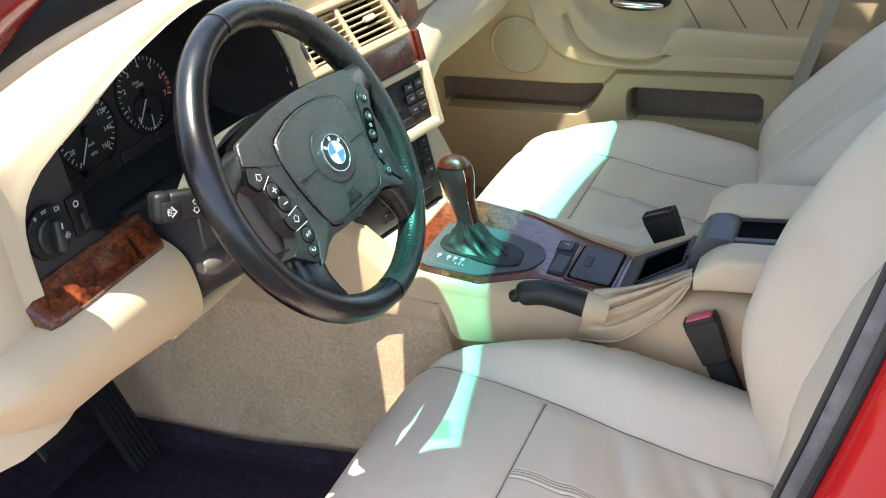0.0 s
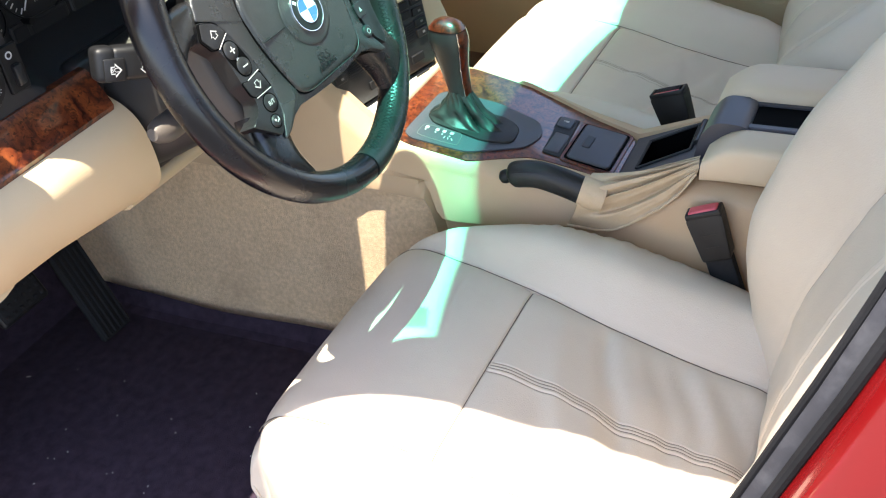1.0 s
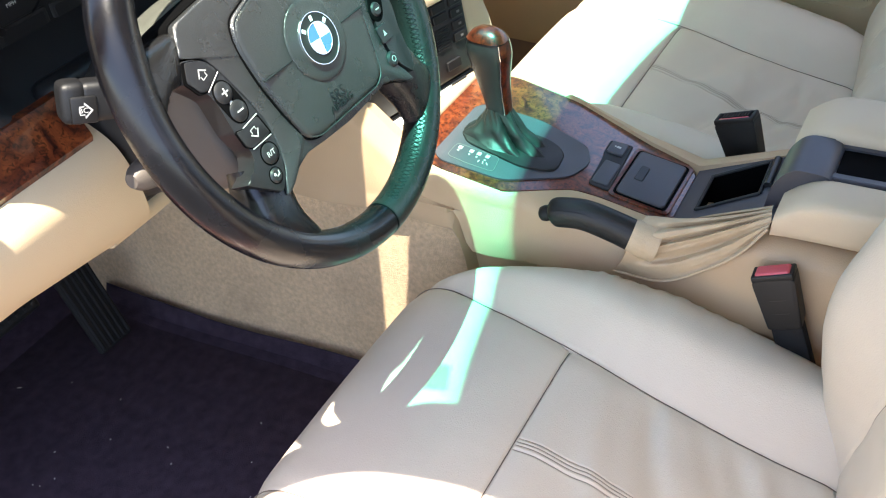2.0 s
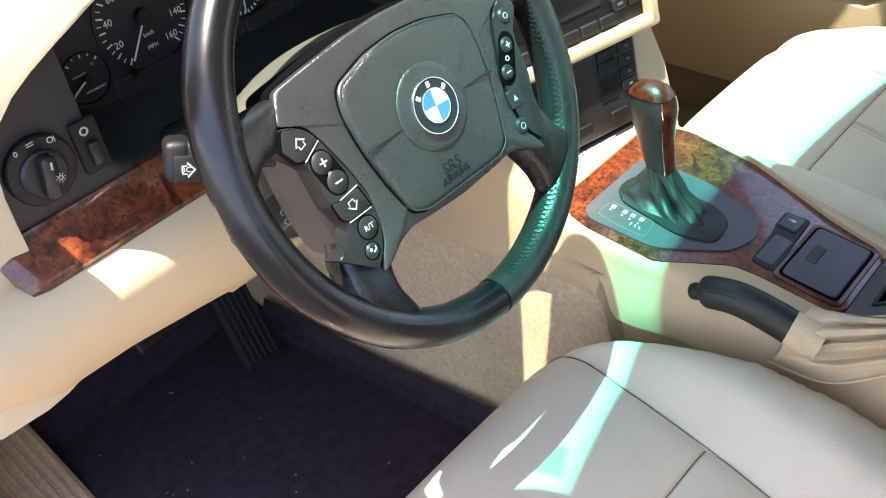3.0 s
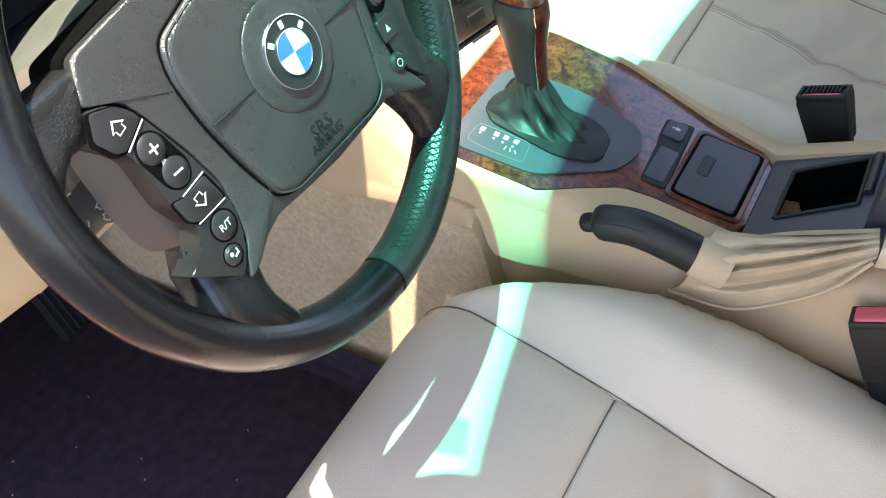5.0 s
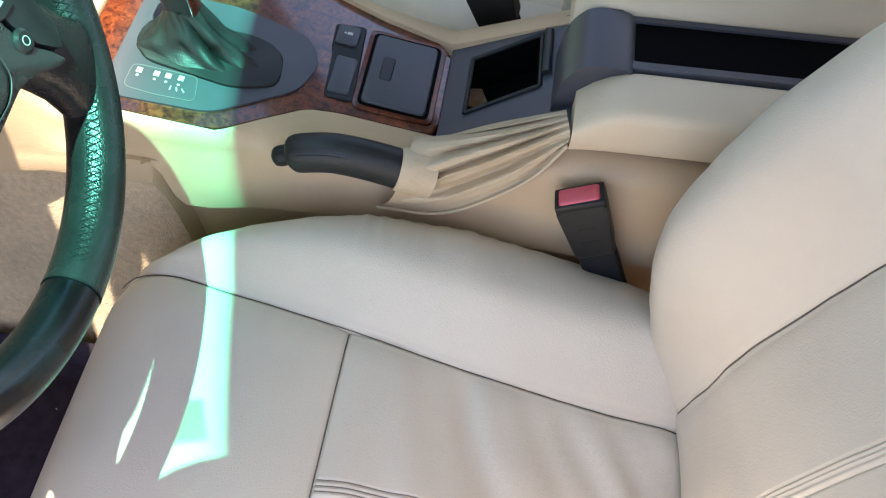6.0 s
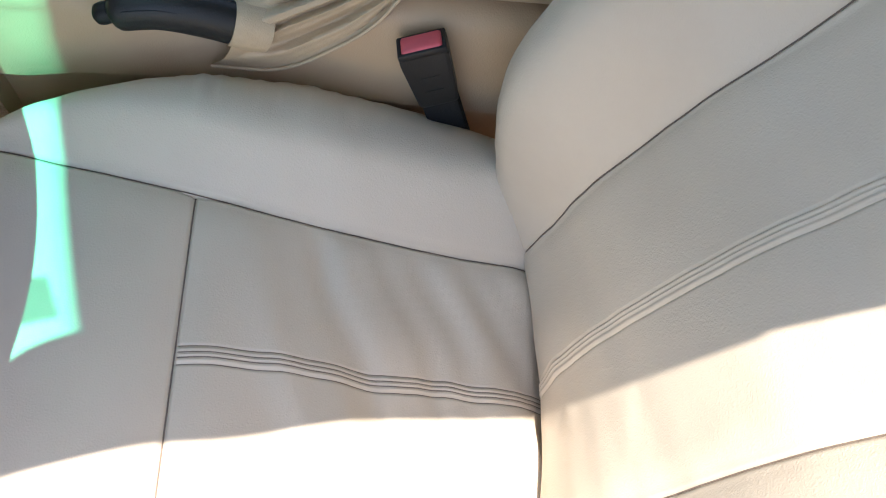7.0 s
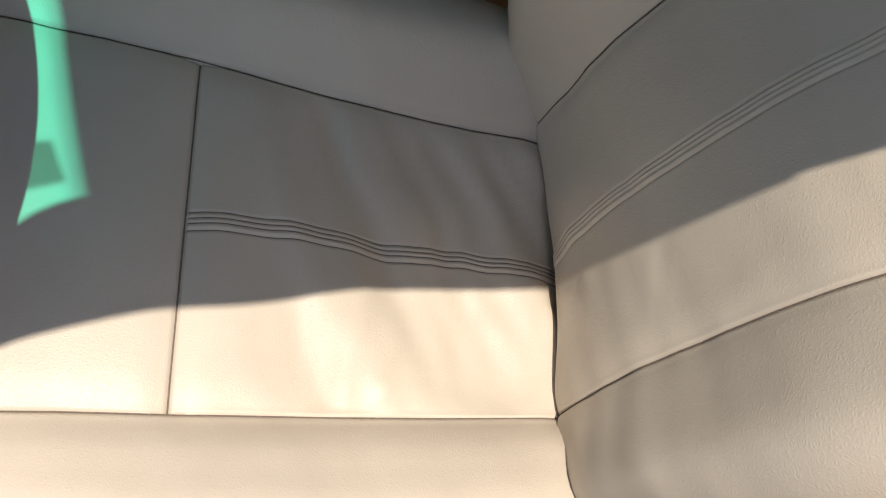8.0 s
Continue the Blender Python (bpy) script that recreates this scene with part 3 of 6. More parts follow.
def cushion_point(s, y, half):
    z = lerp_table(CUSHION_Z, y)
    a = abs(s)
    # bolster swell beside the insert, lower towards the front
    swell = (0.034 * step(-0.02, -0.28, y) + 0.014)
    if s > 0:
        z += swell * step(0.135, 0.20, a)
    else:
        z += 1.5 * swell * (0.25 * step(0.135, 0.17, a) + 0.75 * step(0.13, 0.25, a))
    # insert sags, front panel is full
    if a < 0.14:
        z += -0.013 * (1 - (a / 0.14) ** 2) * step(-0.17, -0.40, y) + 0.004 * math.sin(math.pi * (a + 0.14) / 0.28) * step(-0.2, -0.1, y)
    # seams
    z += groove(a - 0.14, 0.0028, 0.0016) + groove(a - 0.14, 0.0035, 0.012)
    if a < 0.14:
        z += groove(y + 0.172, 0.0028, 0.0016) + groove(y + 0.172, 0.0032, 0.012)
        if y < -0.172:
            z += piping(s)
    # soft folds where the leather has stretched
    u = y - 0.45 * s + 0.03 * noise.noise(Vector((s * 9, y * 7, 1.0)))
    fold = noise.noise(Vector((u * 17, s * 4, 2.0))) * 0.014 + noise.noise(Vector((u * 42 + 2 * s, s * 7, 5.0))) * 0.0056
    fold += noise.noise(Vector((s * 12, y * 6, 7.0))) * 0.004
    if s < 0:
        # gathers across the outer half
        g = noise.noise(Vector((y * 38 + 5 * s, s * 5, 11.0)))
        fold += 0.0052 * (0.5 - abs(g)) * step(-0.02, -0.07, s)
    z += fold * (step(-0.19, -0.31, y) * step(0.142, 0.115, a) if a < 0.142 else 0.15)
    if a > 0.15 and -0.36 < y < -0.12:
        z += 0.0010 * math.sin(y * 330 + 7 * noise.noise(Vector((y * 14, s * 6, 0)))) * step(0.19, 0.24, a) * step(-0.36, -0.30, y) * step(-0.10, -0.18, y)
    # rounded side and front edges
    d = half - a
    r = 0.052
    if d < r:
        z -= r - math.sqrt(max(0.0, r * r - (r - d) ** 2))
    f = 0.052 - y - 0.10 * max(0, a - 0.10) ** 1.5
    rf = 0.07
    if f < rf:
        z -= rf - math.sqrt(max(0.0, rf * rf - (rf - max(0, f)) ** 2))
    return z


def make_seat(cx, sgn, dy, dz, label, recline=0.0, wing=0.080):
    seat = thing("front_seat", label, "seat", at=(cx, -0.25 + dy, 0.0), group="front seats")

    def w(s, y, z):
        return (cx + sgn * s, y + dy, z + dz)

    # cushion panels on one net of stations
    ys = stations([(-0.172, 0.0105, 0.0011)], -0.49, 0.0, 0.006) + [0.008, 0.016, 0.024, 0.031, 0.037, 0.042, 0.046, 0.049, 0.051, 0.052]
    ss = stations([(0.14, 0.0099, 0.0011), (-0.14, 0.0099, 0.0011), (0, 0.0144, 0.0009)], -0.152, 0.152, 0.010)
    edge = [math.sin(math.pi / 2 * i / 16) for i in range(1, 17)]
    net = []
    for y in ys:
        hi, ho = lerp_table(HALF_IN, y), lerp_table(HALF_OUT, y)
        row = []
        cols = [-0.152 - (max(0.164, ho) - 0.152) * e for e in reversed(edge)] + ss + [0.152 + (max(0.164, hi) - 0.152) * e for e in edge]
        for c in cols:
            half = max(hi if c > 0 else ho, 0.164)
            inner = abs(seam_s(math.copysign(0.152, c), y))
            if abs(c) <= 0.1521:
                s = seam_s(c, y)
            else:
                s = math.copysign(inner + (max(half, inner + 0.012) - inner) * (abs(c) - 0.152) / (half - 0.152), c)
            row.append((s, y, cushion_point(c, y, half), c))
        net.append(row)
    nc = len(net[0])
    # front wall of the cushion
    for z in (0.185, 0.155, 0.12):
        net.append([(c, 0.050 - 0.10 * max(0, abs(c) - 0.10) ** 1.5 - (0.19 - z) * 0.25, min(p, z), m) for (c, _, p, m) in net[len(ys) - 1]])
    panels = {"cushion_front": [], "cushion_insert_inner": [], "cushion_insert_outer": [], "cushion_bolster_inner": [], "cushion_bolster_outer": []}
    for i in range(len(net) - 1):
        for j in range(nc - 1):
            sm, ym = (net[i][j][3] + net[i][j + 1][3]) / 2, (net[i][j][1] + net[i + 1][j][1]) / 2
            if abs(sm) > 0.14:
                nm = "cushion_bolster_inner" if sm > 0 else "cushion_bolster_outer"
            elif ym > -0.172:
                nm = "cushion_front"
            else:
                nm = "cushion_insert_inner" if sm > 0 else "cushion_insert_outer"
            panels[nm].append((i, j))
    for nm, cells in panels.items():
        bm = bmesh.new()
        made = {}

        def vert(i, j):
            if (i, j) not in made:
                made[(i, j)] = bm.verts.new(w(*net[i][j][:3]))
            return made[(i, j)]

        for i, j in cells:
            q = [vert(i, j), vert(i, j + 1), vert(i + 1, j + 1), vert(i + 1, j)]
            bm.faces.new(q if sgn < 0 else q[::-1])
        # side skirt under the bolsters
        if "bolster" in nm:
            col = nc - 1 if "inner" in nm else 0
            for i in range(len(net) - 1):
                a, b = net[i][col], net[i + 1][col]
                ra = [a] + [(a[0] * 0.985, a[1], z) for z in (0.17, 0.10)]
                rb = [b] + [(b[0] * 0.985, b[1], z) for z in (0.17, 0.10)]
                va = [vert(i, col)] + [bm.verts.new(w(*p)) for p in ra[1:]]
                vb = [vert(i + 1, col)] + [bm.verts.new(w(*p)) for p in rb[1:]]
                for k in range(2):
                    if min(ra[k][2], rb[k][2]) > ra[k + 1][2]:
                        bm.faces.new((va[k], va[k + 1], vb[k + 1], vb[k]))
        bmesh.ops.remove_doubles(bm, verts=bm.verts, dist=0.00005)
        bmesh.ops.recalc_face_normals(bm, faces=bm.faces)
        part(nm, bm, LEATHER, seat, sharp=60)

    # seam threads in the grooves
    for nm, pts in (("seam_inner", [(seam_s(0.14, y), y, cushion_point(0.14, y, 0.24) + 0.0007) for y in ys if y < 0.045]),
                    ("seam_outer", [(seam_s(-0.14, y), y, cushion_point(-0.14, y, 0.24) + 0.0007) for y in ys if y < 0.045]),
                    ("seam_cross", [(seam_s(s, -0.172), -0.172, cushion_point(s * 0.999, -0.1719, 0.24) + 0.0006) for s in ss if abs(s) < 0.139])):
        part(nm, tube([w(*p) for p in pts], 0.0006, 6), SEAM, seat)
    for s in (-0.0074, -0.0021, 0.0021, 0.0074):
        part("piping_stitch", tube([w(seam_s(s, y), y, cushion_point(s, y, 0.24) + 0.0001) for y in ys if y < -0.174], 0.0005, 5), SEAM, seat)

    # backrest: swept up a curved centre line, with bolsters standing forward
    CURVE = [(0.20, -0.490), (0.235, -0.474), (0.254, -0.4625), (0.272, -0.459), (0.32, -0.463), (0.37, -0.470), (0.43, -0.484), (0.53, -0.514), (0.60, -0.550), (0.70, -0.600), (0.78, -0.642), (0.86, -0.690)]
    HALF_B = [(0.18, 0.205), (0.26, 0.228), (0.36, 0.248), (0.46, 0.258), (0.58, 0.258), (0.70, 0.245), (0.80, 0.222), (0.86, 0.19)]
    path = smooth_path([(0, y - recline * max(0, z - 0.36), z) for z, y in CURVE], 9)
    rows_b = []
    cols = None
    for i, p in enumerate(path):
        d = (path[min(i + 1, len(path) - 1)] - path[max(i - 1, 0)]).normalized()
        nrm = Vector((0, d.z, -d.y))
        z = p.z
        half = lerp_table(HALF_B, z)
        seam = 0.125
        seam_i = lerp_table([(0.265, 0.1297), (0.33, 0.1245), (0.44, 0.122), (0.55, 0.120), (0.62, 0.125), (0.86, 0.130)], z)
        pipe = lerp_table([(0.258, 0.002), (0.30, 0.0065), (0.40, 0.0065), (0.50, 0.003), (0.60, 0.004)], z)
        sb = stations([(0.14, 0.0099, 0.0011), (-0.14, 0.0099, 0.0011), (0, 0.0144, 0.0009)], -0.152, 0.152, 0.010)
        cols = [-0.152 - (half - 0.152) * e for e in reversed(edge)] + sb + [0.152 + (half - 0.152) * e for e in edge]
        row = []
        for c in cols:
            a = abs(c)
            # the net follows the seams
            if a <= 0.152:
                s = spread(c, -0.1285, pipe, seam_i)
            else:
                inner = abs(spread(math.copysign(0.152, c), -0.1285, pipe, seam_i))
                s = math.copysign(inner + (half - inner) * (a - 0.152) / (half - 0.152), c)
            h = (wing if c > 0 else 0.028) * step(seam - 0.01, seam + (0.060 if c > 0 else 0.085), abs(s)) * (0.35 + 0.65 * step(0.25, 0.44, z)) * (1 - 0.5 * step(0.6, 0.84, z))
            h += -0.008 * (1 - min(1, abs(s) / seam) ** 2)
            h += groove(a - 0.14, 0.0028, 0.0016) + groove(a - 0.14, 0.0035, 0.012)
            h += piping(c) if a < 0.03 else 0
            h += noise.noise(Vector((s * 14, z * 9 + s * 8, 9.0))) * 0.0028 + noise.noise(Vector((s * 6, (z + 0.4 * s) * 34, 3.0))) * 0.0016
            dd = half - abs(s)
            r = 0.062
            if dd < r:
                h -= 1.25 * (r - math.sqrt(max(0.0, r * r - (r - dd) ** 2)))
            t = 0.875 - z
            if t < 0.06:
                h -= 0.06 - math.sqrt(max(0, 0.0036 - (0.06 - max(0, t)) ** 2))
            q = p + nrm * h
            row.append((s, q.y, q.z))
        rows_b.append((row, nrm))
    nc = len(cols)
    idx_in = cols.index(0.14)
    idx_out = cols.index(-0.14)
    mid = cols.index(0.0) if 0.0 in cols else nc // 2
    for nm, a, b in (("backrest_bolster_outer", 0, idx_out), ("backrest_insert_outer", idx_out, mid), ("backrest_insert_inner", mid, idx_in), ("backrest_bolster_inner", idx_in, nc - 1)):
        grid = []
        for row, nrm in rows_b:
            r = [w(*row[j]) for j in range(a, b + 1)]
            if a == 0:
                s0, y0, z0 = row[0]
                r = [w(s0 * 0.97, y0 - 0.15, z0 + 0.03), w(s0 * 1.0, y0 - 0.05, z0 + 0.01)] + r
            if b == nc - 1:
                s0, y0, z0 = row[-1]
                r = r + [w(s0 * 1.0, y0 - 0.05, z0 + 0.01), w(s0 * 0.97, y0 - 0.15, z0 + 0.03)]
            grid.append(r)
        bm = sheet(grid)
        bmesh.ops.recalc_face_normals(bm, faces=bm.faces)
        if sum(f.normal.y for f in bm.faces) < 0:
            bmesh.ops.reverse_faces(bm, faces=bm.faces)
        part(nm, bm, LEATHER, seat, sharp=60)
    for nm, j in (("backrest_seam_inner", idx_in), ("backrest_seam_outer", idx_out)):
        part(nm, tube([Vector(w(*row[j])) + nrm * 0.0006 for row, nrm in rows_b], 0.0006, 6), SEAM, seat)
    # shell behind the backrest and base under the cushion
    rows = []
    for (row, nrm) in rows_b[::4] + rows_b[-1:]:
        y0, z0 = row[0][1], row[0][2]
        rows.append([w(s, y0 - 0.15 - 0.03 * math.cos(s * 7), z0 + 0.03) for s in (-0.235, -0.12, 0, 0.12, 0.235)])
    part("back_shell", sheet(rows), VINYL_SOFT, seat, "pale beige seat back cover")
    bm = box((0.40, 0.42, 0.10), pose(cx, -0.24 + dy, 0.105 + dz * 0.5), 0.02, 3)
    part("seat_base", bm, BLACK, seat, "black seat frame on runners")
    for s in (-0.19, 0.19):
        part("seat_rail", box((0.035, 0.62, 0.035), pose(cx + s, -0.24 + dy, 0.022), 0.005), BLACK, seat, "black steel seat runner on the floor")
    part("head_restraint", box((0.25, 0.09, 0.17), pose(cx, -0.735 + dy, 1.0 + dz, 24), 0.04, 4), LEATHER, seat)
    return seat


make_seat(-0.374, 1, 0.0, 0.0, "pale beige leather driver's seat with stitched piping, creased and sunlit")
make_seat(0.386, -1, 0.130, -0.012, "pale beige leather passenger seat beside the wooden console", 0.70, 0.030)

# ---- dashboard ----
ARCH = [(-0.6185, 0.640), (-0.6183, 0.66), (-0.6175, 0.684), (-0.6150, 0.702), (-0.6115, 0.715), (-0.6065, 0.727), (-0.5990, 0.738), (-0.5880, 0.749), (-0.574, 0.758), (-0.556, 0.767), (-0.530, 0.778), (-0.497, 0.790), (-0.455, 0.802), (-0.411, 0.812), (-0.370, 0.819), (-0.33, 0.820), (-0.295, 0.812), (-0.27, 0.802), (-0.25, 0.788), (-0.236, 0.768), (-0.222, 0.748), (-0.210, 0.727), (-0.202, 0.706), (-0.196, 0.682), (-0.193, 0.66), (-0.192, 0.640)]


def hood(x):
    """How far the instrument hood stands out, 0 to 1."""
    return step(-0.618, -0.535, x) * step(-0.10, -0.17, x)


def arch(x):
    """Upper edge of the dark instrument opening."""
    return lerp_table(ARCH, x) + hood(x) * 0.028


def lip(x):
    """Height of the dashboard's rear top edge."""
    return lerp_table([(-0.76, 0.745), (-0.70, 0.765), (-0.64, 0.780), (-0.58, 0.790), (-0.50, 0.812), (-0.41, 0.832), (-0.33, 0.842), (-0.22, 0.836), (-0.14, 0.815), (-0.06, 0.80), (0.1, 0.79), (0.3, 0.785), (0.76, 0.775)], x) + hood(x) * 0.028


def lip_y(x):
    return lerp_table([(-0.76, 0.225), (-0.70, 0.205), (-0.62, 0.198), (-0.55, 0.196), (-0.20, 0.205), (-0.08, 0.225), (0.15, 0.215), (0.25, 0.19), (0.55, 0.20), (0.76, 0.215)], x) - hood(x) * 0.048


dash = thing("dashboard", "beige vinyl dashboard with burl wood strips and a dark instrument panel", "dashboard", at=(0, 0.3, 0.5))
xs = sorted({round(-0.76 + 1.52 * i / 90, 4) for i in range(91)} | {a for a, _ in ARCH} | {round(-0.62 + 0.002 * i, 4) for i in range(50)} | {-0.142, -0.134} | {round(-0.26 + 0.002 * i, 4) for i in range(36)})
rows = []
for x in xs:
    yl, zl = lip_y(x), lip(x)
    base_z = arch(x) + 0.001 if -0.6186 < x < -0.1919 else (0.628 if x < -0.5 else 0.665)
    base_z = min(base_z, zl - 0.016)
    row = [(x, yl + 0.030, base_z + 0.006), (x, yl + 0.006, base_z), (x, yl - 0.003, base_z + 0.005)]
    for k in range(1, 5):
        row.append((x, yl - 0.004 + 0.003 * k / 4, row[2][2] + (zl - 0.012 - row[2][2]) * k / 4))
    for k in range(1, 6):
        a = math.pi / 2 * k / 5
        row.append((x, yl + 0.020 - 0.021 * math.cos(a), zl - 0.012 + 0.018 * math.sin(a)))
    for k in range(1, 9):
        t = k / 8
        row.append((x, yl + 0.02 + (0.88 - 0.3 * x * x - yl) * t, zl + 0.006 + 0.012 * math.sin(math.pi * t) - (zl - 0.725) * t ** 1.6))
    rows.append(row)
part("top_pad", sheet(rows), VINYL_SOFT, dash, "sun-bleached pale beige dashboard top")

edge_ = [(x, z + 0.028 * hood(x)) for x, z in ARCH if x > -0.38]
bm = sheet([[(p.x, y, p.y) for p in smooth_path([(a, b, 0) for a, b in edge_], 5)] for y in (0.156, 0.18, 0.21, 0.25, 0.31)])
part("hood_lining", bm, PANEL, dash, "charcoal lining under the instrument hood")
# dark panel: switch plate at the side, deep instrument recess in the middle
def recess(x, z):
    """Depth of the instrument well, 0 to 1: a rounded corner low at the side."""
    sill = 0.636 + 0.040 * (1 - math.sqrt(step(-0.540, -0.478, x)))
    return step(-0.537, -0.522, x) * step(sill, sill + 0.040, z) * step(-0.190, -0.205, x)


rows = []
for i in range(161):
    x = -0.6184 + 0.426 * (i / 160) ** 1.5
    top = max(arch(x) + 0.003, 0.640)
    row = [(x, 0.206, 0.612)]
    for k in range(61):
        z = 0.618 + (top - 0.618) * k / 60
        row.append((x, 0.205 + 0.03 * (z - 0.62) + 0.092 * recess(x, z), z))
    row.append((x, 0.203 - 0.048 * hood(x), top + 0.003))
    rows.append(row)
cluster = part("instrument_panel", sheet(rows), PANEL, dash, "dark grey instrument surround")
IM = pose(-0.355, 0.294, 0.722, 90 - 6, 0, 0)
part("dial_face", prism(rounded([(-0.150, -0.075), (0.165, -0.075), (0.165, 0.070), (0.11, 0.092), (-0.05, 0.090), (-0.150, 0.055)], 0.02, 4), -0.004, 0.0, IM, 0.0), GAUGE, cluster)


def dial(cx, cy, r, a0, a1, ticks, major, words, needle, red=None):
    """A gauge in the instrument frame: scale marks, figures, pointer; angles in degrees from the right, anticlockwise."""
    d = part("dial", lathe([(r * 1.06, 0.0), (r * 1.06, 0.002), (r * 1.03, 0.0025), (r * 1.01, 0.0005)], 48, IM @ pose(cx, cy, 0)), BLACK, cluster)
    marks = bmesh.new()
    for i in range(ticks + 1):
        a = a0 + (a1 - a0) * i / ticks
        big = i % major == 0
        ln = r * (0.14 if big else 0.09)
        rbox(marks, (ln, 0.0013 if big else 0.0008, 0.0004), IM @ pose(cx, cy, 0.0008, 0, 0, a) @ pose(r * 0.97 - ln / 2, 0, 0), 0.0)
    part("scale_marks", marks, WHITE, d, "white scale marks", kind="stuff")
    if words:
        bm = join(*[lettering(wd, r * (0.20 if wd[0].isdigit() and "/" not in wd else 0.12), IM @ pose(cx + rr_ * r * math.cos(radians(a)), cy + rr_ * r * math.sin(radians(a)), 0.0008), 0.0001) for wd, a, rr_ in words])
        part("figures", bm, WHITE, d, "white dial figures", kind="stuff")
    if red:
        bm = bmesh.new()
        for i in range(6):
            rbox(bm, (r * 0.12, r * 0.075, 0.0004), IM @ pose(cx, cy, 0.0006, 0, 0, red[0] + (red[1] - red[0]) * i / 5) @ pose(r * 0.90, 0, 0), 0.0)
        part("red_zone", bm, RED_PRINT, d)
    part("pointer", join(box((r * 0.80, 0.0016, 0.0012), IM @ pose(cx, cy, 0.004, 0, 0, needle) @ pose(r * 0.48, 0, 0), 0.0004, 1)), WHITE, d, "white pointer")
    part("pointer_hub", lathe([(0, 0.006), (r * 0.16, 0.006), (r * 0.18, 0.003), (r * 0.18, 0)], 24, IM @ pose(cx, cy, 0)), BLACK, d)
    return d


def fan(items, a0, a1, rr_):
    return [(wd, a0 + (a1 - a0) * i / (len(items) - 1), rr_) for i, wd in enumerate(items)]


dial(-0.066, 0.001, 0.0440, 232, -52, 32, 2, fan(["20", "40", "60", "80", "100", "120", "140", "160"], 205, -52, 0.74) + [("MPH", 270, 0.62), ("km/h", 270, 0.36)], 233)
dial(0.040, 0.006, 0.0460, 228, -20, 28, 4, fan(["0", "1", "2", "3", "4", "5", "6", "7"], 228, -20, 0.74) + [("1/min", 120, 0.42), ("x1000", 112, 0.28)], 228, (12, -18))
dial(0.036, -0.016, 0.024, 215, 325, 9, 1, None, 262)
dial(-0.134, -0.025, 0.021, 215, 40, 8, 2, [("1/1", 42, 0.62), ("UNLEADED", 140, 0.30), ("GASOLINE ONLY", 290, 0.62)], 208)
dial(0.140, -0.005, 0.024, 200, 20, 8, 2, None, 190)
for cx, cy, w_, h_ in ((-0.0635, -0.057, 0.048, 0.026), (-0.0025, -0.058, 0.050, 0.026), (-0.1015, -0.055, 0.018, 0.026), (0.060, -0.058, 0.05, 0.026)):
    part("window_frame", prism(rect(cx, cy, w_ + 0.007, h_ + 0.007, 0.003), -0.002, 0.0022, IM, 0.0010, 1), PANEL, cluster)
    part("display_window", prism(rect(cx, cy, w_, h_, 0.002), -0.001, 0.0028, IM, 0.0004, 1), GAUGE, cluster)
part("reset_knob", lathe([(0, 0.012), (0.0035, 0.012), (0.004, 0.010), (0.004, 0)], 14, IM @ pose(-0.092, -0.040, 0)), BLACK, cluster)

# burl wood strip on the driver's side, with a bevelled end
rows = []
for i in range(34):
    row = []
    for k in range(11):
        t = k / 10
        left = -0.637 + 0.017 * t
        x = left + (-0.466 - left) * max(0, i - 3) / 30
        b = 0.008 * (1 - abs(2 * t - 1) ** 8)
        y, z = 0.2115 - 0.030 * t - 0.8 * b, 0.6535 - 0.044 * t + 0.55 * b
        if i < 3:
            x, y, z = left - (0.0008, 0.013, 0.0165)[2 - i], y + (0.0, 0.003, 0.020)[2 - i], z - (0.0, 0.001, 0.003)[2 - i]
        row.append((x, y, z))
    rows.append(row)
part("wood_strip", sheet(rows), WOOD, dash, "glossy burl walnut strip", sharp=30)

# knee panel under the strip
KNEE = [(0.200, 0.620), (0.181, 0.612), (0.168, 0.602), (0.1615, 0.590), (0.160, 0.578), (0.162, 0.560), (0.169, 0.536), (0.183, 0.513), (0.205, 0.500), (0.27, 0.493), (0.40, 0.480)]
rows = []
for i in range(41):
    x = -0.78 + 0.325 * i / 40
    rise = lerp_table([(-0.78, 0.060), (-0.71, 0.036), (-0.65, 0.008), (-0.58, 0.006), (-0.50, -0.004), (-0.455, -0.010)], x)
    back = 0.03 * step(-0.68, -0.78, x)
    row = []
    for p in smooth_path([(a, b, 0) for a, b in KNEE], 3):
        row.append((x + (0.02 * step(0.60, 0.50, p[1]) if i == 40 else 0), p[0] + back, p[1] + rise * step(0.60, 0.52, p[1])))
    rows.append(row)
rows.append([(rows[-1][j][0] + 0.004, rows[-1][j][1] + 0.05, rows[-1][j][2] + 0.0) for j in range(len(rows[-1]))])
part("knee_panel", sheet(rows), VINYL, dash, "tan beige knee panel")
# side end of the dashboard by the door
rows = []
for z in (0.50, 0.54, 0.57, 0.60, 0.612, 0.625, 0.64, 0.70, 0.76, 0.775):
    dx = 0.004 if z > 0.60 else 0.0
    rows.append([(-0.625, 0.206 - dx, z), (-0.64, 0.201 - dx, z), (-0.66, 0.198 - dx, z), (-0.70, 0.201 - dx, z), (-0.745, 0.222 - dx, z), (-0.76, 0.30, z), (-0.76, 0.6, z)])
part("side_cap", sheet(rows), VINYL_SOFT, dash, "pale beige end of the dashboard")
rows = [[(x, 0.40, 0.478), (x, 0.6, 0.50), (x, 0.99, 0.55)] for x in (-0.78, -0.5, -0.3, -0.1, 0.1)]
part("under_cover", sheet(rows), BLACK, dash, "dark cover under the dashboard")
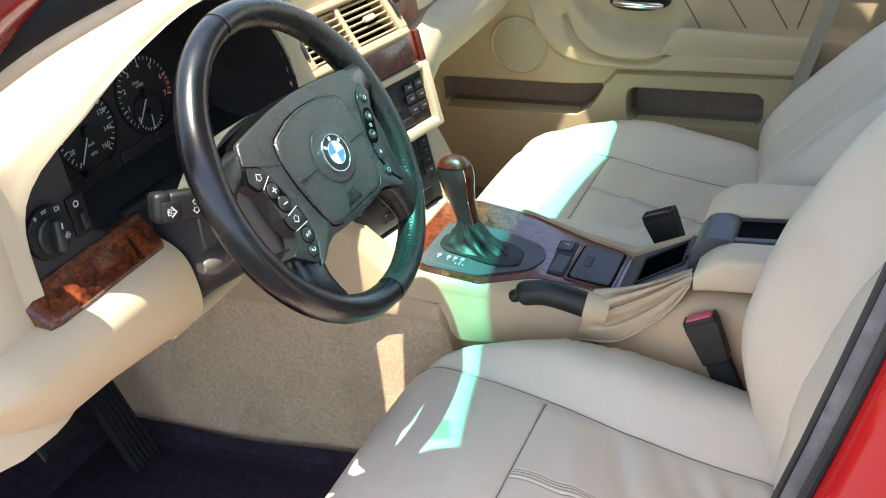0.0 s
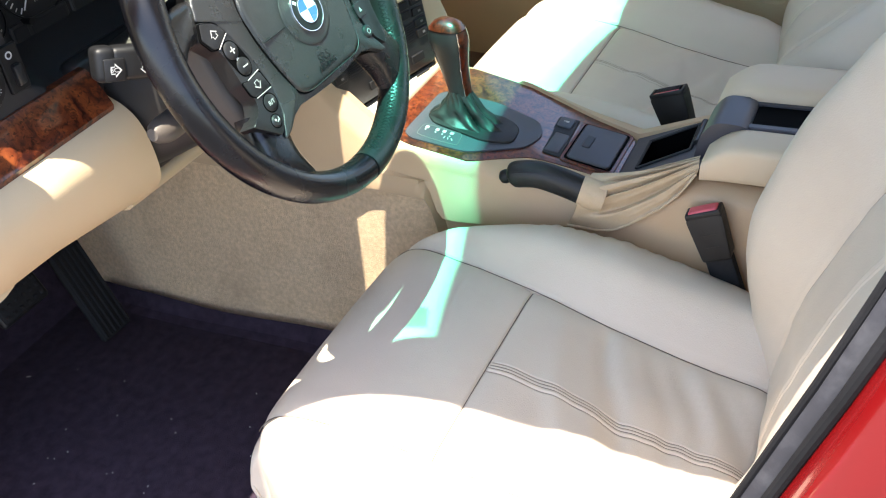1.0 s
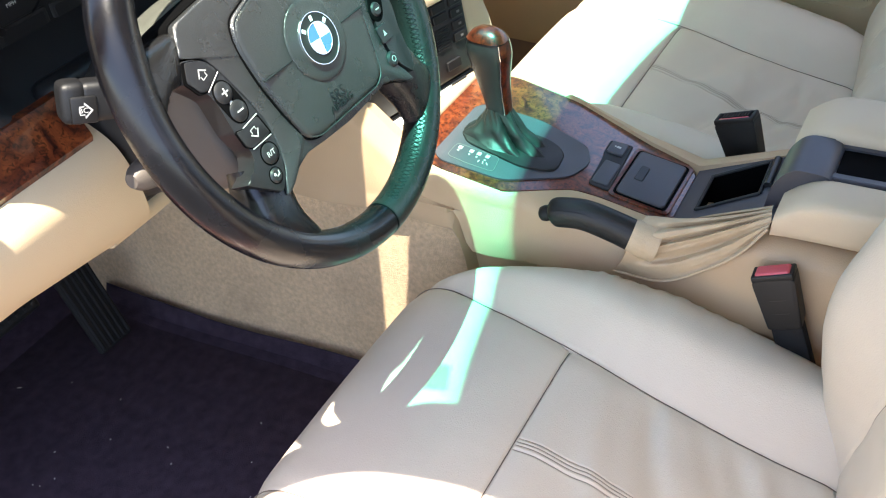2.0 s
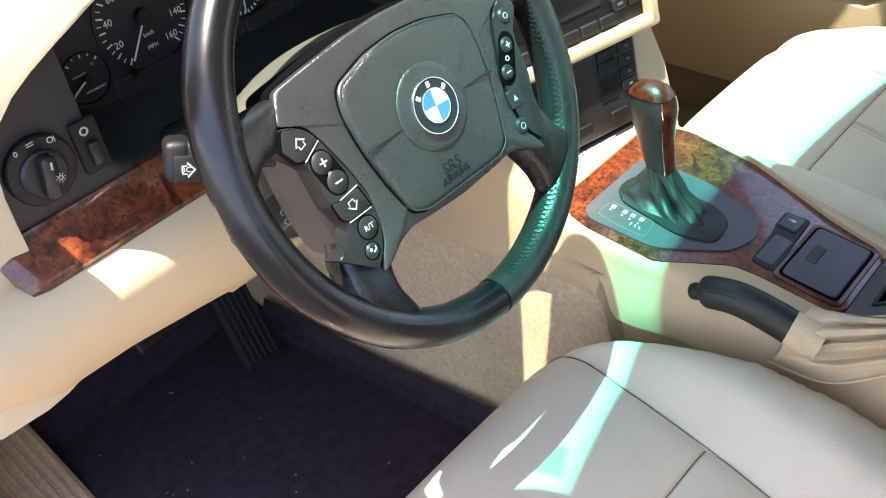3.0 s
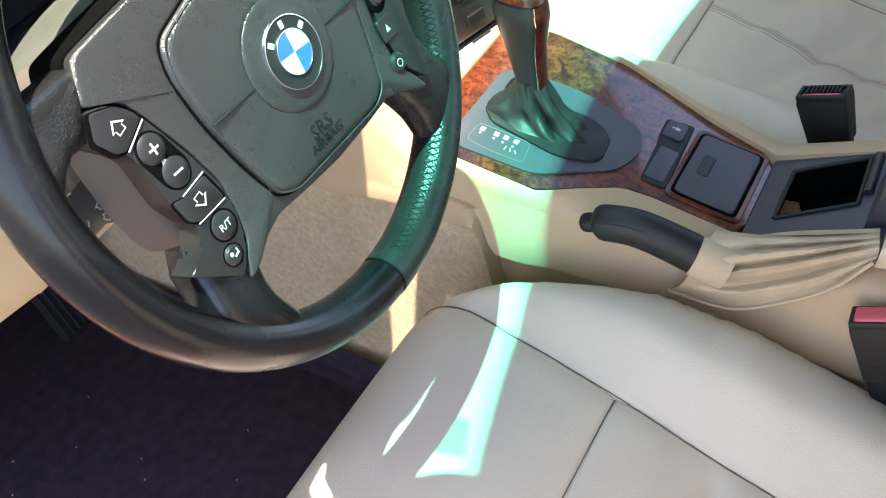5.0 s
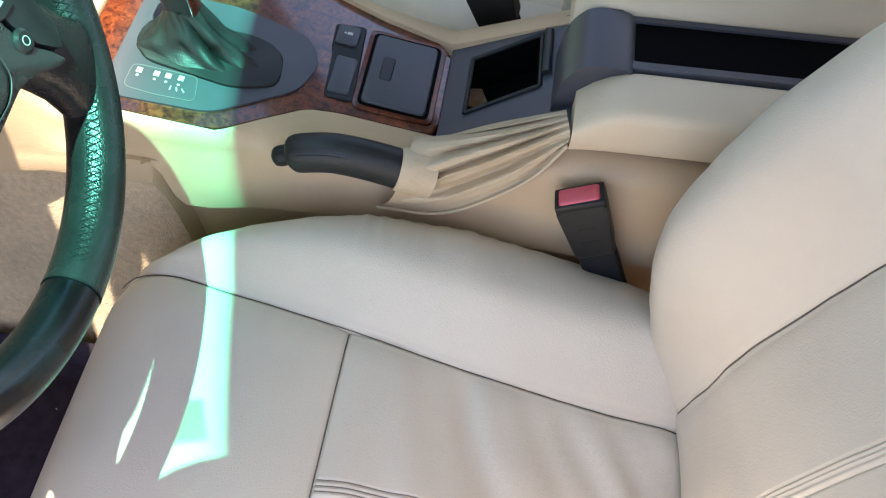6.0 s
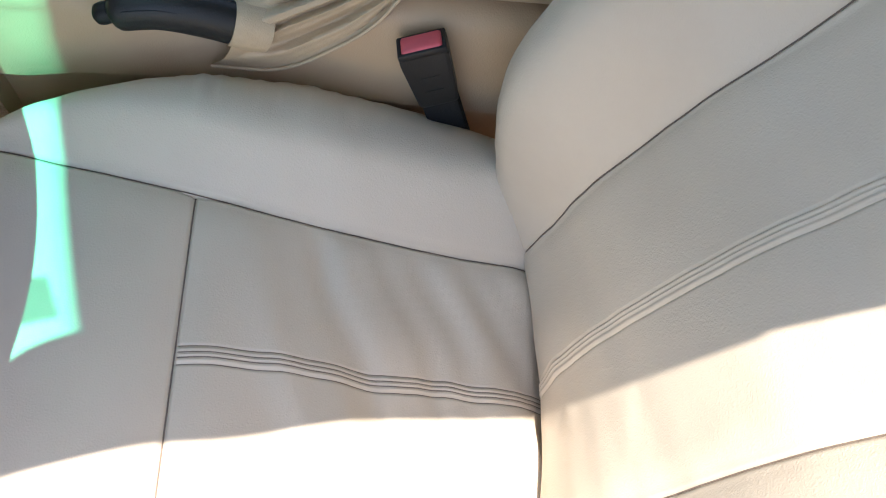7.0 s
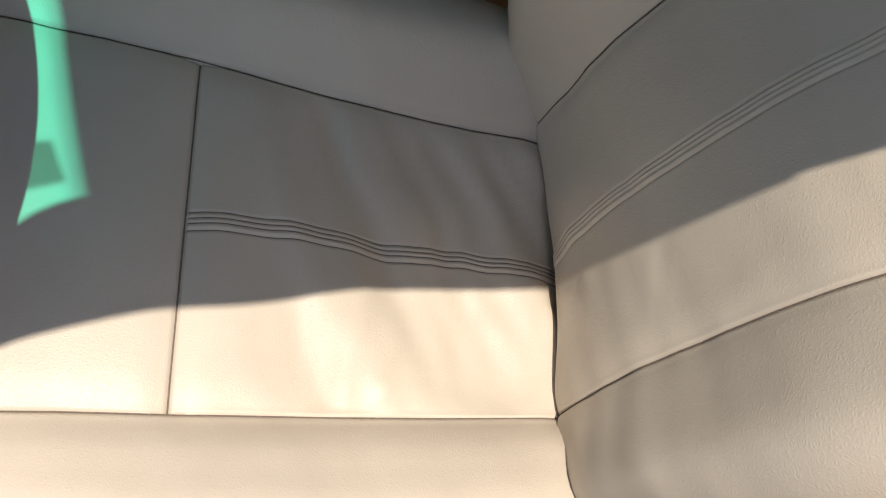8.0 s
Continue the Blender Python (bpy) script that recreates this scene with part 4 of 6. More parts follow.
part("column_surround", box((0.20, 0.03, 0.165), pose(-0.376, 0.222, 0.575), 0.012, 3), GREY, dash, "dark surround of the steering column")
part("lower_trim", tube(smooth_path([(-0.47, 0.205, 0.497), (-0.38, 0.225, 0.478), (-0.28, 0.255, 0.452)], 5), 0.011, 12), VINYL, dash, "tan beige trim under the steering column")

# light switch and dimmer on the side plate
lm = pose(-0.583, 0.2035, 0.692, 88, 0, 0)
sw = part("light_switch", lathe([(0.0, 0.0035), (0.0262, 0.0035), (0.0275, 0.002), (0.0275, -0.004)], 48, lm), BLACK, dash, "round dark light switch")
part("switch_knob", join(lathe([(0.0, 0.007), (0.0165, 0.007), (0.0185, 0.005), (0.019, 0.002)], 36, lm @ pose(0, -0.002, 0)),
                         box((0.0115, 0.034, 0.014), lm @ pose(0, -0.002, 0.011, 0, 0, -10), 0.0035, 3)), GREY, sw)
part("switch_mark", box((0.0014, 0.006, 0.0006), lm @ pose(0.0022, 0.008, 0.0185, 0, 0, -10), 0.0), PRINT, sw)
part("switch_print", join(lettering("0", 0.0065, lm @ pose(-0.013, 0.0215, 0.0037), 0.0001), box((0.006, 0.0008, 0.0003), lm @ pose(-0.001, 0.0245, 0.0038), 0), box((0.006, 0.0008, 0.0003), lm @ pose(-0.001, 0.0225, 0.0038), 0),
                          lathe([(0.0018, 0), (0.0022, 0.0003), (0.0026, 0)], 16, lm @ pose(0.0140, 0.0195, 0.0037)), box((0.0006, 0.005, 0.0003), lm @ pose(0.0172, 0.0190, 0.0038), 0), lathe([(0.0012, 0), (0.0016, 0.0003), (0.002, 0)], 16, lm @ pose(0.0050, -0.0035, 0.0183)), *[box((0.0011, 0.0006, 0.0003), lm @ pose(0.0050, -0.0035, 0.0185, 0, 0, 45 * k) @ pose(0.0032, 0, 0), 0) for k in range(8)]), PRINT, sw, "white switch symbols", kind="stuff")
dm = pose(-0.541, 0.2045, 0.690, 88, 0, 0)
dim = part("dimmer_plate", prism(rect(0, 0, 0.022, 0.044, 0.002), -0.002, 0.0015, dm, 0.0008, 1), BLACK, dash)
part("dimmer_wheel", box((0.010, 0.020, 0.007), dm @ pose(0.001, -0.006, 0.003), 0.0025, 2), GREY, dim)
part("dimmer_print", lathe([(0.0022, 0), (0.003, 0.0003), (0.0038, 0)], 16, dm @ pose(-0.001, 0.013, 0.0016)), PRINT, dim)
# round switch at the far side of the instrument opening
km = pose(-0.164, 0.210, 0.700, 88, 0, 0)
part("side_switch", join(lathe([(0, 0.005), (0.013, 0.005), (0.0145, 0.003), (0.0145, -0.002)], 28, km), box((0.006, 0.024, 0.008), km @ pose(0, 0, 0.008), 0.002)), BLACK, dash)

# steering column shroud and stalks
axis_n = Vector((0, -0.899, 0.438))
shroud = thing("steering_column", "dark grey steering column shroud with two control stalks", "steering column", at=(-0.37, 0.15, 0.6))
u = Vector((0, 0.438, 0.899))


def column(a0, a1):
    rows = []
    for d, rx, ry in ((0.050, 0.044, 0.040), (0.054, 0.056, 0.050), (0.09, 0.066, 0.058), (0.15, 0.074, 0.064), (0.22, 0.082, 0.070), (0.30, 0.088, 0.074)):
        c = Vector((-0.37, 0, 0.70)) - axis_n * d
        row = []
        for j in range(17):
            a = radians(a0 + (a1 - a0) * j / 16)
            row.append(c + Vector((rx * math.copysign(abs(math.cos(a)) ** 0.55, math.cos(a)), 0, 0)) + u * (ry * math.copysign(abs(math.sin(a)) ** 0.55, math.sin(a)) - 0.012))
        rows.append(row)
    return sheet(rows)


rows = []
for d, wide, top, drop in ((0.062, 0.094, 0.0575, 0.014), (0.064, 0.100, 0.0635, 0.016), (0.072, 0.105, 0.0705, 0.018), (0.085, 0.107, 0.0745, 0.020), (0.10, 0.108, 0.0758, 0.021), (0.13, 0.112, 0.0745, 0.025)):
    c = Vector((-0.37, 0, 0.70)) - axis_n * d
    rows.append([c + Vector((wide * q, 0, 0)) + u * (top - drop * (abs(q) * 1.15) ** 2.3 - 0.010 * step(0.90, 1.0, abs(q)) - (0.004 if d < 0.063 else 0)) for q in [math.sin(math.pi / 2 * (j - 16) / 16) for j in range(33)]])
bm = sheet(rows)
bmesh.ops.solidify(bm, geom=list(bm.faces), thickness=0.003)
bmesh.ops.recalc_face_normals(bm, faces=bm.faces)
part("upper_shroud", bm, SHROUD, shroud, "grey upper shroud, coloured paler as if sunlit")
part("lower_shroud", column(0, 360), COLUMN, shroud, "grey-brown lower shroud")


def facing(origin, across, face):
    """A frame at origin with x across and z towards face."""
    z = Vector(face).normalized()
    x = (Vector(across) - z * Vector(across).dot(z)).normalized()
    y = z.cross(x)
    return Matrix(((x.x, y.x, z.x, origin[0]), (x.y, y.y, z.y, origin[1]), (x.z, y.z, z.z, origin[2]), (0, 0, 0, 1)))


BC = facing((-0.507, 0.093, 0.696), (0.085, 0.026, -0.028), (-0.45, -0.86, 0.20))
bc = part("indicator_stalk", join(box((0.048, 0.030, 0.024), BC @ pose(0.006, 0, -0.012), 0.006, 3), tube([BC @ Vector((0.025, 0, -0.012)), BC @ Vector((0.10, -0.004, -0.014))], [0.0105, 0.009], 16)), BLACK, shroud, "black control stalk")
part("stalk_cap", join(box((0.020, 0.031, 0.025), BC @ pose(-0.022, 0.0, -0.0125), 0.006, 3)), BLACK, bc, "grey end cap of the stalk")
part("stalk_button", box((0.019, 0.020, 0.004), BC @ pose(-0.0165, -0.004, 0.0005), 0.0018, 2), BLACK, bc)
sk = part("cruise_stalk", tube(smooth_path([(-0.402, 0.110, 0.612), (-0.447, 0.102, 0.617), (-0.475, 0.099, 0.6165), (-0.506, 0.096, 0.622)], 5),
     [0.0085, 0.0125, 0.0135] + [0.0138] * 10 + [0.0125, 0.0105, 0.006], 20), TAUPE, shroud, "ribbed grey cruise stalk")


def arrow(s=1.0):
    return [(-0.004 * s, -0.0045 * s), (0.004 * s, -0.0045 * s), (0.004 * s, 0.0), (0.0072 * s, 0.0), (0, 0.007 * s), (-0.0072 * s, 0.0), (-0.004 * s, 0.0)]


def arrow_outline(m, s=1.0, line=0.0009):
    """An outlined arrow as a thin raised band."""
    bm = bmesh.new()
    out, inn = arrow(s), arrow(s * 0.76)
    n = len(out)
    a = [bm.verts.new((x, y, 0)) for x, y in out]
    b = [bm.verts.new((x, y - 0.0002, 0)) for x, y in inn]
    for i in range(n):
        bm.faces.new((a[i], a[(i + 1) % n], b[(i + 1) % n], b[i]))
    bm.transform(m)
    return bm


part("stalk_print", join(arrow_outline(BC @ pose(-0.0165, -0.004, 0.0028, 0, 0, -90), 0.85), lettering("BC", 0.0056, BC @ pose(-0.0175, -0.004, 0.0029), 0.0001)), PRINT, bc, "white symbol on the stalk's end", kind="stuff")
part("stalk_print", join(arrow_outline(BC @ pose(0.010, 0.003, 0.0004), 0.6), arrow_outline(BC @ pose(0.010, -0.005, 0.0004, 0, 0, 180), 0.6), box((0.007, 0.001, 0.0003), BC @ pose(0.021, 0.002, 0.0004, 0, 0, 40), 0)), PRINT, bc, kind="stuff")
st = facing((-0.477, 0.0885, 0.6225), (1, -0.1, -0.1), (-0.25, -0.80, 0.55))
part("stalk_print", join(*[arrow_outline(st @ pose(x_, y_, 0.0008, 0, 0, r_), 0.5) for x_, y_, r_ in ((-0.016, 0.003, 0), (-0.016, -0.0045, 180), (0.013, 0.003, 0), (0.013, -0.0045, 180))],
     lathe([(0.0030, 0), (0.0037, 0.0004), (0.0044, 0)], 20, st @ pose(-0.002, -0.001, 0.0010)), box((0.006, 0.0009, 0.0003), st @ pose(-0.002, -0.001, 0.0012, 0, 0, 35), 0)), PRINT, sk, kind="stuff")

# ---- centre stack, turned towards the driver ----
stack = thing("centre_stack", "beige centre stack with air vents, radio and dark climate controls", "centre stack", at=(0.0, 0.2, 0.4))
SM = pose(0.0, 0.156, 0.53, 79, 0, -13)
part("stack_body", box((0.228, 0.30, 0.12), SM @ pose(0.002, 0.00, -0.068), 0.012, 3), VINYL_SOFT, stack)
clim = part("climate_panel", prism(rect(-0.004, -0.066, 0.205, 0.112, 0.005), -0.01, 0.0, SM, 0.002), GREY, stack, "dark climate control panel")
for cy in (-0.024, -0.040, -0.056, -0.072):
    for cx in (0.082, -0.092):
        part("climate_button", prism(rect(cx, cy, 0.022, 0.0125, 0.002), 0.0, 0.003, SM, 0.001, 1), BLACK, clim)
        part("button_print", box((0.005, 0.003, 0.0003), SM @ pose(cx + 0.002, cy, 0.0032), 0.0), DIM_PRINT, clim)
part("climate_display", prism(rect(-0.006, -0.034, 0.060, 0.024, 0.002), 0.0, 0.001, SM, 0.0005, 1), LCD, clim)
for cx in (0.052, -0.062):
    for cy in (-0.024, -0.038):
        part("climate_button", prism(rect(cx, cy, 0.026, 0.012, 0.002), 0.0, 0.003, SM, 0.001, 1), BLACK, clim)
    bm = bmesh.new()
    for k in range(9):
        rbox(bm, (0.026, 0.0016, 0.0016), SM @ pose(cx, -0.052 - 0.0034 * k, 0.0006), 0.0)
    part("sensor_grille", bm, BLACK, clim, kind="stuff")
for cx in (-0.03, 0.005, 0.062):
    part("climate_button", prism(rect(cx, -0.104, 0.026, 0.013, 0.002), 0.0, 0.0025, SM, 0.001, 1), BLACK, clim)
part("fan_knob", lathe([(0, 0.008), (0.007, 0.008), (0.009, 0.006), (0.0095, 0)], 20, SM @ pose(-0.030, -0.078, 0)), BLACK, clim)
part("lower_drawer", prism(rect(-0.004, -0.142, 0.205, 0.034, 0.004), -0.012, -0.002, SM, 0.002), BLACK, stack)
part("stack_foot", prism(rect(-0.004, -0.168, 0.205, 0.020, 0.003), -0.05, -0.001, SM, 0.002), GREY, stack, "dark foot of the stack")
part("drawer_slot", box((0.17, 0.012, 0.004), SM @ pose(-0.004, -0.134, -0.001), 0.001, 1), GREY, stack)
part("stack_cheek", prism(rounded([(0.100, -0.170), (0.162, -0.170), (0.146, -0.070), (0.128, -0.004), (0.100, -0.004)], 0.006, 3), -0.09, -0.003, SM, 0.004, 3), VINYL_SOFT, stack, "pale beige cheek of the stack")
bezel = part("radio_bezel", join(prism(rect(0.003, -0.0035, 0.256, 0.016, 0.005), -0.02, 0.016, SM, 0.005, 3), prism(rect(0.003, 0.088, 0.245, 0.010, 0.004), -0.02, 0.012, SM, 0.004, 3),
     prism(rect(0.123, 0.042, 0.015, 0.100, 0.005), -0.02, 0.016, SM, 0.005, 3), prism(rect(-0.118, 0.042, 0.012, 0.100, 0.005), -0.02, 0.016, SM, 0.005, 3)), VINYL_SOFT, stack, "pale beige radio bezel")
radio = part("radio", prism(rect(0.003, 0.044, 0.232, 0.084, 0.003), -0.012, 0.004, SM, 0.001, 1), BLACK, stack, "black radio and display")
part("radio_display", prism(rect(-0.012, 0.056, 0.13, 0.040, 0.003), 0.004, 0.005, SM, 0.0006, 1), LCD, radio)
for k in range(6):
    part("radio_key", prism(rect(-0.085 + 0.029 * k, 0.016, 0.026, 0.012, 0.002), 0.004, 0.008, SM, 0.001, 1), GREY, radio)
for r_ in range(3):
    for c_ in range(2):
        part("radio_key", prism(rect(0.078 + 0.024 * c_, 0.030 + 0.018 * r_, 0.020, 0.013, 0.002), 0.004, 0.009, SM, 0.001, 1), GREY, radio)
        part("key_print", box((0.008, 0.003, 0.0003), SM @ pose(0.078 + 0.024 * c_, 0.030 + 0.018 * r_, 0.0093), 0.0), DIM_PRINT, radio)
part("wood_band", prism(rect(0.0, 0.118, 0.240, 0.048, 0.004), -0.02, 0.006, SM, 0.004, 3), WOOD, stack, "glossy burl walnut band")
part("wood_end", prism(rect(0.1275, 0.118, 0.012, 0.050, 0.004), -0.02, 0.010, SM, 0.004, 3), DARK_WOOD, stack, "dark end of the walnut band")
# twin air vents
VM = pose(-0.004, 0.188, 0.713, 56, 0, -12) @ Matrix.Scale(0.85, 4)
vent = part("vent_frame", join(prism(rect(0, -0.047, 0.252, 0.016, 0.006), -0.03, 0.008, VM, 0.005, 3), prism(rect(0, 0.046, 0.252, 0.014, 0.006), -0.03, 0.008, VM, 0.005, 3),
     prism(rect(-0.117, 0, 0.022, 0.086, 0.006), -0.03, 0.008, VM, 0.005, 3), prism(rect(0.117, 0, 0.022, 0.086, 0.006), -0.03, 0.008, VM, 0.005, 3), prism(rect(0, 0, 0.010, 0.084, 0.003), -0.03, 0.003, VM, 0.003, 3)), VENT, stack, "vent frame, vinyl darkened for part shade")
part("vent_cavity", prism(rect(0, 0, 0.235, 0.095, 0.005), -0.034, -0.028, VM, 0.0), WELL_BLACK, vent)
for s_ in (-1, 1):
    for k in range(7):
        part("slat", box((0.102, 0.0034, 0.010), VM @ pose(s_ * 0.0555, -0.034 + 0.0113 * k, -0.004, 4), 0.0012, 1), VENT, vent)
    part("slat_tab", box((0.026, 0.010, 0.010), VM @ pose(s_ * 0.0555, 0.0, 0.004), 0.003, 2), VINYL_SOFT, vent)
    part("vent_wheel", tube([VM @ Vector((s_ * 0.118, -0.020 + 0.004 * k, 0.0085 + 0.003 * math.sin(math.pi * k / 10))) for k in range(11)], 0.0034, 10), GREY, vent)
# pad that joins the vents to the instrument hood
rows = []
for k in range(13):
    t = k / 12
    p = Vector((-0.180 - 0.030 * t * t, 0.158, 0.655 + 0.145 * t))
    q = VM @ Vector((-0.125, -0.054 + 0.108 * t, 0.007))
    rows.append([p + Vector((0, 0.02, 0))] + [p.lerp(q, j / 6) + Vector((0, -0.010, 0.006)) * math.sin(math.pi * j / 6) for j in range(7)])
part("vent_cheek", sheet(rows), VINYL_SOFT, stack, "beige pad between the vents and the instruments")

# passenger side of the dashboard
rows = []
for i in range(25):
    x = 0.145 + 0.60 * i / 24
    bow = 0.045 * step(0.15, 0.36, x) - 0.01 * math.sin(math.pi * i / 24)
    rows.append([(x, y + bow, z) for y, z in ((0.215, 0.785), (0.192, 0.76), (0.185, 0.735), (0.19, 0.715), (0.20, 0.708))])
part("passenger_pad", sheet(rows), VINYL_SOFT, dash, "beige upper passenger pad")
rows = []
for i in range(25):
    x = 0.145 + 0.60 * i / 24
    bow = 0.045 * step(0.15, 0.36, x) - 0.01 * math.sin(math.pi * i / 24)
    rows.append([(x, y + bow, z) for y, z in ((0.20, 0.709), (0.186, 0.705), (0.181, 0.685), (0.180, 0.660), (0.20, 0.652))])
part("passenger_wood", sheet(rows), WOOD, dash, "glossy burl walnut strip")
rows = []
for i in range(25):
    x = 0.135 + 0.61 * i / 24
    bow = 0.050 * step(0.14, 0.36, x) - 0.01 * math.sin(math.pi * i / 24)
    rows.append([(x, y + bow, z) for y, z in ((0.20, 0.655), (0.176, 0.648), (0.156, 0.62), (0.150, 0.59), (0.160, 0.555), (0.185, 0.53), (0.24, 0.51), (0.34, 0.48), (0.42, 0.36), (0.60, 0.30))])
part("glovebox", sheet(rows), VINYL_SOFT, dash, "beige glovebox fascia")

# ---- steering wheel ----
u_ = Vector((0, 0.438, 0.899))
WM = Matrix(((1, 0, 0, -0.37), (0, u_.y, axis_n.y, 0.0), (0, u_.z, axis_n.z, 0.70), (0, 0, 0, 1)))
wheel = thing("steering_wheel", "black leather four-spoke steering wheel with airbag pad and button pods", "steering wheel", m=WM)
RIM, TUBE = 0.1695, 0.0165
RC = Vector((0.006, 0.003, -0.033))
TILT = 0.075


def rim_point(a, b, grow=0.0):
    c = Vector((math.cos(a), math.sin(a), 0))
    deg = math.degrees(a) % 360
    rad = TUBE + grow + 0.0014 * (math.exp(-((deg - 22) / 13) ** 2) + math.exp(-((deg - 158) / 13) ** 2))
    return RC + c * RIM + c * (rad * 0.94 * math.cos(b)) + Vector((0, 0, rad * 1.06 * math.sin(b) - TILT * RIM * c.x))


def rim_piece(a0, a1, n, extra=0.0):
    rows = []
    for i in range(n + 1):
        a = radians(a0 + (a1 - a0) * i / n)
        rows.append([rim_point(a, 2 * math.pi * k / 24, extra) for k in range(24)])
    return sheet(rows, close_v=True)


part("rim_left", rim_piece(100, 267, 100), WORN_LEATHER, wheel, "smooth worn black rim leather", local=True)
part("rim_right", rim_piece(-93, 100, 110, 0.0004), WHEEL_LEATHER, wheel, "grained black rim leather", local=True)
for a in (100, 267):
    part("rim_seam", rim_piece(a - 0.2, a + 0.2, 2, 0.0007), BLACK, wheel, local=True)
bm = bmesh.new()
for i in range(68):
    a = radians(-88 + 1.72 * i)
    da = radians(1.5)
    for b0, b1 in ((2.30, 2.78), (2.78, 2.30)):
        tube([rim_point(a, b0, 0.0009), rim_point(a + da / 2, 2.54, 0.0012), rim_point(a + da, b1, 0.0009)], 0.00026, 5, bm=bm)
part("stitching", bm, TEAL_STITCH, wheel, "grey cross stitching along the rim's inner side", local=True, kind="stuff")

def dome(outline, low, high, crown, edge=0.006):
    """A plate with a rounded rim and a gently domed top."""
    n = len(outline)
    cx, cy = sum(p[0] for p in outline) / n, sum(p[1] for p in outline) / n
    size = max(abs(p[0] - cx) for p in outline)
    rings = [(1.0, low)] + [(1 - edge / size * (1 - math.cos(math.pi / 2 * k / 4)), high - edge * (1 - math.sin(math.pi / 2 * k / 4))) for k in range(5)]
    s0 = rings[-1][0]
    rings += [(s0 * f, high + crown * (1 - f * f)) for f in (0.94, 0.86, 0.75, 0.6, 0.42, 0.22, 0.04)]
    bm = sheet([[(cx + (x - cx) * f, cy + (y - cy) * f, z) for x, y in outline] for f, z in rings], close_v=True)
    bmesh.ops.recalc_face_normals(bm, faces=bm.faces)
    return bm


half_h = [(0.0, -0.0725), (0.034, -0.0708), (0.057, -0.0686), (0.072, -0.0725), (0.0868, -0.0815), (0.0955, -0.0840), (0.0900, -0.0725), (0.0835, -0.0640), (0.0790, -0.0490), (0.0775, -0.0281), (0.0825, -0.0061), (0.0915, 0.0207),
          (0.0975, 0.0334), (0.1060, 0.0412), (0.1172, 0.0442), (0.1062, 0.0652), (0.0980, 0.0668), (0.078, 0.0695), (0.035, 0.0745), (0.0, 0.076)]
outline = half_h + [(-x, y) for x, y in reversed(half_h[1:-1])]
housing = part("hub_housing", dome(rounded(outline, 0.0035, 4), -0.050, -0.0115, 0.0040, 0.0026), HUB, wheel, "dark grained hub cover", local=True, sharp=60)
# black backing paints the shadow in the gap behind the hub cover
part("hub_gap", prism(rounded([(x * 1.013, y * 1.013) for x, y in outline], 0.006, 3), -0.05, -0.0185, None, 0.0), WELL_BLACK, housing, local=True)
half_b = [(0.0, -0.064), (0.062, -0.069), (0.086, -0.074), (0.0955, -0.062), (0.0990, -0.036), (0.0990, -0.008), (0.0965, 0.018), (0.104, 0.040), (0.098, 0.056), (0.070, 0.062), (0.0, 0.064)]
back = half_b + [(-x, y) for x, y in reversed(half_b[1:-1])]
part("hub_back", dome(rounded(back, 0.012, 3), -0.100, -0.046, 0.006, 0.010), TAUPE, wheel, "grey-brown rear cover of the hub", local=True, sharp=60)
pad = [(0.0, -0.0640), (0.042, -0.0640), (0.054, -0.058), (0.062, -0.030), (0.068, 0.000), (0.0700, 0.030), (0.064, 0.0475), (0.030, 0.0575), (0.0, 0.060)]
outline = pad + [(-x, y) for x, y in reversed(pad[1:-1])]
airbag = part("airbag_cover", dome(rounded(outline, 0.009, 5), -0.03, -0.0048, 0.0030, 0.0055), HUB, wheel, "dark grained airbag cover", local=True, sharp=60)
part("pad_gap", prism(rounded([(x * 1.016, y * 1.016) for x, y in outline], 0.009, 5), -0.03, -0.0090, None, 0.0), WELL_BLACK, airbag, local=True)
part("pad_edge", tube([(x * 0.988, y * 0.988, -0.0054) for x, y in rounded(outline, 0.009, 5)] + [(0, -0.0632, -0.0054)], 0.0004, 6), EDGE_GREY, airbag, "light edge line, a painted highlight round the airbag cover", local=True)


def spoke(rows_, rise=0.0):
    """A flared limb of the wheel: rows of centre, half width along a given way, half thickness."""
    out = []
    for i, ((x, y), (wx, wy), half, thick) in enumerate(rows_):
        d = Vector((wx, wy, 0)).normalized()
        k = i / (len(rows_) - 1)
        out.append([Vector((x, y, -0.033 + rise * (1 - k) - TILT * x * k)) + d * (half * math.copysign(abs(math.cos(a)) ** (0.5 + 0.35 * k), math.cos(a))) + Vector((0, 0, thick * math.copysign(abs(math.sin(a)) ** (0.5 + 0.35 * k), math.sin(a))))
                    for a in [2 * math.pi * k / 28 for k in range(28)]])
    return sheet(out, close_v=True, caps=True)


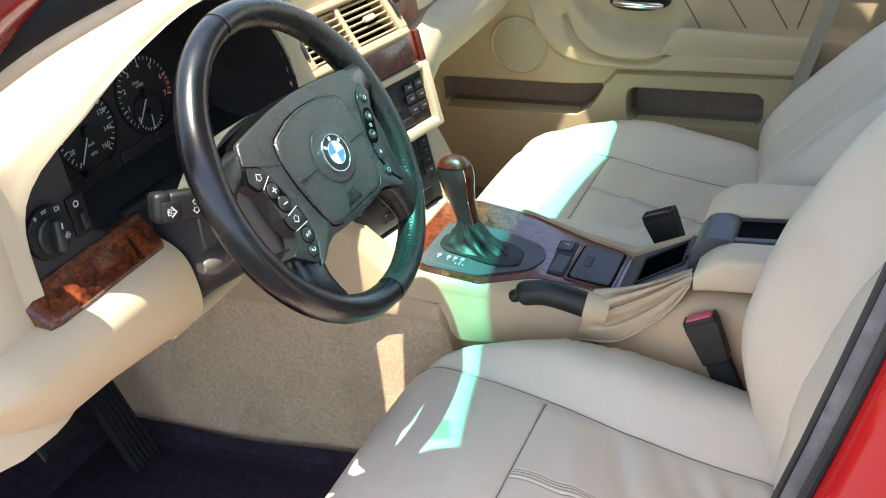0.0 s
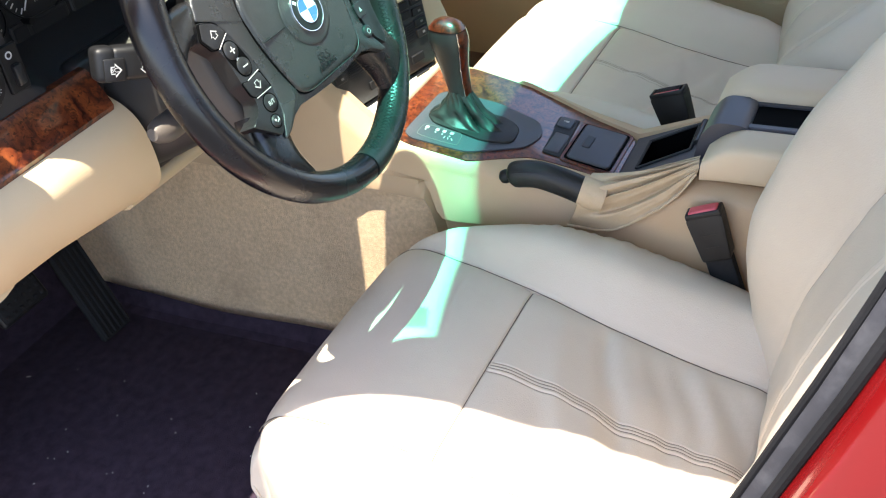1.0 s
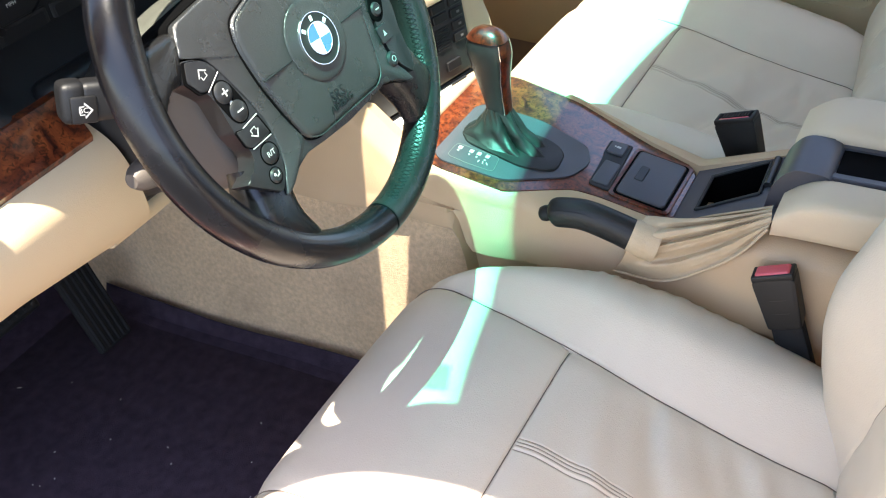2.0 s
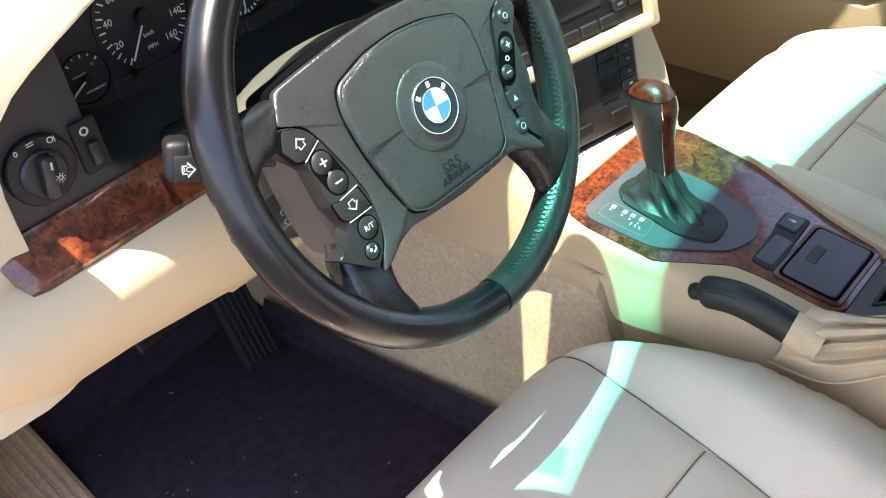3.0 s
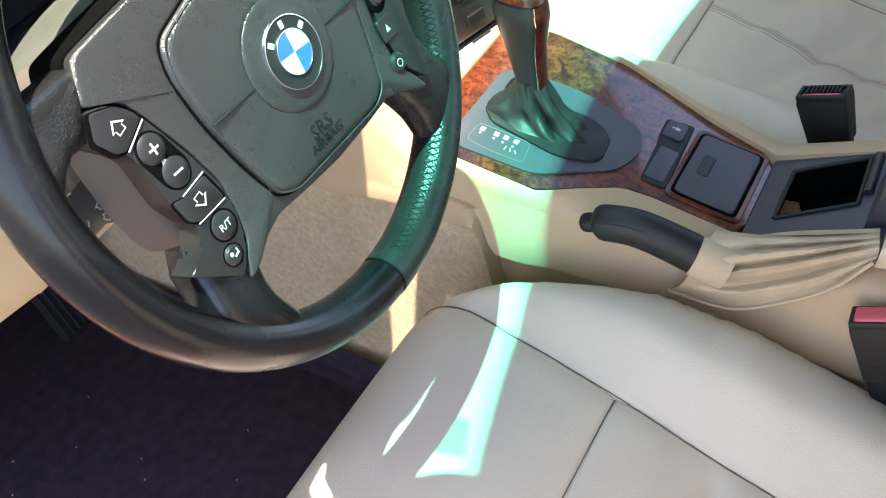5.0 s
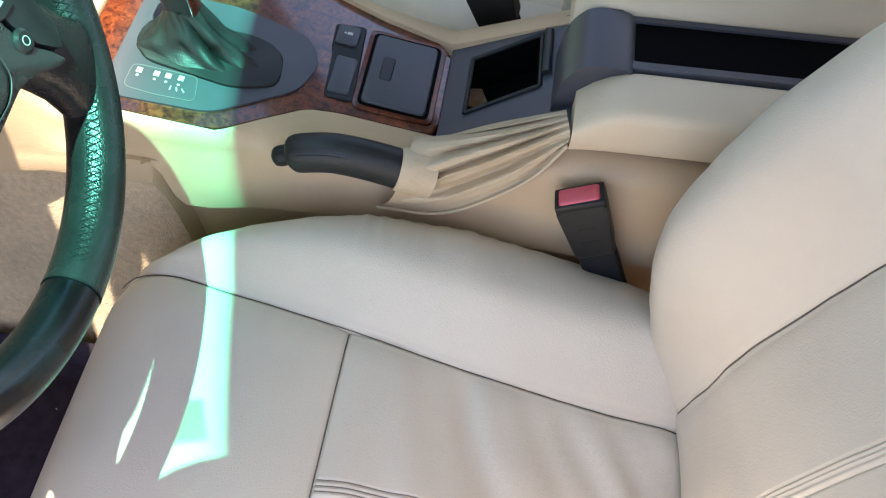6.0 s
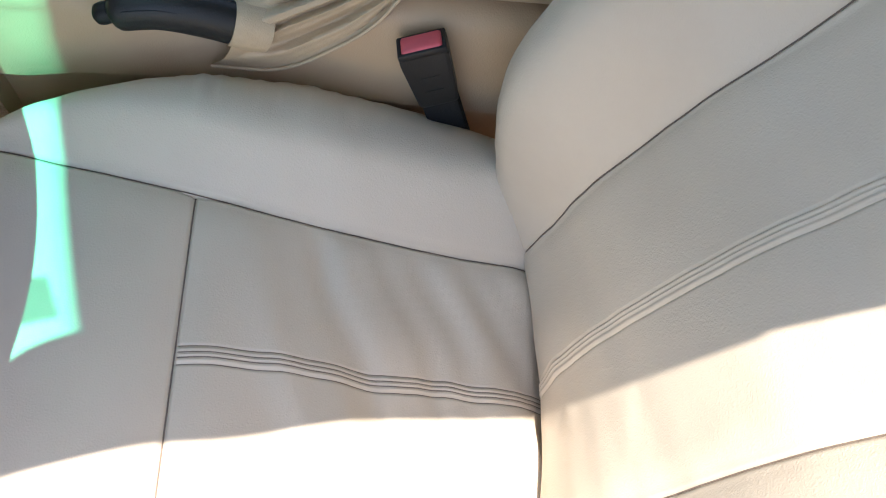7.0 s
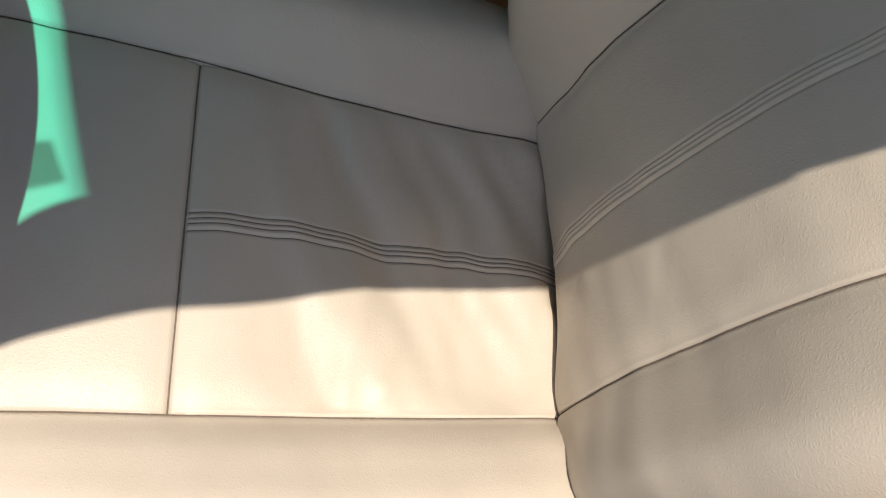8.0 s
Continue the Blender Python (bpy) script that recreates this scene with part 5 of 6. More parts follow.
for s in (-1, 1):
    mat_ = WORN_LEATHER if s < 0 else WHEEL_LEATHER
    o = 0.009
    part("upper_spoke", spoke([((s * 0.1148, 0.0452), (-s * 0.51, 1), 0.0192, 0.0150), ((s * 0.1170, 0.0452), (-s * 0.50, 1), 0.0196, 0.0165), ((s * 0.1250, 0.0452), (-s * 0.40, 1), 0.0188, 0.0170), ((s * 0.133 + o * 0.2, 0.0450), (-s * 0.22, 1), 0.0182, 0.0170), ((s * 0.139 + o * 0.4, 0.0445), (0.0, 1), 0.0185, 0.0165),
                               ((s * 0.146 + o * 0.7, 0.0440), (0.0, 1), 0.0200, 0.0155), ((s * 0.153 + o, 0.0430), (0.0, 1), 0.0240, 0.0140), ((s * 0.158 + o, 0.042), (0.0, 1), 0.0290, 0.0125)], 0.0045), WHEEL_LEATHER, wheel, local=True, sharp=70)
    part("lower_spoke", spoke([((s * 0.094, -0.058), (0.82, s * 0.42), 0.0210, 0.0150), ((s * 0.100, -0.072), (0.82, s * 0.42), 0.0225, 0.0170), ((s * 0.1045 + o * 0.2, -0.084), (0.82, s * 0.45), 0.0225, 0.0175), ((s * 0.108 + o * 0.5, -0.094), (0.82, s * 0.48), 0.0245, 0.0170),
                               ((s * 0.110 + o * 0.8, -0.103), (0.80, s * 0.50), 0.0285, 0.0160), ((s * 0.111 + o, -0.110), (0.80, s * 0.53), 0.0310, 0.0145), ((s * 0.112 + o, -0.116), (0.79, s * 0.56), 0.0320, 0.0120)]), mat_, wheel, local=True, sharp=70)
# roundel: plain blue and white quarters in a chrome ring
rm = pose(0, 0, 0.0008, 0, 0, -4) @ Matrix.Scale(0.94, 4)
part("roundel_seat", lathe([(0.0215, -0.0004), (0.0255, -0.0014), (0.030, -0.0018), (0.0335, -0.0020), (0.0350, -0.0030)], 56, rm), HUB, airbag, local=True)
badge = part("roundel", lathe([(0.0, 0.0012), (0.0210, 0.0012), (0.0218, 0.0006), (0.0222, -0.002)], 56, rm), GAUGE, airbag, "black round badge with blue and white quarters", local=True)
part("roundel_ring", lathe([(0.0213, 0.0008), (0.0216, 0.0017), (0.0221, 0.0017), (0.0224, 0.0004), (0.0224, -0.002)], 56, rm), CHROME, badge, local=True)
for q in range(4):
    pts = [(0, 0)] + [(0.0132 * math.cos(radians(90 * q + 6 * k)), 0.0132 * math.sin(radians(90 * q + 6 * k))) for k in range(16)]
    part("quarter", prism(pts, 0.0010, 0.0019, rm, 0.0), WHITE if q % 2 == 0 else BLUE, badge, local=True)
part("roundel_inner_ring", lathe([(0.0130, 0.0012), (0.0132, 0.0023), (0.0138, 0.0023), (0.0140, 0.0012)], 40, rm), CHROME, badge, local=True)
for k in range(3):
    a = 90 + 52 - 52 * k
    part("badge_mark", box((0.0034, 0.0046, 0.0006), rm @ pose(0.0174 * math.cos(radians(a)), 0.0174 * math.sin(radians(a)), 0.0015, 0, 0, a - 90), 0.001, 1), WHITE, badge, local=True)
for s in (-1, 1):
    part("pad_crease", box((0.033, 0.0012, 0.0026), pose(s * 0.0500, -0.002, -0.0036), 0.0003, 1), BLACK, airbag, local=True)
part("airbag_lettering", join(lettering("SRS", 0.0125, pose(-0.006, -0.0455, -0.0036), 0.0005), lettering("AIRBAG", 0.0085, pose(-0.006, -0.0535, -0.0040), 0.0005)), BLACK, airbag, "embossed SRS AIRBAG lettering", local=True)
for s in (-1, 1):
    part("horn_mark", lathe([(0.0028, 0.0), (0.0032, 0.0005), (0.0036, 0.0)], 16, pose(s * 0.077, 0.048, -0.0112)), BLACK, housing, local=True)


# button pods
def mirrored(pts, s):
    """Outline for the left pod, or its mirror image, anticlockwise."""
    q = [(x if s < 0 else -x, y) for x, y in pts]
    area = sum(q[i - 1][0] * q[i][1] - q[i][0] * q[i - 1][1] for i in range(len(q)))
    return q if area > 0 else q[::-1]


POD = [(-0.1180, 0.0430), (-0.1065, 0.0392), (-0.0985, 0.0322), (-0.0928, 0.0200), (-0.0842, -0.006), (-0.0792, -0.0281), (-0.0806, -0.0489), (-0.0848, -0.0625), (-0.0905, -0.0700), (-0.0975, -0.0785), (-0.1250, -0.0555), (-0.1160, -0.0530), (-0.1080, -0.0470), (-0.1035, -0.0375), (-0.1095, -0.0200), (-0.1095, 0.009), (-0.1130, 0.0150), (-0.1245, 0.0285)]
POD_FAR = POD[:10] + [(-0.103, -0.0700), (-0.1035, -0.0550), (-0.1045, -0.0375)] + POD[14:]
KEY1 = [(-0.1168, 0.0410), (-0.1045, 0.0368), (-0.0985, 0.0310), (-0.0952, 0.0240), (-0.1119, 0.0158), (-0.1178, 0.0177), (-0.1203, 0.0230), (-0.1235, 0.0284)]
KEY2 = [(-0.0846, -0.0194), (-0.0815, -0.0360), (-0.1028, -0.0365), (-0.1075, -0.0328), (-0.1090, -0.0195), (-0.1013, -0.0215)]
PZ = -0.0105


def raised(pts, s, low, high, bevel=0.0008, r=0.002):
    return prism(rounded(mirrored(pts, s), r, 2), low, high, None, bevel, 2)


def capsule(p, q, r, low, high):
    p, q = Vector(p), Vector(q)
    d = (q - p).normalized()
    a0 = math.atan2(d.y, d.x)
    pts = [tuple(q + r * Vector((math.cos(a0 - math.pi / 2 + math.pi * k / 10), math.sin(a0 - math.pi / 2 + math.pi * k / 10)))) for k in range(11)]
    pts += [tuple(p + r * Vector((math.cos(a0 + math.pi / 2 + math.pi * k / 10), math.sin(a0 + math.pi / 2 + math.pi * k / 10)))) for k in range(11)]
    return prism(pts, low, high, None, 0.001, 2)


pod = part("button_pod", raised(POD, -1, -0.030, PZ, 0.0012, 0.003), GREY, wheel, "dark grey button pod", local=True)
for key in (KEY1, KEY2):
    # thin black plate stands in for the shaded gap round the key
    part("key_gap", raised([(-0.1025 + (x + 0.1025) * 1.10, (0.029 if y > 0 else -0.0275) + (y - (0.029 if y > 0 else -0.0275)) * 1.10) for x, y in key], -1, PZ - 0.001, PZ + 0.0005, 0.0), WELL_BLACK, pod, local=True)
    part("arrow_key", raised([(x * 0.998, y) for x, y in key], -1, PZ - 0.001, PZ + 0.0014), GREY, pod, local=True)
for (x0, y0), (x1, y1) in (((-0.1110, 0.0148), (-0.0945, 0.0228)), ((-0.1013, -0.0205), (-0.0835, -0.0182)), ((-0.1028, -0.0375), (-0.0815, -0.0372))):
    part("key_divider", tube([(x0, y0, PZ + 0.0008), (x1, y1, PZ + 0.0006)], 0.00042, 6), PRINT, pod, local=True)
part("arrow_print", arrow_outline(pose(-0.1085, 0.0275, PZ + 0.0018, 0, 0, 16), 0.72), PRINT, pod, local=True)
part("arrow_print", arrow_outline(pose(-0.0945, -0.0275, PZ + 0.0018, 0, 0, 190), 0.72), PRINT, pod, local=True)
part("rocker_well", capsule((-0.1000, 0.0085), (-0.0960, -0.0085), 0.0098, PZ - 0.001, PZ + 0.0004), WELL_BLACK, pod, local=True)
for (x, y), wd in (((-0.1000, 0.0085), "+"), ((-0.0960, -0.0085), "-")):
    part("rocker_button", lathe([(0.0, 0.0024), (0.006, 0.0022), (0.0082, 0.0006), (0.0082, -0.001)], 28, pose(x, y, PZ)), GREY, pod, local=True)
    bm = box((0.0065, 0.0011, 0.0004), pose(x, y, PZ + 0.0025), 0)
    if wd == "+":
        rbox(bm, (0.0011, 0.0065, 0.0004), pose(x, y, PZ + 0.0025), 0)
    part("rocker_print", bm, PRINT, pod, local=True)
part("volume_print", prism([(-0.1000, -0.0015), (-0.0965, -0.0005), (-0.0990, 0.0025)], PZ + 0.0004, PZ + 0.0007, None, 0.0), PRINT, pod, local=True)
for x, y, r in ((-0.0912, -0.0480, 0.0082), (-0.0968, -0.0640, 0.0060)):
    part("round_well", lathe([(0, 0.0003), (r * 1.12, 0.0003), (r * 1.16, -0.001)], 28, pose(x, y, PZ)), WELL_BLACK, pod, local=True)
    part("round_button", lathe([(0.0, 0.0018), (r * 0.72, 0.0016), (r, 0.0002), (r, -0.001)], 28, pose(x, y, PZ)), GREY, pod, local=True)
part("button_print", lettering("R/T", 0.0058, pose(-0.0912, -0.0480, PZ + 0.0019), 0.0001), PRINT, pod, "white R/T lettering", local=True)
part("button_print", join(lathe([(0, 0.0002), (0.0011, 0.0002), (0.0013, 0)], 12, pose(-0.0983, -0.0628, PZ + 0.0017)), box((0.0030, 0.0010, 0.0003), pose(-0.0958, -0.0645, PZ + 0.0019, 0, 0, 20), 0), box((0.0008, 0.0032, 0.0003), pose(-0.0941, -0.0630, PZ + 0.0019), 0)), PRINT, pod, local=True)

pod2 = part("button_pod", raised(POD_FAR, 1, -0.030, PZ, 0.0012, 0.003), GREY, wheel, "dark grey button pod", local=True)
RP = [(0.1085, 0.0265, 0.0066), (0.0985, 0.0060, 0.0066), (0.0880, -0.0130, 0.0066), (0.0790, -0.0560, 0.0070)]
part("rocker_well", capsule((0.1000, 0.0085), (0.0870, -0.0155), 0.0084, PZ - 0.001, PZ + 0.0004), WELL_BLACK, pod2, local=True)
for x, y, r in RP:
    part("round_button", lathe([(0.0, 0.0020), (r * 0.72, 0.0018), (r, 0.0002), (r, -0.001)], 28, pose(x, y, PZ)), GREY, pod2, local=True)
part("square_key", prism(rect(0.0835, -0.0335, 0.014, 0.015, 0.002), PZ - 0.001, PZ + 0.0014, None, 0.0006, 1), GREY, pod2, local=True)
bm = join(box((0.0052, 0.0010, 0.0003), pose(0.0985, 0.0060, PZ + 0.0021), 0), box((0.0010, 0.0052, 0.0003), pose(0.0985, 0.0060, PZ + 0.0021), 0), box((0.0050, 0.0010, 0.0003), pose(0.0880, -0.0130, PZ + 0.0021), 0),
          lathe([(0.0018, 0), (0.0021, 0.0003), (0.0025, 0)], 16, pose(0.1085, 0.0265, PZ + 0.0019)), lathe([(0.0013, 0), (0.0018, 0.0003), (0.0023, 0)], 14, pose(0.0935, -0.0035, PZ + 0.0006)),
          prism([(0.0815, -0.0355), (0.0855, -0.0355), (0.0835, -0.0310)], PZ + 0.0014, PZ + 0.0017, None, 0.0), lathe([(0.0020, 0), (0.0024, 0.0003), (0.0029, 0)], 18, pose(0.0790, -0.0560, PZ + 0.0018)))
part("button_print", bm, PRINT, pod2, "white button symbols", local=True)

# ---- centre console ----
KM = Matrix(((1, 0, 0, 0), (0, 1, 0, 0), (0, 0.125, 1, 0.390 - 0.125 * 0.053), (0, 0, 0, 1)))


def con_z(y):
    return 0.390 + 0.125 * (y - 0.053)


console = thing("centre_console", "beige centre console with a burl wood plate round the gear selector", "console", at=(0, -0.1, 0.0))
WOODOUT = [(-0.080, 0.104), (-0.104, 0.085), (-0.110, 0.055), (-0.107, -0.030), (-0.084, -0.060), (-0.058, -0.097), (-0.054, -0.126), (-0.054, -0.214), (0.060, -0.213), (0.074, -0.145), (0.109, -0.035), (0.116, 0.060), (0.098, 0.104)]
part("wood_plate", prism(rounded(WOODOUT, 0.014, 5), -0.010, 0.0, KM, 0.004, 3), WOOD, console, "glossy burl walnut console plate")
PLATE = [(-0.088, 0.074), (-0.098, 0.060), (-0.092, -0.020), (-0.042, -0.086), (-0.004, -0.097), (0.026, -0.082), (0.042, -0.012), (0.038, 0.060), (0.024, 0.074)]
plate = part("selector_plate", prism(rounded(PLATE, 0.014, 5), -0.004, 0.0022, KM, 0.0012, 2), SLATE, console, "slate grey selector plate")
LEG = [(-0.0585, 0.057), (-0.0860, 0.057), (-0.0875, 0.030), (-0.0850, -0.0045), (-0.0565, 0.0005)]
part("legend_frame", tube([KM @ Vector((x, y, 0.0026)) for x, y in rounded(LEG, 0.006, 3) + rounded(LEG, 0.006, 3)[:1]], 0.0004, 6), DIM_PRINT, plate, "thin pale outline round the legend")
part("legend_window", prism(rounded(LEG, 0.006, 3), 0.0020, 0.0027, KM, 0.0003, 1), SLATE, plate)
bm = join(*[box((0.0060, 0.0050, 0.0003), KM @ pose(-0.0648 + 0.0006 * k, y_, 0.0030), 0.0012, 1) for k, y_ in enumerate((0.0495, 0.0345, 0.0245, 0.0135))] + [box((0.0022, 0.0022, 0.0003), KM @ pose(-0.0710, y_, 0.0030), 0.0005, 1) for y_ in (0.0495, 0.0345, 0.0245, 0.0135)]
          + [box((0.0046, 0.0010, 0.0003), KM @ pose(-0.0765, 0.0190 - 0.0055 * k, 0.0030, 0, 0, 20 * k), 0) for k in range(3)])
part("legend_print", bm, PRINT, plate, "white selector symbols", kind="stuff")
# open tray at the foot of the stack
part("front_tray", box((0.185, 0.075, 0.02), KM @ pose(0.006, 0.143, -0.010, -8), 0.006, 3), VINYL_SOFT, console, "shallow pale tray ahead of the selector")
part("tray_label", box((0.130, 0.045, 0.002), KM @ pose(0.000, 0.142, 0.0015, -8), 0.0005, 1), WHITE, console, "pale printed warning label")
part("label_print", lettering("WARNING", 0.016, KM @ pose(-0.005, 0.128, 0.0047, -8), 0.0001), GREY, console, "grey warning lettering")

SIDE = {-1: [(-0.62, -0.100), (-0.36, -0.104), (-0.21, -0.100), (-0.12, -0.103), (-0.06, -0.108), (-0.02, -0.117), (0.05, -0.121), (0.12, -0.124), (0.20, -0.140), (0.45, -0.155)],
        1: [(-0.62, 0.100), (-0.36, 0.104), (-0.21, 0.102), (-0.12, 0.108), (-0.02, 0.126), (0.07, 0.132), (0.12, 0.132), (0.20, 0.145), (0.45, 0.155)]}
EDGE = {-1: [(-0.62, -0.07), (-0.214, -0.054), (-0.126, -0.0545), (-0.097, -0.0585), (-0.060, -0.0845), (-0.030, -0.1075), (0.055, -0.1105), (0.085, -0.1045), (0.104, -0.090), (0.2, -0.115), (0.45, -0.14)],
        1: [(-0.62, 0.07), (-0.214, 0.061), (-0.145, 0.0745), (-0.035, 0.1095), (0.06, 0.1165), (0.104, 0.100), (0.2, 0.12), (0.45, 0.14)]}
for sign, nm in ((-1, "flank_driver"), (1, "flank_passenger")):
    rows = []
    for i in range(131):
        y = -0.62 + 1.04 * i / 130
        if y < -0.215:
            zt = con_z(-0.215) + 0.45 * (-0.215 - max(y, -0.325))
        elif y < 0.11:
            zt = con_z(y) - 0.001
        else:
            zt = con_z(0.11) - 0.001 + (y - 0.11) * 1.1
        xe, xs_ = lerp_table(EDGE[sign], y), lerp_table(SIDE[sign], y)
        swell = 0.006 * math.exp(-((y + 0.035) / 0.03) ** 2)
        rise = 0.006 if sign > 0 and y < -0.02 else 0.0
        row = [(xe - sign * (0.02 if y > -0.21 else 0.003), y, zt - 0.010), (xe - sign * 0.0012, y, zt - 0.003), (xe, y, zt + rise)]
        for k in range(1, 7):
            a = math.pi / 2 * k / 6
            row.append((xe + (xs_ - xe) * math.sin(a), y, zt + rise - (0.022 + rise) * (1 - math.cos(a))))
        low = 0.318 - 0.28 * step(0.03, -0.04, y)
        ledge = min(0.290, zt - 0.055)
        tuck = 0.018 * step(0.035, 0.020, y) if sign < 0 else 0.0
        row += [(xs_ + sign * (0.004 + swell), y, zt - 0.04), (xs_ + sign * 0.009, y, max(ledge, low + 0.03)), (xs_ + sign * (0.009 - tuck), y, max(ledge - 0.007, low + 0.025)), (xs_ + sign * (0.010 - tuck), y, low + 0.02), (xs_ + sign * 0.013, y, low + 0.005), (xs_ + sign * 0.012, y, low + 0.001), (xs_ + sign * 0.008, y, low), (xs_ - sign * 0.02, y, low + 0.002)]
        rows.append(row)
    part(nm, sheet(rows), FLANK, console, "tan beige console flank")
part("lid_frame", prism(rect(0.0065, -0.171, 0.104, 0.075, 0.008), 0.0, 0.0022, KM, 0.0016, 2), DARK_WOOD, console, "dark walnut frame round the ashtray")
# black sheet in place of the shaded gap round the lid
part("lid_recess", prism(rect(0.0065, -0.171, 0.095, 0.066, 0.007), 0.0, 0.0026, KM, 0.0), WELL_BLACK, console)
lid = part("ashtray_lid", prism(rect(0.0065, -0.171, 0.089, 0.060, 0.006), 0.0, 0.0050, KM, 0.002, 3), SLATE, console, "slate grey ashtray lid")
part("lid_catch", prism(rect(0.008, -0.158, 0.030, 0.0115, 0.003), 0.0048, 0.0060, KM, 0.0008, 1), GREY, lid)
well = part("switch_frame", prism(rounded([(-0.040, -0.135), (0.058, -0.129), (0.054, -0.100), (0.024, -0.102), (0.022, -0.104), (-0.040, -0.108)], 0.004, 3), 0.0, 0.0022, KM, 0.001, 1), BLACK, console, "black switch frame")
part("lock_switch", prism(rect(0.040, -0.1145, 0.025, 0.021, 0.003), 0.001, 0.0048, KM, 0.0014, 2), SLATE, well)
part("lock_print", join(box((0.0035, 0.005, 0.0003), KM @ pose(0.041, -0.116, 0.005), 0), box((0.002, 0.002, 0.0003), KM @ pose(0.041, -0.1115, 0.005), 0)), PRINT, well)
part("blank_switch", prism(rect(-0.011, -0.1195, 0.047, 0.020, 0.003), 0.001, 0.0032, KM, 0.001, 2), SLATE, well)

# sloping rear tray with an open cubby
TM = Matrix(((1, 0, 0, 0), (0, 1, 0, 0), (0, -0.50, 1, 0.356 - 0.50 * 0.215), (0, 0, 0, 1)))
frame_out = [(-0.056, -0.2145), (0.062, -0.2135), (0.078, -0.330), (-0.072, -0.332)]
hole = [(-0.031, -0.236), (0.040, -0.235), (0.056, -0.296), (-0.013, -0.299)]
bm = bmesh.new()
o = [bm.verts.new((x, y, 0)) for x, y in frame_out]
h = [bm.verts.new((x, y, 0)) for x, y in hole]
for i in range(4):
    j = (i + 1) % 4
    bm.faces.new((o[i], o[j], h[j], h[i]))
bmesh.ops.recalc_face_normals(bm, faces=bm.faces)
bm.transform(TM)
tray = part("rear_tray", bm, SLATE, console, "slate grey tray surround", sharp=20)
part("cubby_lip", join(*[tube([TM @ Vector((*hole[i], 0.001)), TM @ Vector((*hole[(i + 1) % 4], 0.001))], 0.0022, 8) for i in range(4)]), BLACK, tray)
# cubby sides and floor coloured near black for their shade
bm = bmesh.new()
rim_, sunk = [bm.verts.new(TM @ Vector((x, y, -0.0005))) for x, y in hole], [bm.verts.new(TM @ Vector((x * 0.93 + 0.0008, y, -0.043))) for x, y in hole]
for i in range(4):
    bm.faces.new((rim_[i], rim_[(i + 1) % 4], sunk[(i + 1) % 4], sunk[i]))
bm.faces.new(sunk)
part("cubby", bm, WELL_BLACK, tray, "open cubby, lining blackened for shade", sharp=20)
part("tray_bar", tube([TM @ Vector((0.000, -0.3035, 0.002)), TM @ Vector((0.057, -0.3015, 0.002))], 0.0045, 12), GREY, tray)

# ---- armrest ----
arm = thing("armrest", "beige vinyl armrest with a dark tray sunk in its top", "armrest", at=(0, -0.45, 0.35))


def arm_block(x0, x1, z0, z1, y0):
    rows = []
    for i in range(26):
        y = y0 - 0.30 * i / 25
        lift = 0.05 * i / 25
        nose = (1 - min(1, (i + 0.2) / 4)) ** 2
        top = z1 - 0.030 * nose + lift * 0.35
        bot = z0 + lift * 0.45
        row = []
        for k in range(24):
            a = 2 * math.pi * k / 24
            ca, sa = math.cos(a), math.sin(a)
            px = math.copysign(abs(ca) ** 0.45, ca)
            pz = math.copysign(abs(sa) ** 0.45, sa)
            row.append(((x0 + x1) / 2 + (x1 - x0) / 2 * px, y, (top + bot) / 2 + (top - bot) / 2 * pz))
        rows.append(row)
    return sheet(rows, close_v=True, caps=True)


def faced(bm):
    bmesh.ops.recalc_face_normals(bm, faces=bm.faces)
    return bm


part("side_pad_driver", faced(arm_block(-0.094, -0.0385, 0.406, 0.460, -0.328)), ARM_VINYL, arm, "tan beige side pad")
part("side_pad_passenger", faced(arm_block(0.0265, 0.112, 0.410, 0.474, -0.318)), ARM_VINYL, arm, "tan beige side pad")
part("lower_block", box((0.176, 0.32, 0.15), pose(0.006, -0.498, 0.318, 4), 0.004, 2), ARM_VINYL, arm, "tan beige lower body")
# dark bracket and open tray
HM = Matrix(((0, 0, 1, 0), (1, 0, 0, 0), (0, 1, 0, 0), (0, 0, 0, 1)))
part("hinge_cover", prism(rounded([(-0.372, 0.385), (-0.308, 0.385), (-0.314, 0.440), (-0.330, 0.4635), (-0.372, 0.4640)], 0.014, 6), -0.046, 0.0262, HM, 0.003, 2), SLATE, arm, "slate grey hinge cover")
def sloped(pts, dz):
    return [(x, y, 0.4585 - 0.07 * (y + 0.356) + dz) for x, y in pts]


out = rounded([(-0.0385, -0.350), (0.0265, -0.350), (0.0265, -0.592), (-0.0385, -0.592)][::-1], 0.006, 5)
inn = rounded([(-0.0300, -0.363), (0.0195, -0.363), (0.0195, -0.568), (-0.0300, -0.568)][::-1], 0.012, 5)
deep_ = rounded([(-0.0280, -0.365), (0.0175, -0.365), (0.0175, -0.540), (-0.0280, -0.540)][::-1], 0.012, 5)
part("tray_rim", faced(sheet([sloped(out, -0.030), sloped(out, -0.001), sloped([(x * 0.97 - 0.0002, y * 0.998 - 0.001) for x, y in out], 0.0008), sloped(inn, 0.0006), sloped(inn, -0.004)], close_v=True)), SLATE, arm, "slate grey rim of the tray", sharp=30)
part("tray_end", box((0.150, 0.040, 0.075), pose(0.009, -0.613, 0.4435, 4), 0.014, 3), ARM_VINYL, arm, "tan beige end of the armrest")
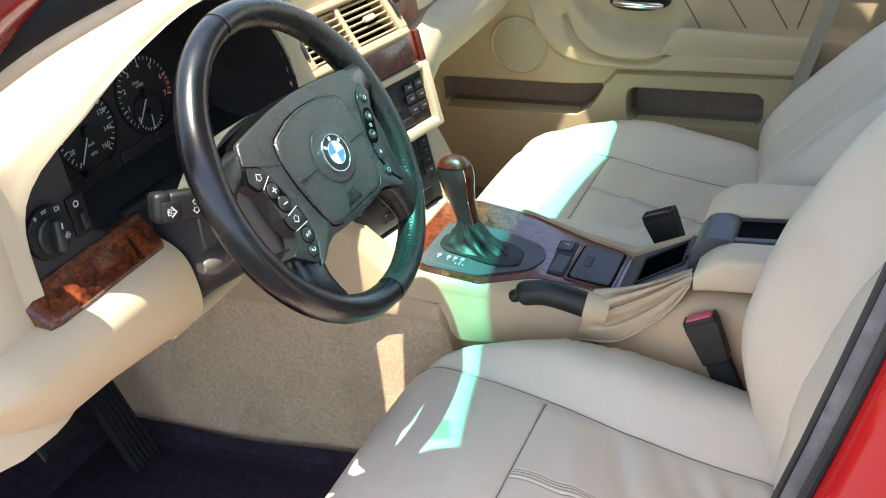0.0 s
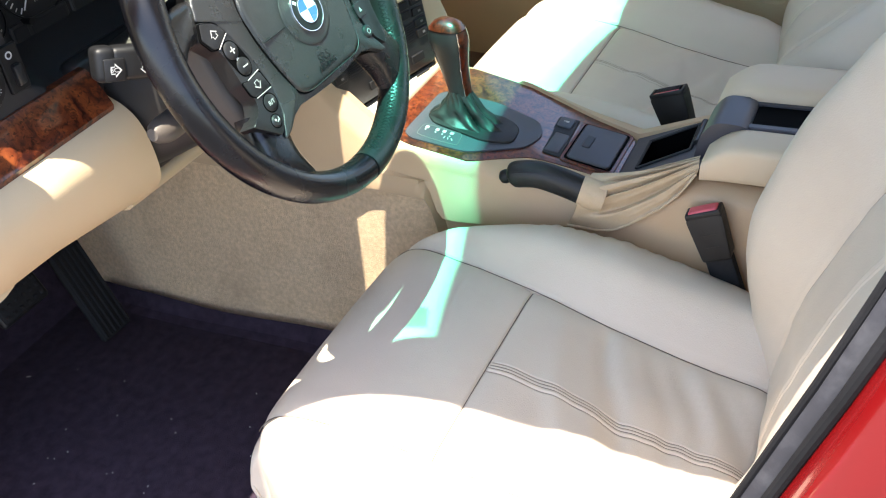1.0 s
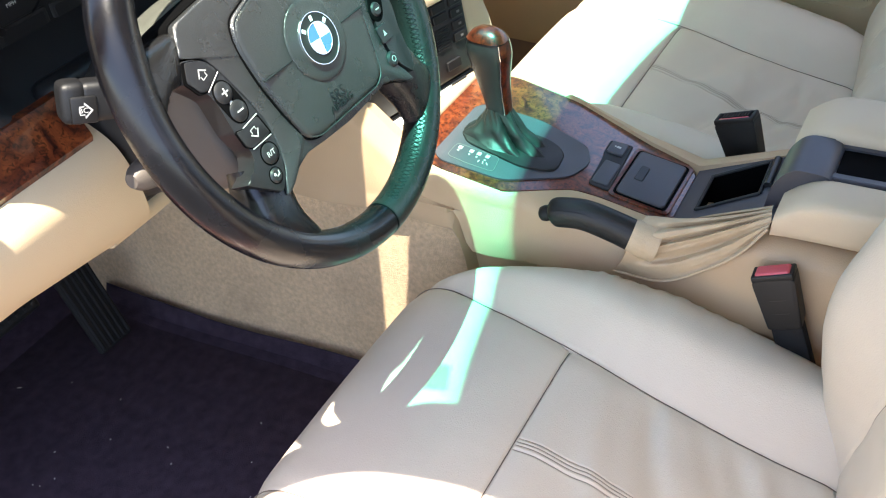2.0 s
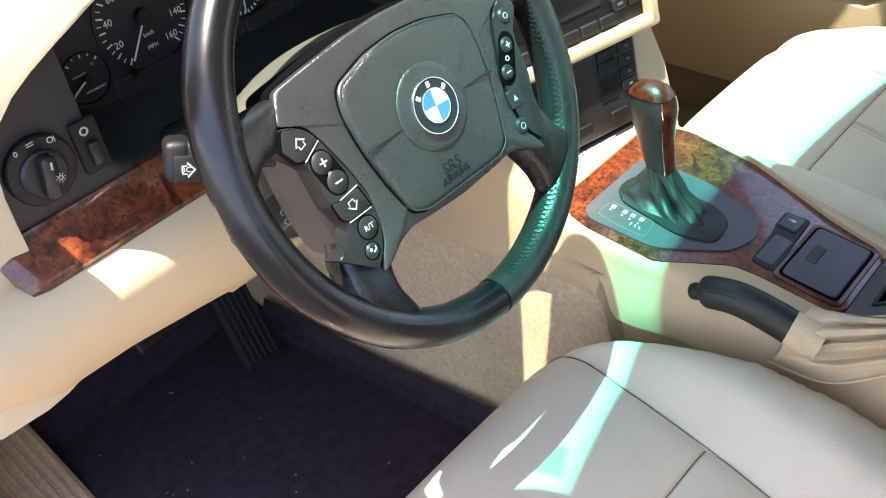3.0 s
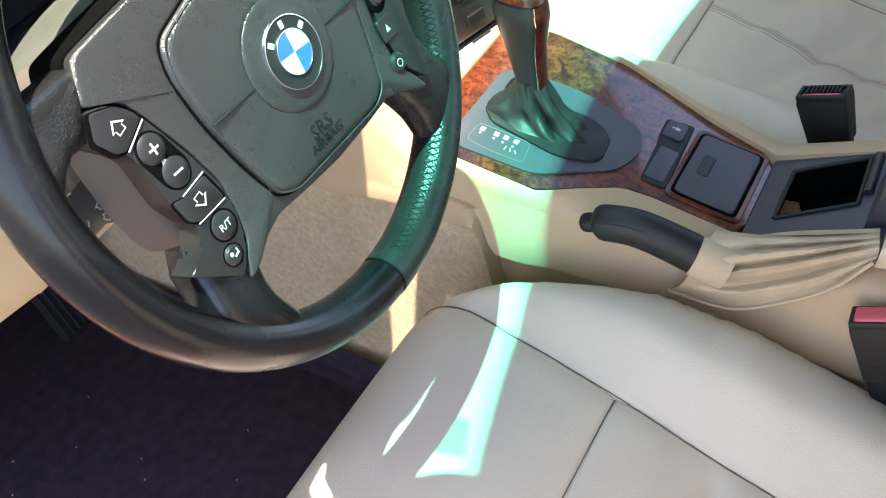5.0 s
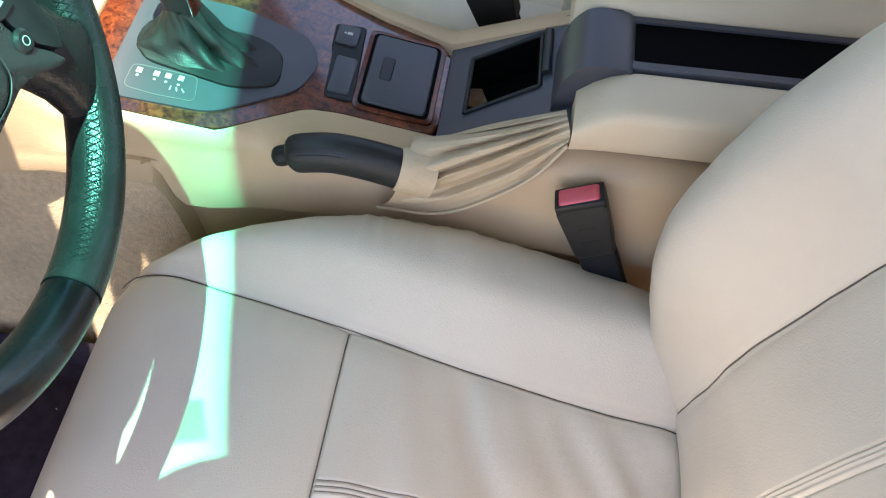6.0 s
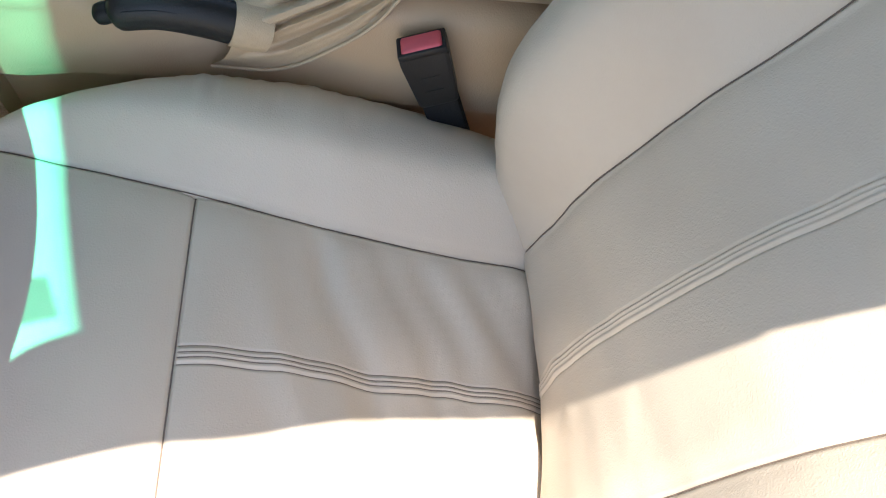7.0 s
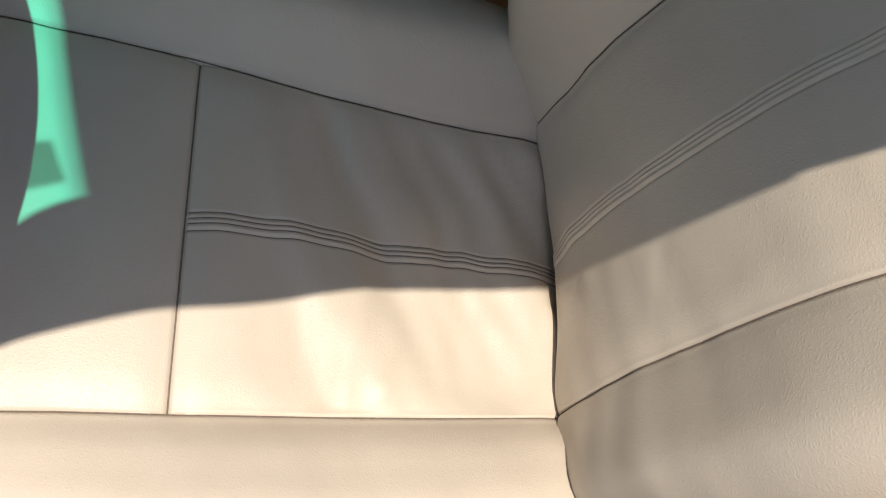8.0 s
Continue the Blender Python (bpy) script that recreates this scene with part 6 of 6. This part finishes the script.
# tray lining blackened, its inner shade painted in
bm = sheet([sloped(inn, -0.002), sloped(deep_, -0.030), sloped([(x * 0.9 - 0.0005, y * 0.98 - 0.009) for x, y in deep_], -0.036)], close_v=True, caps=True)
part("arm_tray", faced(bm), WELL_BLACK, arm, "open tray, lining blackened for shade", sharp=20)

# ---- gear selector ----
gear = thing("gear_selector", "dark gear lever with a burl wood crown and black leather boot", "gear lever", at=(-0.02, 0.0, 0.385))
ring = rounded([(-0.030, 0.066), (-0.052, 0.050), (-0.060, -0.030), (-0.045, -0.068), (-0.004, -0.064), (0.008, -0.036), (0.004, 0.056)], 0.012, 4)
part("boot_ring", prism(ring, 0.0, 0.0050, KM, 0.002, 2), BOOT_LEATHER, gear)
rows = []
for i in range(25):
    t = i / 24
    row = []
    for k in range(112):
        a = 2 * math.pi * k / 112
        bx, by = -0.026 + 0.029 * math.cos(a), -0.002 + 0.060 * math.sin(a)
        tx, ty_ = -0.013 + 0.014 * math.cos(a), 0.023 + 0.014 * math.sin(a)
        e = t ** 0.75
        env = math.sin(math.pi * min(1, 0.10 + t * 0.92))
        rear = step(0.35, -0.35, math.sin(a))
        crease = 1 - abs(math.sin(3.0 * a + 1.5 * t + 0.5)) ** 0.6
        fold = (-0.0135 * crease * rear + 0.0030 * rear) * env + 0.0035 * noise.noise(Vector((math.cos(a) * 3, math.sin(a) * 3, t * 4)))
        fold += 0.0075 * math.exp(-((math.atan2(math.sin(a - 2.1), math.cos(a - 2.1))) / 0.55) ** 2) * env * (1 - t)
        rad = 1 + fold / 0.02
        x = -0.026 + (-0.013 + 0.026) * e + ((bx + 0.026) * (1 - e) + (tx + 0.013) * e) * rad
        y = -0.002 + (0.023 + 0.002) * e + ((by + 0.002) * (1 - e) + (ty_ - 0.023) * e) * rad
        z = con_z(by) + 0.003 + (0.426 - con_z(by)) * (t ** 1.5)
        row.append((x, y, z))
    rows.append(row)
part("boot", sheet(rows, close_v=True), BOOT_LEATHER, gear, "creased black leather boot")
SECT = [(0.413, 0.0125, 0.0135, 0.020), (0.425, 0.0130, 0.0145, 0.022), (0.445, 0.0140, 0.0165, 0.026), (0.465, 0.0155, 0.0195, 0.030), (0.485, 0.0175, 0.0235, 0.033), (0.500, 0.0190, 0.0265, 0.035), (0.509, 0.0187, 0.0262, 0.036), (0.5175, 0.0168, 0.0238, 0.036), (0.5245, 0.0128, 0.0185, 0.036), (0.529, 0.0070, 0.0105, 0.036), (0.5305, 0.001, 0.0015, 0.036)]


def knob_rows(k0, k1, grow):
    rows = []
    for z, rx, ry, cy in SECT[k0:k1]:
        rows.append([(-0.013 + (rx + grow) * math.copysign(abs(math.cos(a)) ** 0.75, math.cos(a)), cy + (ry + grow) * math.copysign(abs(math.sin(a)) ** 0.75, math.sin(a)), z + grow) for a in [2 * math.pi * k / 36 for k in range(36)]])
    return rows


part("knob", sheet(knob_rows(0, 8, 0.0), close_v=True), GREY, gear, "dark grey knob")
part("knob_crown", sheet(knob_rows(7, 11, 0.0012), close_v=True, caps=True), DARK_WOOD, gear, "dark burl walnut crown")
rows = []
for z, rx, ry, cy in SECT[1:8]:
    rows.append([(-0.013 + (rx + 0.0012) * math.copysign(abs(math.cos(a)) ** 0.75, math.cos(a)), cy + (ry + 0.0012) * math.copysign(abs(math.sin(a)) ** 0.75, math.sin(a)), z) for a in [radians(-132 + 10.2 * k) for k in range(21)]])
part("knob_inlay", sheet(rows), DARK_WOOD, gear, "burl walnut inlay down the knob's back")
rows = []
for z, rx, ry, cy in SECT[1:8]:
    a = radians(-132)
    rows.append((-0.013 - (rx + 0.0016) * abs(math.cos(a)) ** 0.75, cy - (ry + 0.0016) * abs(math.sin(a)) ** 0.75, z))
part("inlay_trim", tube(rows, 0.0008, 8), CHROME, gear)
part("lever_collar", lathe([(0.0135, 0.0), (0.0150, 0.003), (0.0135, 0.006)], 24, pose(-0.013, 0.0205, 0.409)), BLACK, gear)

# ---- handbrake ----
hb = thing("handbrake", "black leather handbrake lever with a creased beige leather gaiter", "handbrake", at=(-0.11, -0.2, 0.33))
grip_path = smooth_path([(-0.1245, -0.098, 0.383), (-0.1240, -0.114, 0.389), (-0.1215, -0.138, 0.391), (-0.1170, -0.172, 0.3825), (-0.1120, -0.212, 0.368)], 6)
part("grip", tube(grip_path, [0.009, 0.0128, 0.0148, 0.0155] + [0.0158 + 0.00005 * k for k in range(21)], 22, 1.12), BOOT_LEATHER, hb, "black leather grip")
part("grip_seam", tube([p + Vector((-0.0128, 0, 0.0108)) for p in grip_path[4:]], 0.0007, 6), BLACK, hb)
part("release_button", tube(smooth_path([(-0.1250, -0.085, 0.3775), (-0.1248, -0.092, 0.381), (-0.1245, -0.101, 0.385)], 3), [0.005, 0.0082, 0.0090, 0.0093, 0.0090, 0.0088, 0.0088], 18), BLACK, hb)
TOP = smooth_path([(-0.060, -0.196, 0.358), (-0.060, -0.226, 0.368), (-0.060, -0.261, 0.390), (-0.062, -0.322, 0.4245)], 15)
LOW = smooth_path([(-0.1125, -0.172, 0.316), (-0.1135, -0.231, 0.324), (-0.1115, -0.278, 0.360), (-0.106, -0.306, 0.388), (-0.098, -0.326, 0.421)], 12)
FRONT = [(-0.096, -0.198, 0.392), (-0.128, -0.195, 0.383), (-0.129, -0.186, 0.350)]
REAR = [(-0.074, -0.323, 0.4285), (-0.084, -0.325, 0.4295), (-0.093, -0.327, 0.4265)]
rows = []
for i in range(61):
    t = i / 60
    k = i * (len(TOP) - 1) / 60
    top = TOP[int(k)].lerp(TOP[min(int(k) + 1, len(TOP) - 1)], k % 1)
    k = i * (len(LOW) - 1) / 60
    low = LOW[int(k)].lerp(LOW[min(int(k) + 1, len(LOW) - 1)], k % 1)
    sag = Vector((0.004, 0, -0.010)) * math.sin(math.pi * t)
    pts = [top] + [Vector(f_).lerp(Vector(r_), t) + sag for f_, r_ in zip(FRONT, REAR)] + [low]
    row = []
    path = smooth_path(pts, 15)
    for k, p in enumerate(path):
        v = k / (len(path) - 1)
        # long folds that run together at the armrest's corner
        w_ = 4.6 * v + 0.9 * t * (v - 0.3) + 0.35 * noise.noise(Vector((t * 2.2, v * 3, 1)))
        f = math.sin(2 * math.pi * w_) + 0.45 * math.sin(4 * math.pi * w_ + 0.9)
        f *= 0.0052 * step(0.02, 0.30, t) * (1 - 0.75 * step(0.75, 1.0, t)) * step(0.0, 0.08, v) * step(1.0, 0.92, v)
        f += 0.0016 * noise.noise(Vector((t * 6, v * 9, 3))) * step(0.0, 0.1, t)
        row.append(p + Vector((-0.75, 0, 0.66)) * f)
    rows.append(row)
gaiter = part("gaiter", faced(sheet(rows)), BOOT_CLOTH, hb, "creased beige leather gaiter", sharp=70)
part("gaiter_cuff", tube([(-0.1150, -0.189, 0.3765), (-0.1145, -0.193, 0.3755), (-0.1125, -0.206, 0.3715), (-0.110, -0.218, 0.3680)], [0.0178, 0.0186, 0.0190, 0.0186], 26, 1.1), BOOT_CLOTH, hb, "stitched beige cuff")
part("gaiter_piping", tube([r_[-1] + Vector((-0.002, 0, 0.001)) for r_ in rows], 0.0016, 8), BOOT_CLOTH, hb)

# ---- seat belt buckles ----
def buckle(m, label, w_, h_, turned=False):
    b = thing("belt_buckle", label, "belt buckle", m=m, group="seat belt buckles")
    part("buckle_body", prism(rounded([(-w_ * 0.42, -h_), (w_ * 0.42, -h_), (w_ / 2, -0.012), (w_ / 2, -0.004), (-w_ / 2, -0.004), (-w_ / 2, -0.012)], 0.005, 3), -0.012, 0.012, None, 0.004, 3), BLACK, b, "black plastic housing", local=True)
    part("buckle_rim", join(box((w_, 0.007, 0.004), pose(0, -0.0035, 0.0105), 0.0015), box((w_, 0.005, 0.004), pose(0, -0.0035, -0.0105), 0.0015), box((0.004, 0.007, 0.022), pose(w_ / 2 - 0.002, -0.0035, 0), 0.0015), box((0.004, 0.007, 0.022), pose(-w_ / 2 + 0.002, -0.0035, 0), 0.0015)), BLACK, b, local=True)
    for k in range(9 if turned else 0):
        part("rib", box((0.002, 0.007, 0.014), pose(-0.016 + 0.004 * k, -0.0035, -0.003), 0.0005, 1), BLACK, b, local=True)
    part("release_button", box((w_ - 0.007, 0.013, 0.019) if not turned else (w_ - 0.012, 0.008, 0.004), pose(0, -0.0045, 0.0005) if not turned else pose(0, -0.0040, 0.0085), 0.003 if not turned else 0.001, 3), PINK, b, "faded red release button", local=True)
    part("buckle_stalk", box((w_ * 0.80, 0.10, 0.018), pose(0, -h_ - 0.045, -0.002), 0.005), RUBBER, b, "black rubber stalk", local=True)
    return b


def frame_axes(origin, along, face):
    """A frame at origin with y along the given way and z towards face."""
    y = Vector(along).normalized()
    z = (Vector(face) - y * Vector(face).dot(y)).normalized()
    x = y.cross(z)
    return Matrix(((x.x, y.x, z.x, origin[0]), (x.y, y.y, z.y, origin[1]), (x.z, y.z, z.z, origin[2]), (0, 0, 0, 1)))


db = buckle(frame_axes((-0.124, -0.343, 0.392), (0.10, 0.40, 0.90), (-0.86, 0.12, 0.50)), "black seat belt buckle with faded red button beside the seat", 0.042, 0.066)
part("moulded_lines", join(box((0.016, 0.0006, 0.0006), pose(0, -0.030, 0.0122), 0), box((0.016, 0.0006, 0.0006), pose(0, -0.046, 0.0122), 0)), GREY, db, local=True)
buckle(frame_axes((0.138, -0.230, 0.395), (0.06, 0.38, 0.92), (-0.93, 0.15, 0.25)), "black seat belt buckle turned towards the passenger, beside the console", 0.050, 0.062, True)

# ---- footwell ----
bm = bmesh.new()
outm = [(-0.695, 0.00), (-0.165, 0.04), (-0.163, 0.25), (-0.175, 0.42), (-0.185, 0.60), (-0.24, 0.68), (-0.69, 0.70)]
prism(rounded(outm, 0.04, 5), 0.004, 0.016, None, 0.005, 3, bm)
rows = []
for i in range(30):
    y = -0.02 + 0.66 * i / 29
    out_ = 0.135 + 0.035 * step(0.15, 0.6, y) + 0.010
    up_ = 0.045 + 0.012 * noise.noise(Vector((y * 4, 0, 0)))
    rows.append([(-out_ - 0.055, y, 0.0145), (-out_ - 0.034, y, 0.020), (-out_ - 0.027, y, 0.030), (-out_ - 0.021, y, up_)])
sheet(rows, bm)
single("floor_mat", bm, MAT_CARPET, "dark purple-black carpet floor mat, flecked with lint", "floor mat")
bm = bmesh.new()
rng = random.Random(4)
for k in range(24):
    x, y = rng.uniform(-0.58, -0.22), rng.uniform(0.15, 0.62)
    ln = rng.choice((0.0015, 0.002, 0.0025, 0.007))
    rbox(bm, (ln, 0.0009, 0.0006), pose(x, y, 0.0166, 0, 0, rng.uniform(0, 180)), 0.0)
single("lint", bm, LINT, "pale lint scattered on the dark mat", "lint", kind="stuff")
gas = thing("accelerator_pedal", "black ribbed rubber accelerator pedal hinged on the floor", "pedal", at=(-0.285, 0.55, 0.04))
GM = frame_axes((-0.290, 0.565, 0.115), (0.04, 0.42, 0.90), (0.0, -0.9, 0.42))
part("pedal_plate", box((0.062, 0.165, 0.012), GM, 0.006, 3), RUBBER, gas)
for k in range(6):
    part("rib", box((0.0045, 0.155, 0.004), GM @ pose(-0.0245 + 0.0098 * k, 0, 0.0072), 0.0015, 1), RUBBER, gas)
brake = thing("brake_pedal", "black studded rubber brake pedal with a worn rim", "pedal", at=(-0.415, 0.56, 0.16))
BM = frame_axes((-0.412, 0.565, 0.205), (0.0, 0.45, 0.89), (0.0, -0.89, 0.45))
part("pedal_rim", box((0.088, 0.066, 0.012), BM, 0.006, 3), BLACK, brake, "worn black rim")
pp = part("pedal_pad", box((0.080, 0.058, 0.010), BM @ pose(0, 0, 0.005), 0.005, 3), RUBBER, brake)
bm = bmesh.new()
for i in range(6):
    for j in range(4):
        rbox(bm, (0.006, 0.006, 0.003), BM @ pose(-0.032 + 0.0128 * i, -0.020 + 0.0133 * j, 0.011), 0.001, 1)
part("studs", bm, RUBBER, pp, kind="stuff")
part("pedal_arm", tube(smooth_path([(-0.412, 0.58, 0.205), (-0.41, 0.66, 0.28), (-0.41, 0.74, 0.42)], 5), 0.010, 10), BLACK, brake)
rest = thing("foot_rest", "ribbed tan foot rest beside the door sill", "foot rest", at=(-0.64, 0.66, 0.02))
FM = frame_axes((-0.640, 0.665, 0.045), (0.0, 0.95, 0.30), (0.05, -0.3, 0.95))
part("rest_plate", box((0.090, 0.27, 0.03), FM, 0.008, 3), CARPET, rest)
for k in range(6):
    part("rib", box((0.008, 0.26, 0.006), FM @ pose(-0.034 + 0.0136 * k, 0, 0.0165), 0.0025, 2), CARPET, rest)

# ---- passenger door ----
door = thing("door_1", "beige vinyl passenger door with speaker, armrest and map pockets, closed", "door", at=(0.74, -0.1, 0.0), kind="structure")


def rr(y, z, cy, cz, hy, hz, r):
    qy, qz = abs(y - cy) - hy + r, abs(z - cz) - hz + r
    return math.hypot(max(qy, 0), max(qz, 0)) + min(max(qy, qz), 0) - r


def front_pocket(y, z):
    """Open map pocket whose rear end sweeps up to a point."""
    d = rr(y, z, 0.205, 0.338, 0.190, 0.034, 0.012)
    sweep = lerp_table([(0.30, 0.085), (0.310, 0.069), (0.318, 0.055), (0.329, 0.043), (0.345, 0.031), (0.372, 0.016)], z)
    return max(d, 0.8 * (sweep - y))


BAND_LOW = [(-0.66, 0.412), (-0.018, 0.410), (0.049, 0.417), (0.085, 0.427), (0.11, 0.441), (0.135, 0.466), (0.151, 0.492), (0.162, 0.528), (0.18, 0.60), (0.19, 0.66)]
BAND_TOP = [(-0.66, 0.456), (-0.376, 0.452), (-0.119, 0.446), (-0.05, 0.455), (0.009, 0.470), (0.03, 0.482), (0.05, 0.499), (0.07, 0.525), (0.084, 0.556), (0.10, 0.62), (0.12, 0.68)]
PULL = [(-0.122, 0.455), (-0.110, 0.446), (-0.096, 0.438), (-0.064, 0.432), (-0.02, 0.434), (0.018, 0.441), (0.05, 0.456), (0.077, 0.478), (0.090, 0.500), (0.096, 0.520)]


def from_line(y, z, line):
    """Distance of a place on the door from a drawn line."""
    best = 9.0
    for (ya, za), (yb, zb) in zip(line, line[1:]):
        dy, dz = yb - ya, zb - za
        k = max(0.0, min(1.0, ((y - ya) * dy + (z - za) * dz) / (dy * dy + dz * dz)))
        best = min(best, math.hypot(y - ya - k * dy, z - za - k * dz))
    return best


rows = []
for i in range(430):
    y = -0.66 + 1.22 * i / 429
    line = lerp_table([(-0.66, 0.412), (-0.012, 0.402), (0.019, 0.369), (0.06, 0.374), (0.56, 0.378)], y)
    low, top = lerp_table(BAND_LOW, y), lerp_table(BAND_TOP, y)
    row = []
    for k in range(190):
        z = 0.10 + 0.52 * k / 189
        x = 0.735 - 0.034 * step(line + 0.004, line - 0.003, z)
        x -= 0.022 * step(line - 0.003, line + 0.004, z) * (1 - step(low + 0.03, low + 0.08, z))
        x -= 0.022 * step(line - 0.003, line + 0.004, z) * step(0.0, 0.10, y) * (1 - step(0.56, 0.62, z)) * (1 - step(low - 0.003, low + 0.012, z))
        x -= 0.034 * step(low - 0.003, low + 0.012, z) * (1 - step(top, top + 0.050, z))
        if -0.14 < y < 0.12 and 0.40 < z < 0.54:
            x += 0.013 * math.exp(-(from_line(y, z, PULL) / 0.0055) ** 2)
        x += 0.055 * step(0.003, -0.006, rr(y, z, -0.172, 0.333, 0.136, 0.037, 0.020))
        x += 0.055 * step(0.003, -0.006, front_pocket(y, z))
        row.append((x, y, z))
    rows.append(row)
bm = sheet(rows)
bm.verts.index_update()
REAR_POCKET = (-0.172, 0.333, 0.136, 0.037, 0.020)
for inside in (lambda y, z: rr(y, z, *REAR_POCKET) < -0.001, lambda y, z: front_pocket(y, z) < -0.001):
    sunk = [f for f in bm.faces if inside(f.calc_center_median().y, f.calc_center_median().z)]
    lining = bmesh.new()
    made = {}
    for f in sunk:
        for v in f.verts:
            if v.index not in made:
                made[v.index] = lining.verts.new(v.co)
        lining.faces.new([made[v.index] for v in f.verts])
    bmesh.ops.delete(bm, geom=sunk, context="FACES")
    part("map_pocket", lining, POCKET, door, "dark brown map pocket")
    bm.verts.index_update()
part("door_panel", bm, DOOR_VINYL, door, "beige door trim")
rows = []
for i in range(41):
    y = -0.098 - 0.56 * (i / 40) ** 1.4
    crest = 0.4535 + (0.0405 + 0.06 * (y + 0.37)) * step(-0.098, -0.146, y)
    tall = crest - 0.4515
    rows.append([(0.737, y, 0.4500), (0.6815, y, 0.4515), (0.6785, y, 0.4515 + 0.25 * tall), (0.6770, y, 0.4515 + 0.55 * tall), (0.6785, y, 0.4515 + 0.85 * tall), (0.6805, y, crest - 0.06 * tall), (0.6850, y, crest), (0.737, y, crest - 0.40 * tall)])
bm = sheet(rows, close_v=True, caps=True)
bmesh.ops.recalc_face_normals(bm, faces=bm.faces)
part("armrest_top", bm, DOOR_VINYL, door, "raised beige armrest pad with a flat top", sharp=50)
grille = part("speaker_ring", lathe([(0.0585, 0.001), (0.0605, 0.0045), (0.063, 0.0045), (0.065, 0.0)], 48, pose(0.6905, 0.197, 0.455, 0, -90, 0)), DOOR_VINYL, door)
part("speaker_cloth", lathe([(0.0, 0.0025), (0.03, 0.0022), (0.059, 0.001)], 48, pose(0.6905, 0.197, 0.455, 0, -90, 0)), SPEAKER, grille, "woven beige speaker cloth")
hm = pose(0.728, -0.055, 0.545, 0, -90, 0)
bez = part("handle_bezel", prism([(y * 0.85, x) for x, y in disc(0, 0, 1, 36)] and [(0.018 * math.sin(2 * math.pi * i / 36), 0.062 * math.cos(2 * math.pi * i / 36)) for i in range(36)][::-1], -0.004, 0.006, hm, 0.003, 2), BLACK, door, "dark oval handle recess")
part("door_handle", tube(smooth_path([(0.716, -0.005, 0.546), (0.708, -0.03, 0.545), (0.706, -0.07, 0.543), (0.714, -0.105, 0.541)], 6), [0.006] + [0.0085] * 17 + [0.005], 14, 0.8), CHROME, bez, "bright chrome door handle")
for a, b in (((-0.176, 0.490), (-0.130, 0.570)), ((-0.2685, 0.485), (-0.215, 0.570)), ((-0.350, 0.478), (-0.300, 0.562)), ((-0.3515, 0.478), (-0.380, 0.570))):
    part("trim_seam", tube([(0.7348, a[0], a[1]), (0.7348, b[0], b[1])], 0.0014, 8), SEAM, door)
part("upper_trim", box((0.05, 1.2, 0.06), pose(0.745, -0.05, 0.64), 0.015, 3), DOOR_VINYL, door, "beige window ledge")
part("door_outer", box((0.03, 1.24, 0.72), pose(0.83, -0.05, 0.30), 0.02), RED_PAINT, door, "red painted outer door skin")
part("door_end", box((0.09, 0.02, 0.60), pose(0.78, -0.655, 0.34), 0.005), DOOR_VINYL, door)
# passenger centre pillar with belt
bm = bmesh.new()
rbox(bm, (0.08, 0.14, 1.05), pose(0.70, -0.60, 0.57, -8, 6, 0), 0.03, 3)
structure("pillar_right", bm, VINYL_SOFT, "pale beige centre pillar trim behind the passenger door", "pillar")
belt = thing("seat_belt", "grey-beige seat belt hanging down the centre pillar", "seat belt", at=(0.66, -0.45, 0.1))
BELT = material("grey_belt_webbing", (0.46, 0.41, 0.33), 0.8, vary=0.08, scale=300, bump=0.3, bump_scale=1200)
rows = []
for p in smooth_path([(0.655, -0.52, 0.92), (0.655, -0.455, 0.70), (0.652, -0.405, 0.52), (0.648, -0.365, 0.38), (0.648, -0.335, 0.26), (0.65, -0.33, 0.12)], 8):
    rows.append([p + Vector((0.020 * s, 0.011 * s, 0.004 * s)) for s in (-1, -0.5, 0, 0.5, 1)])
bm = sheet(rows)
bmesh.ops.solidify(bm, geom=list(bm.faces), thickness=0.0015)
part("webbing", bm, BELT, belt)
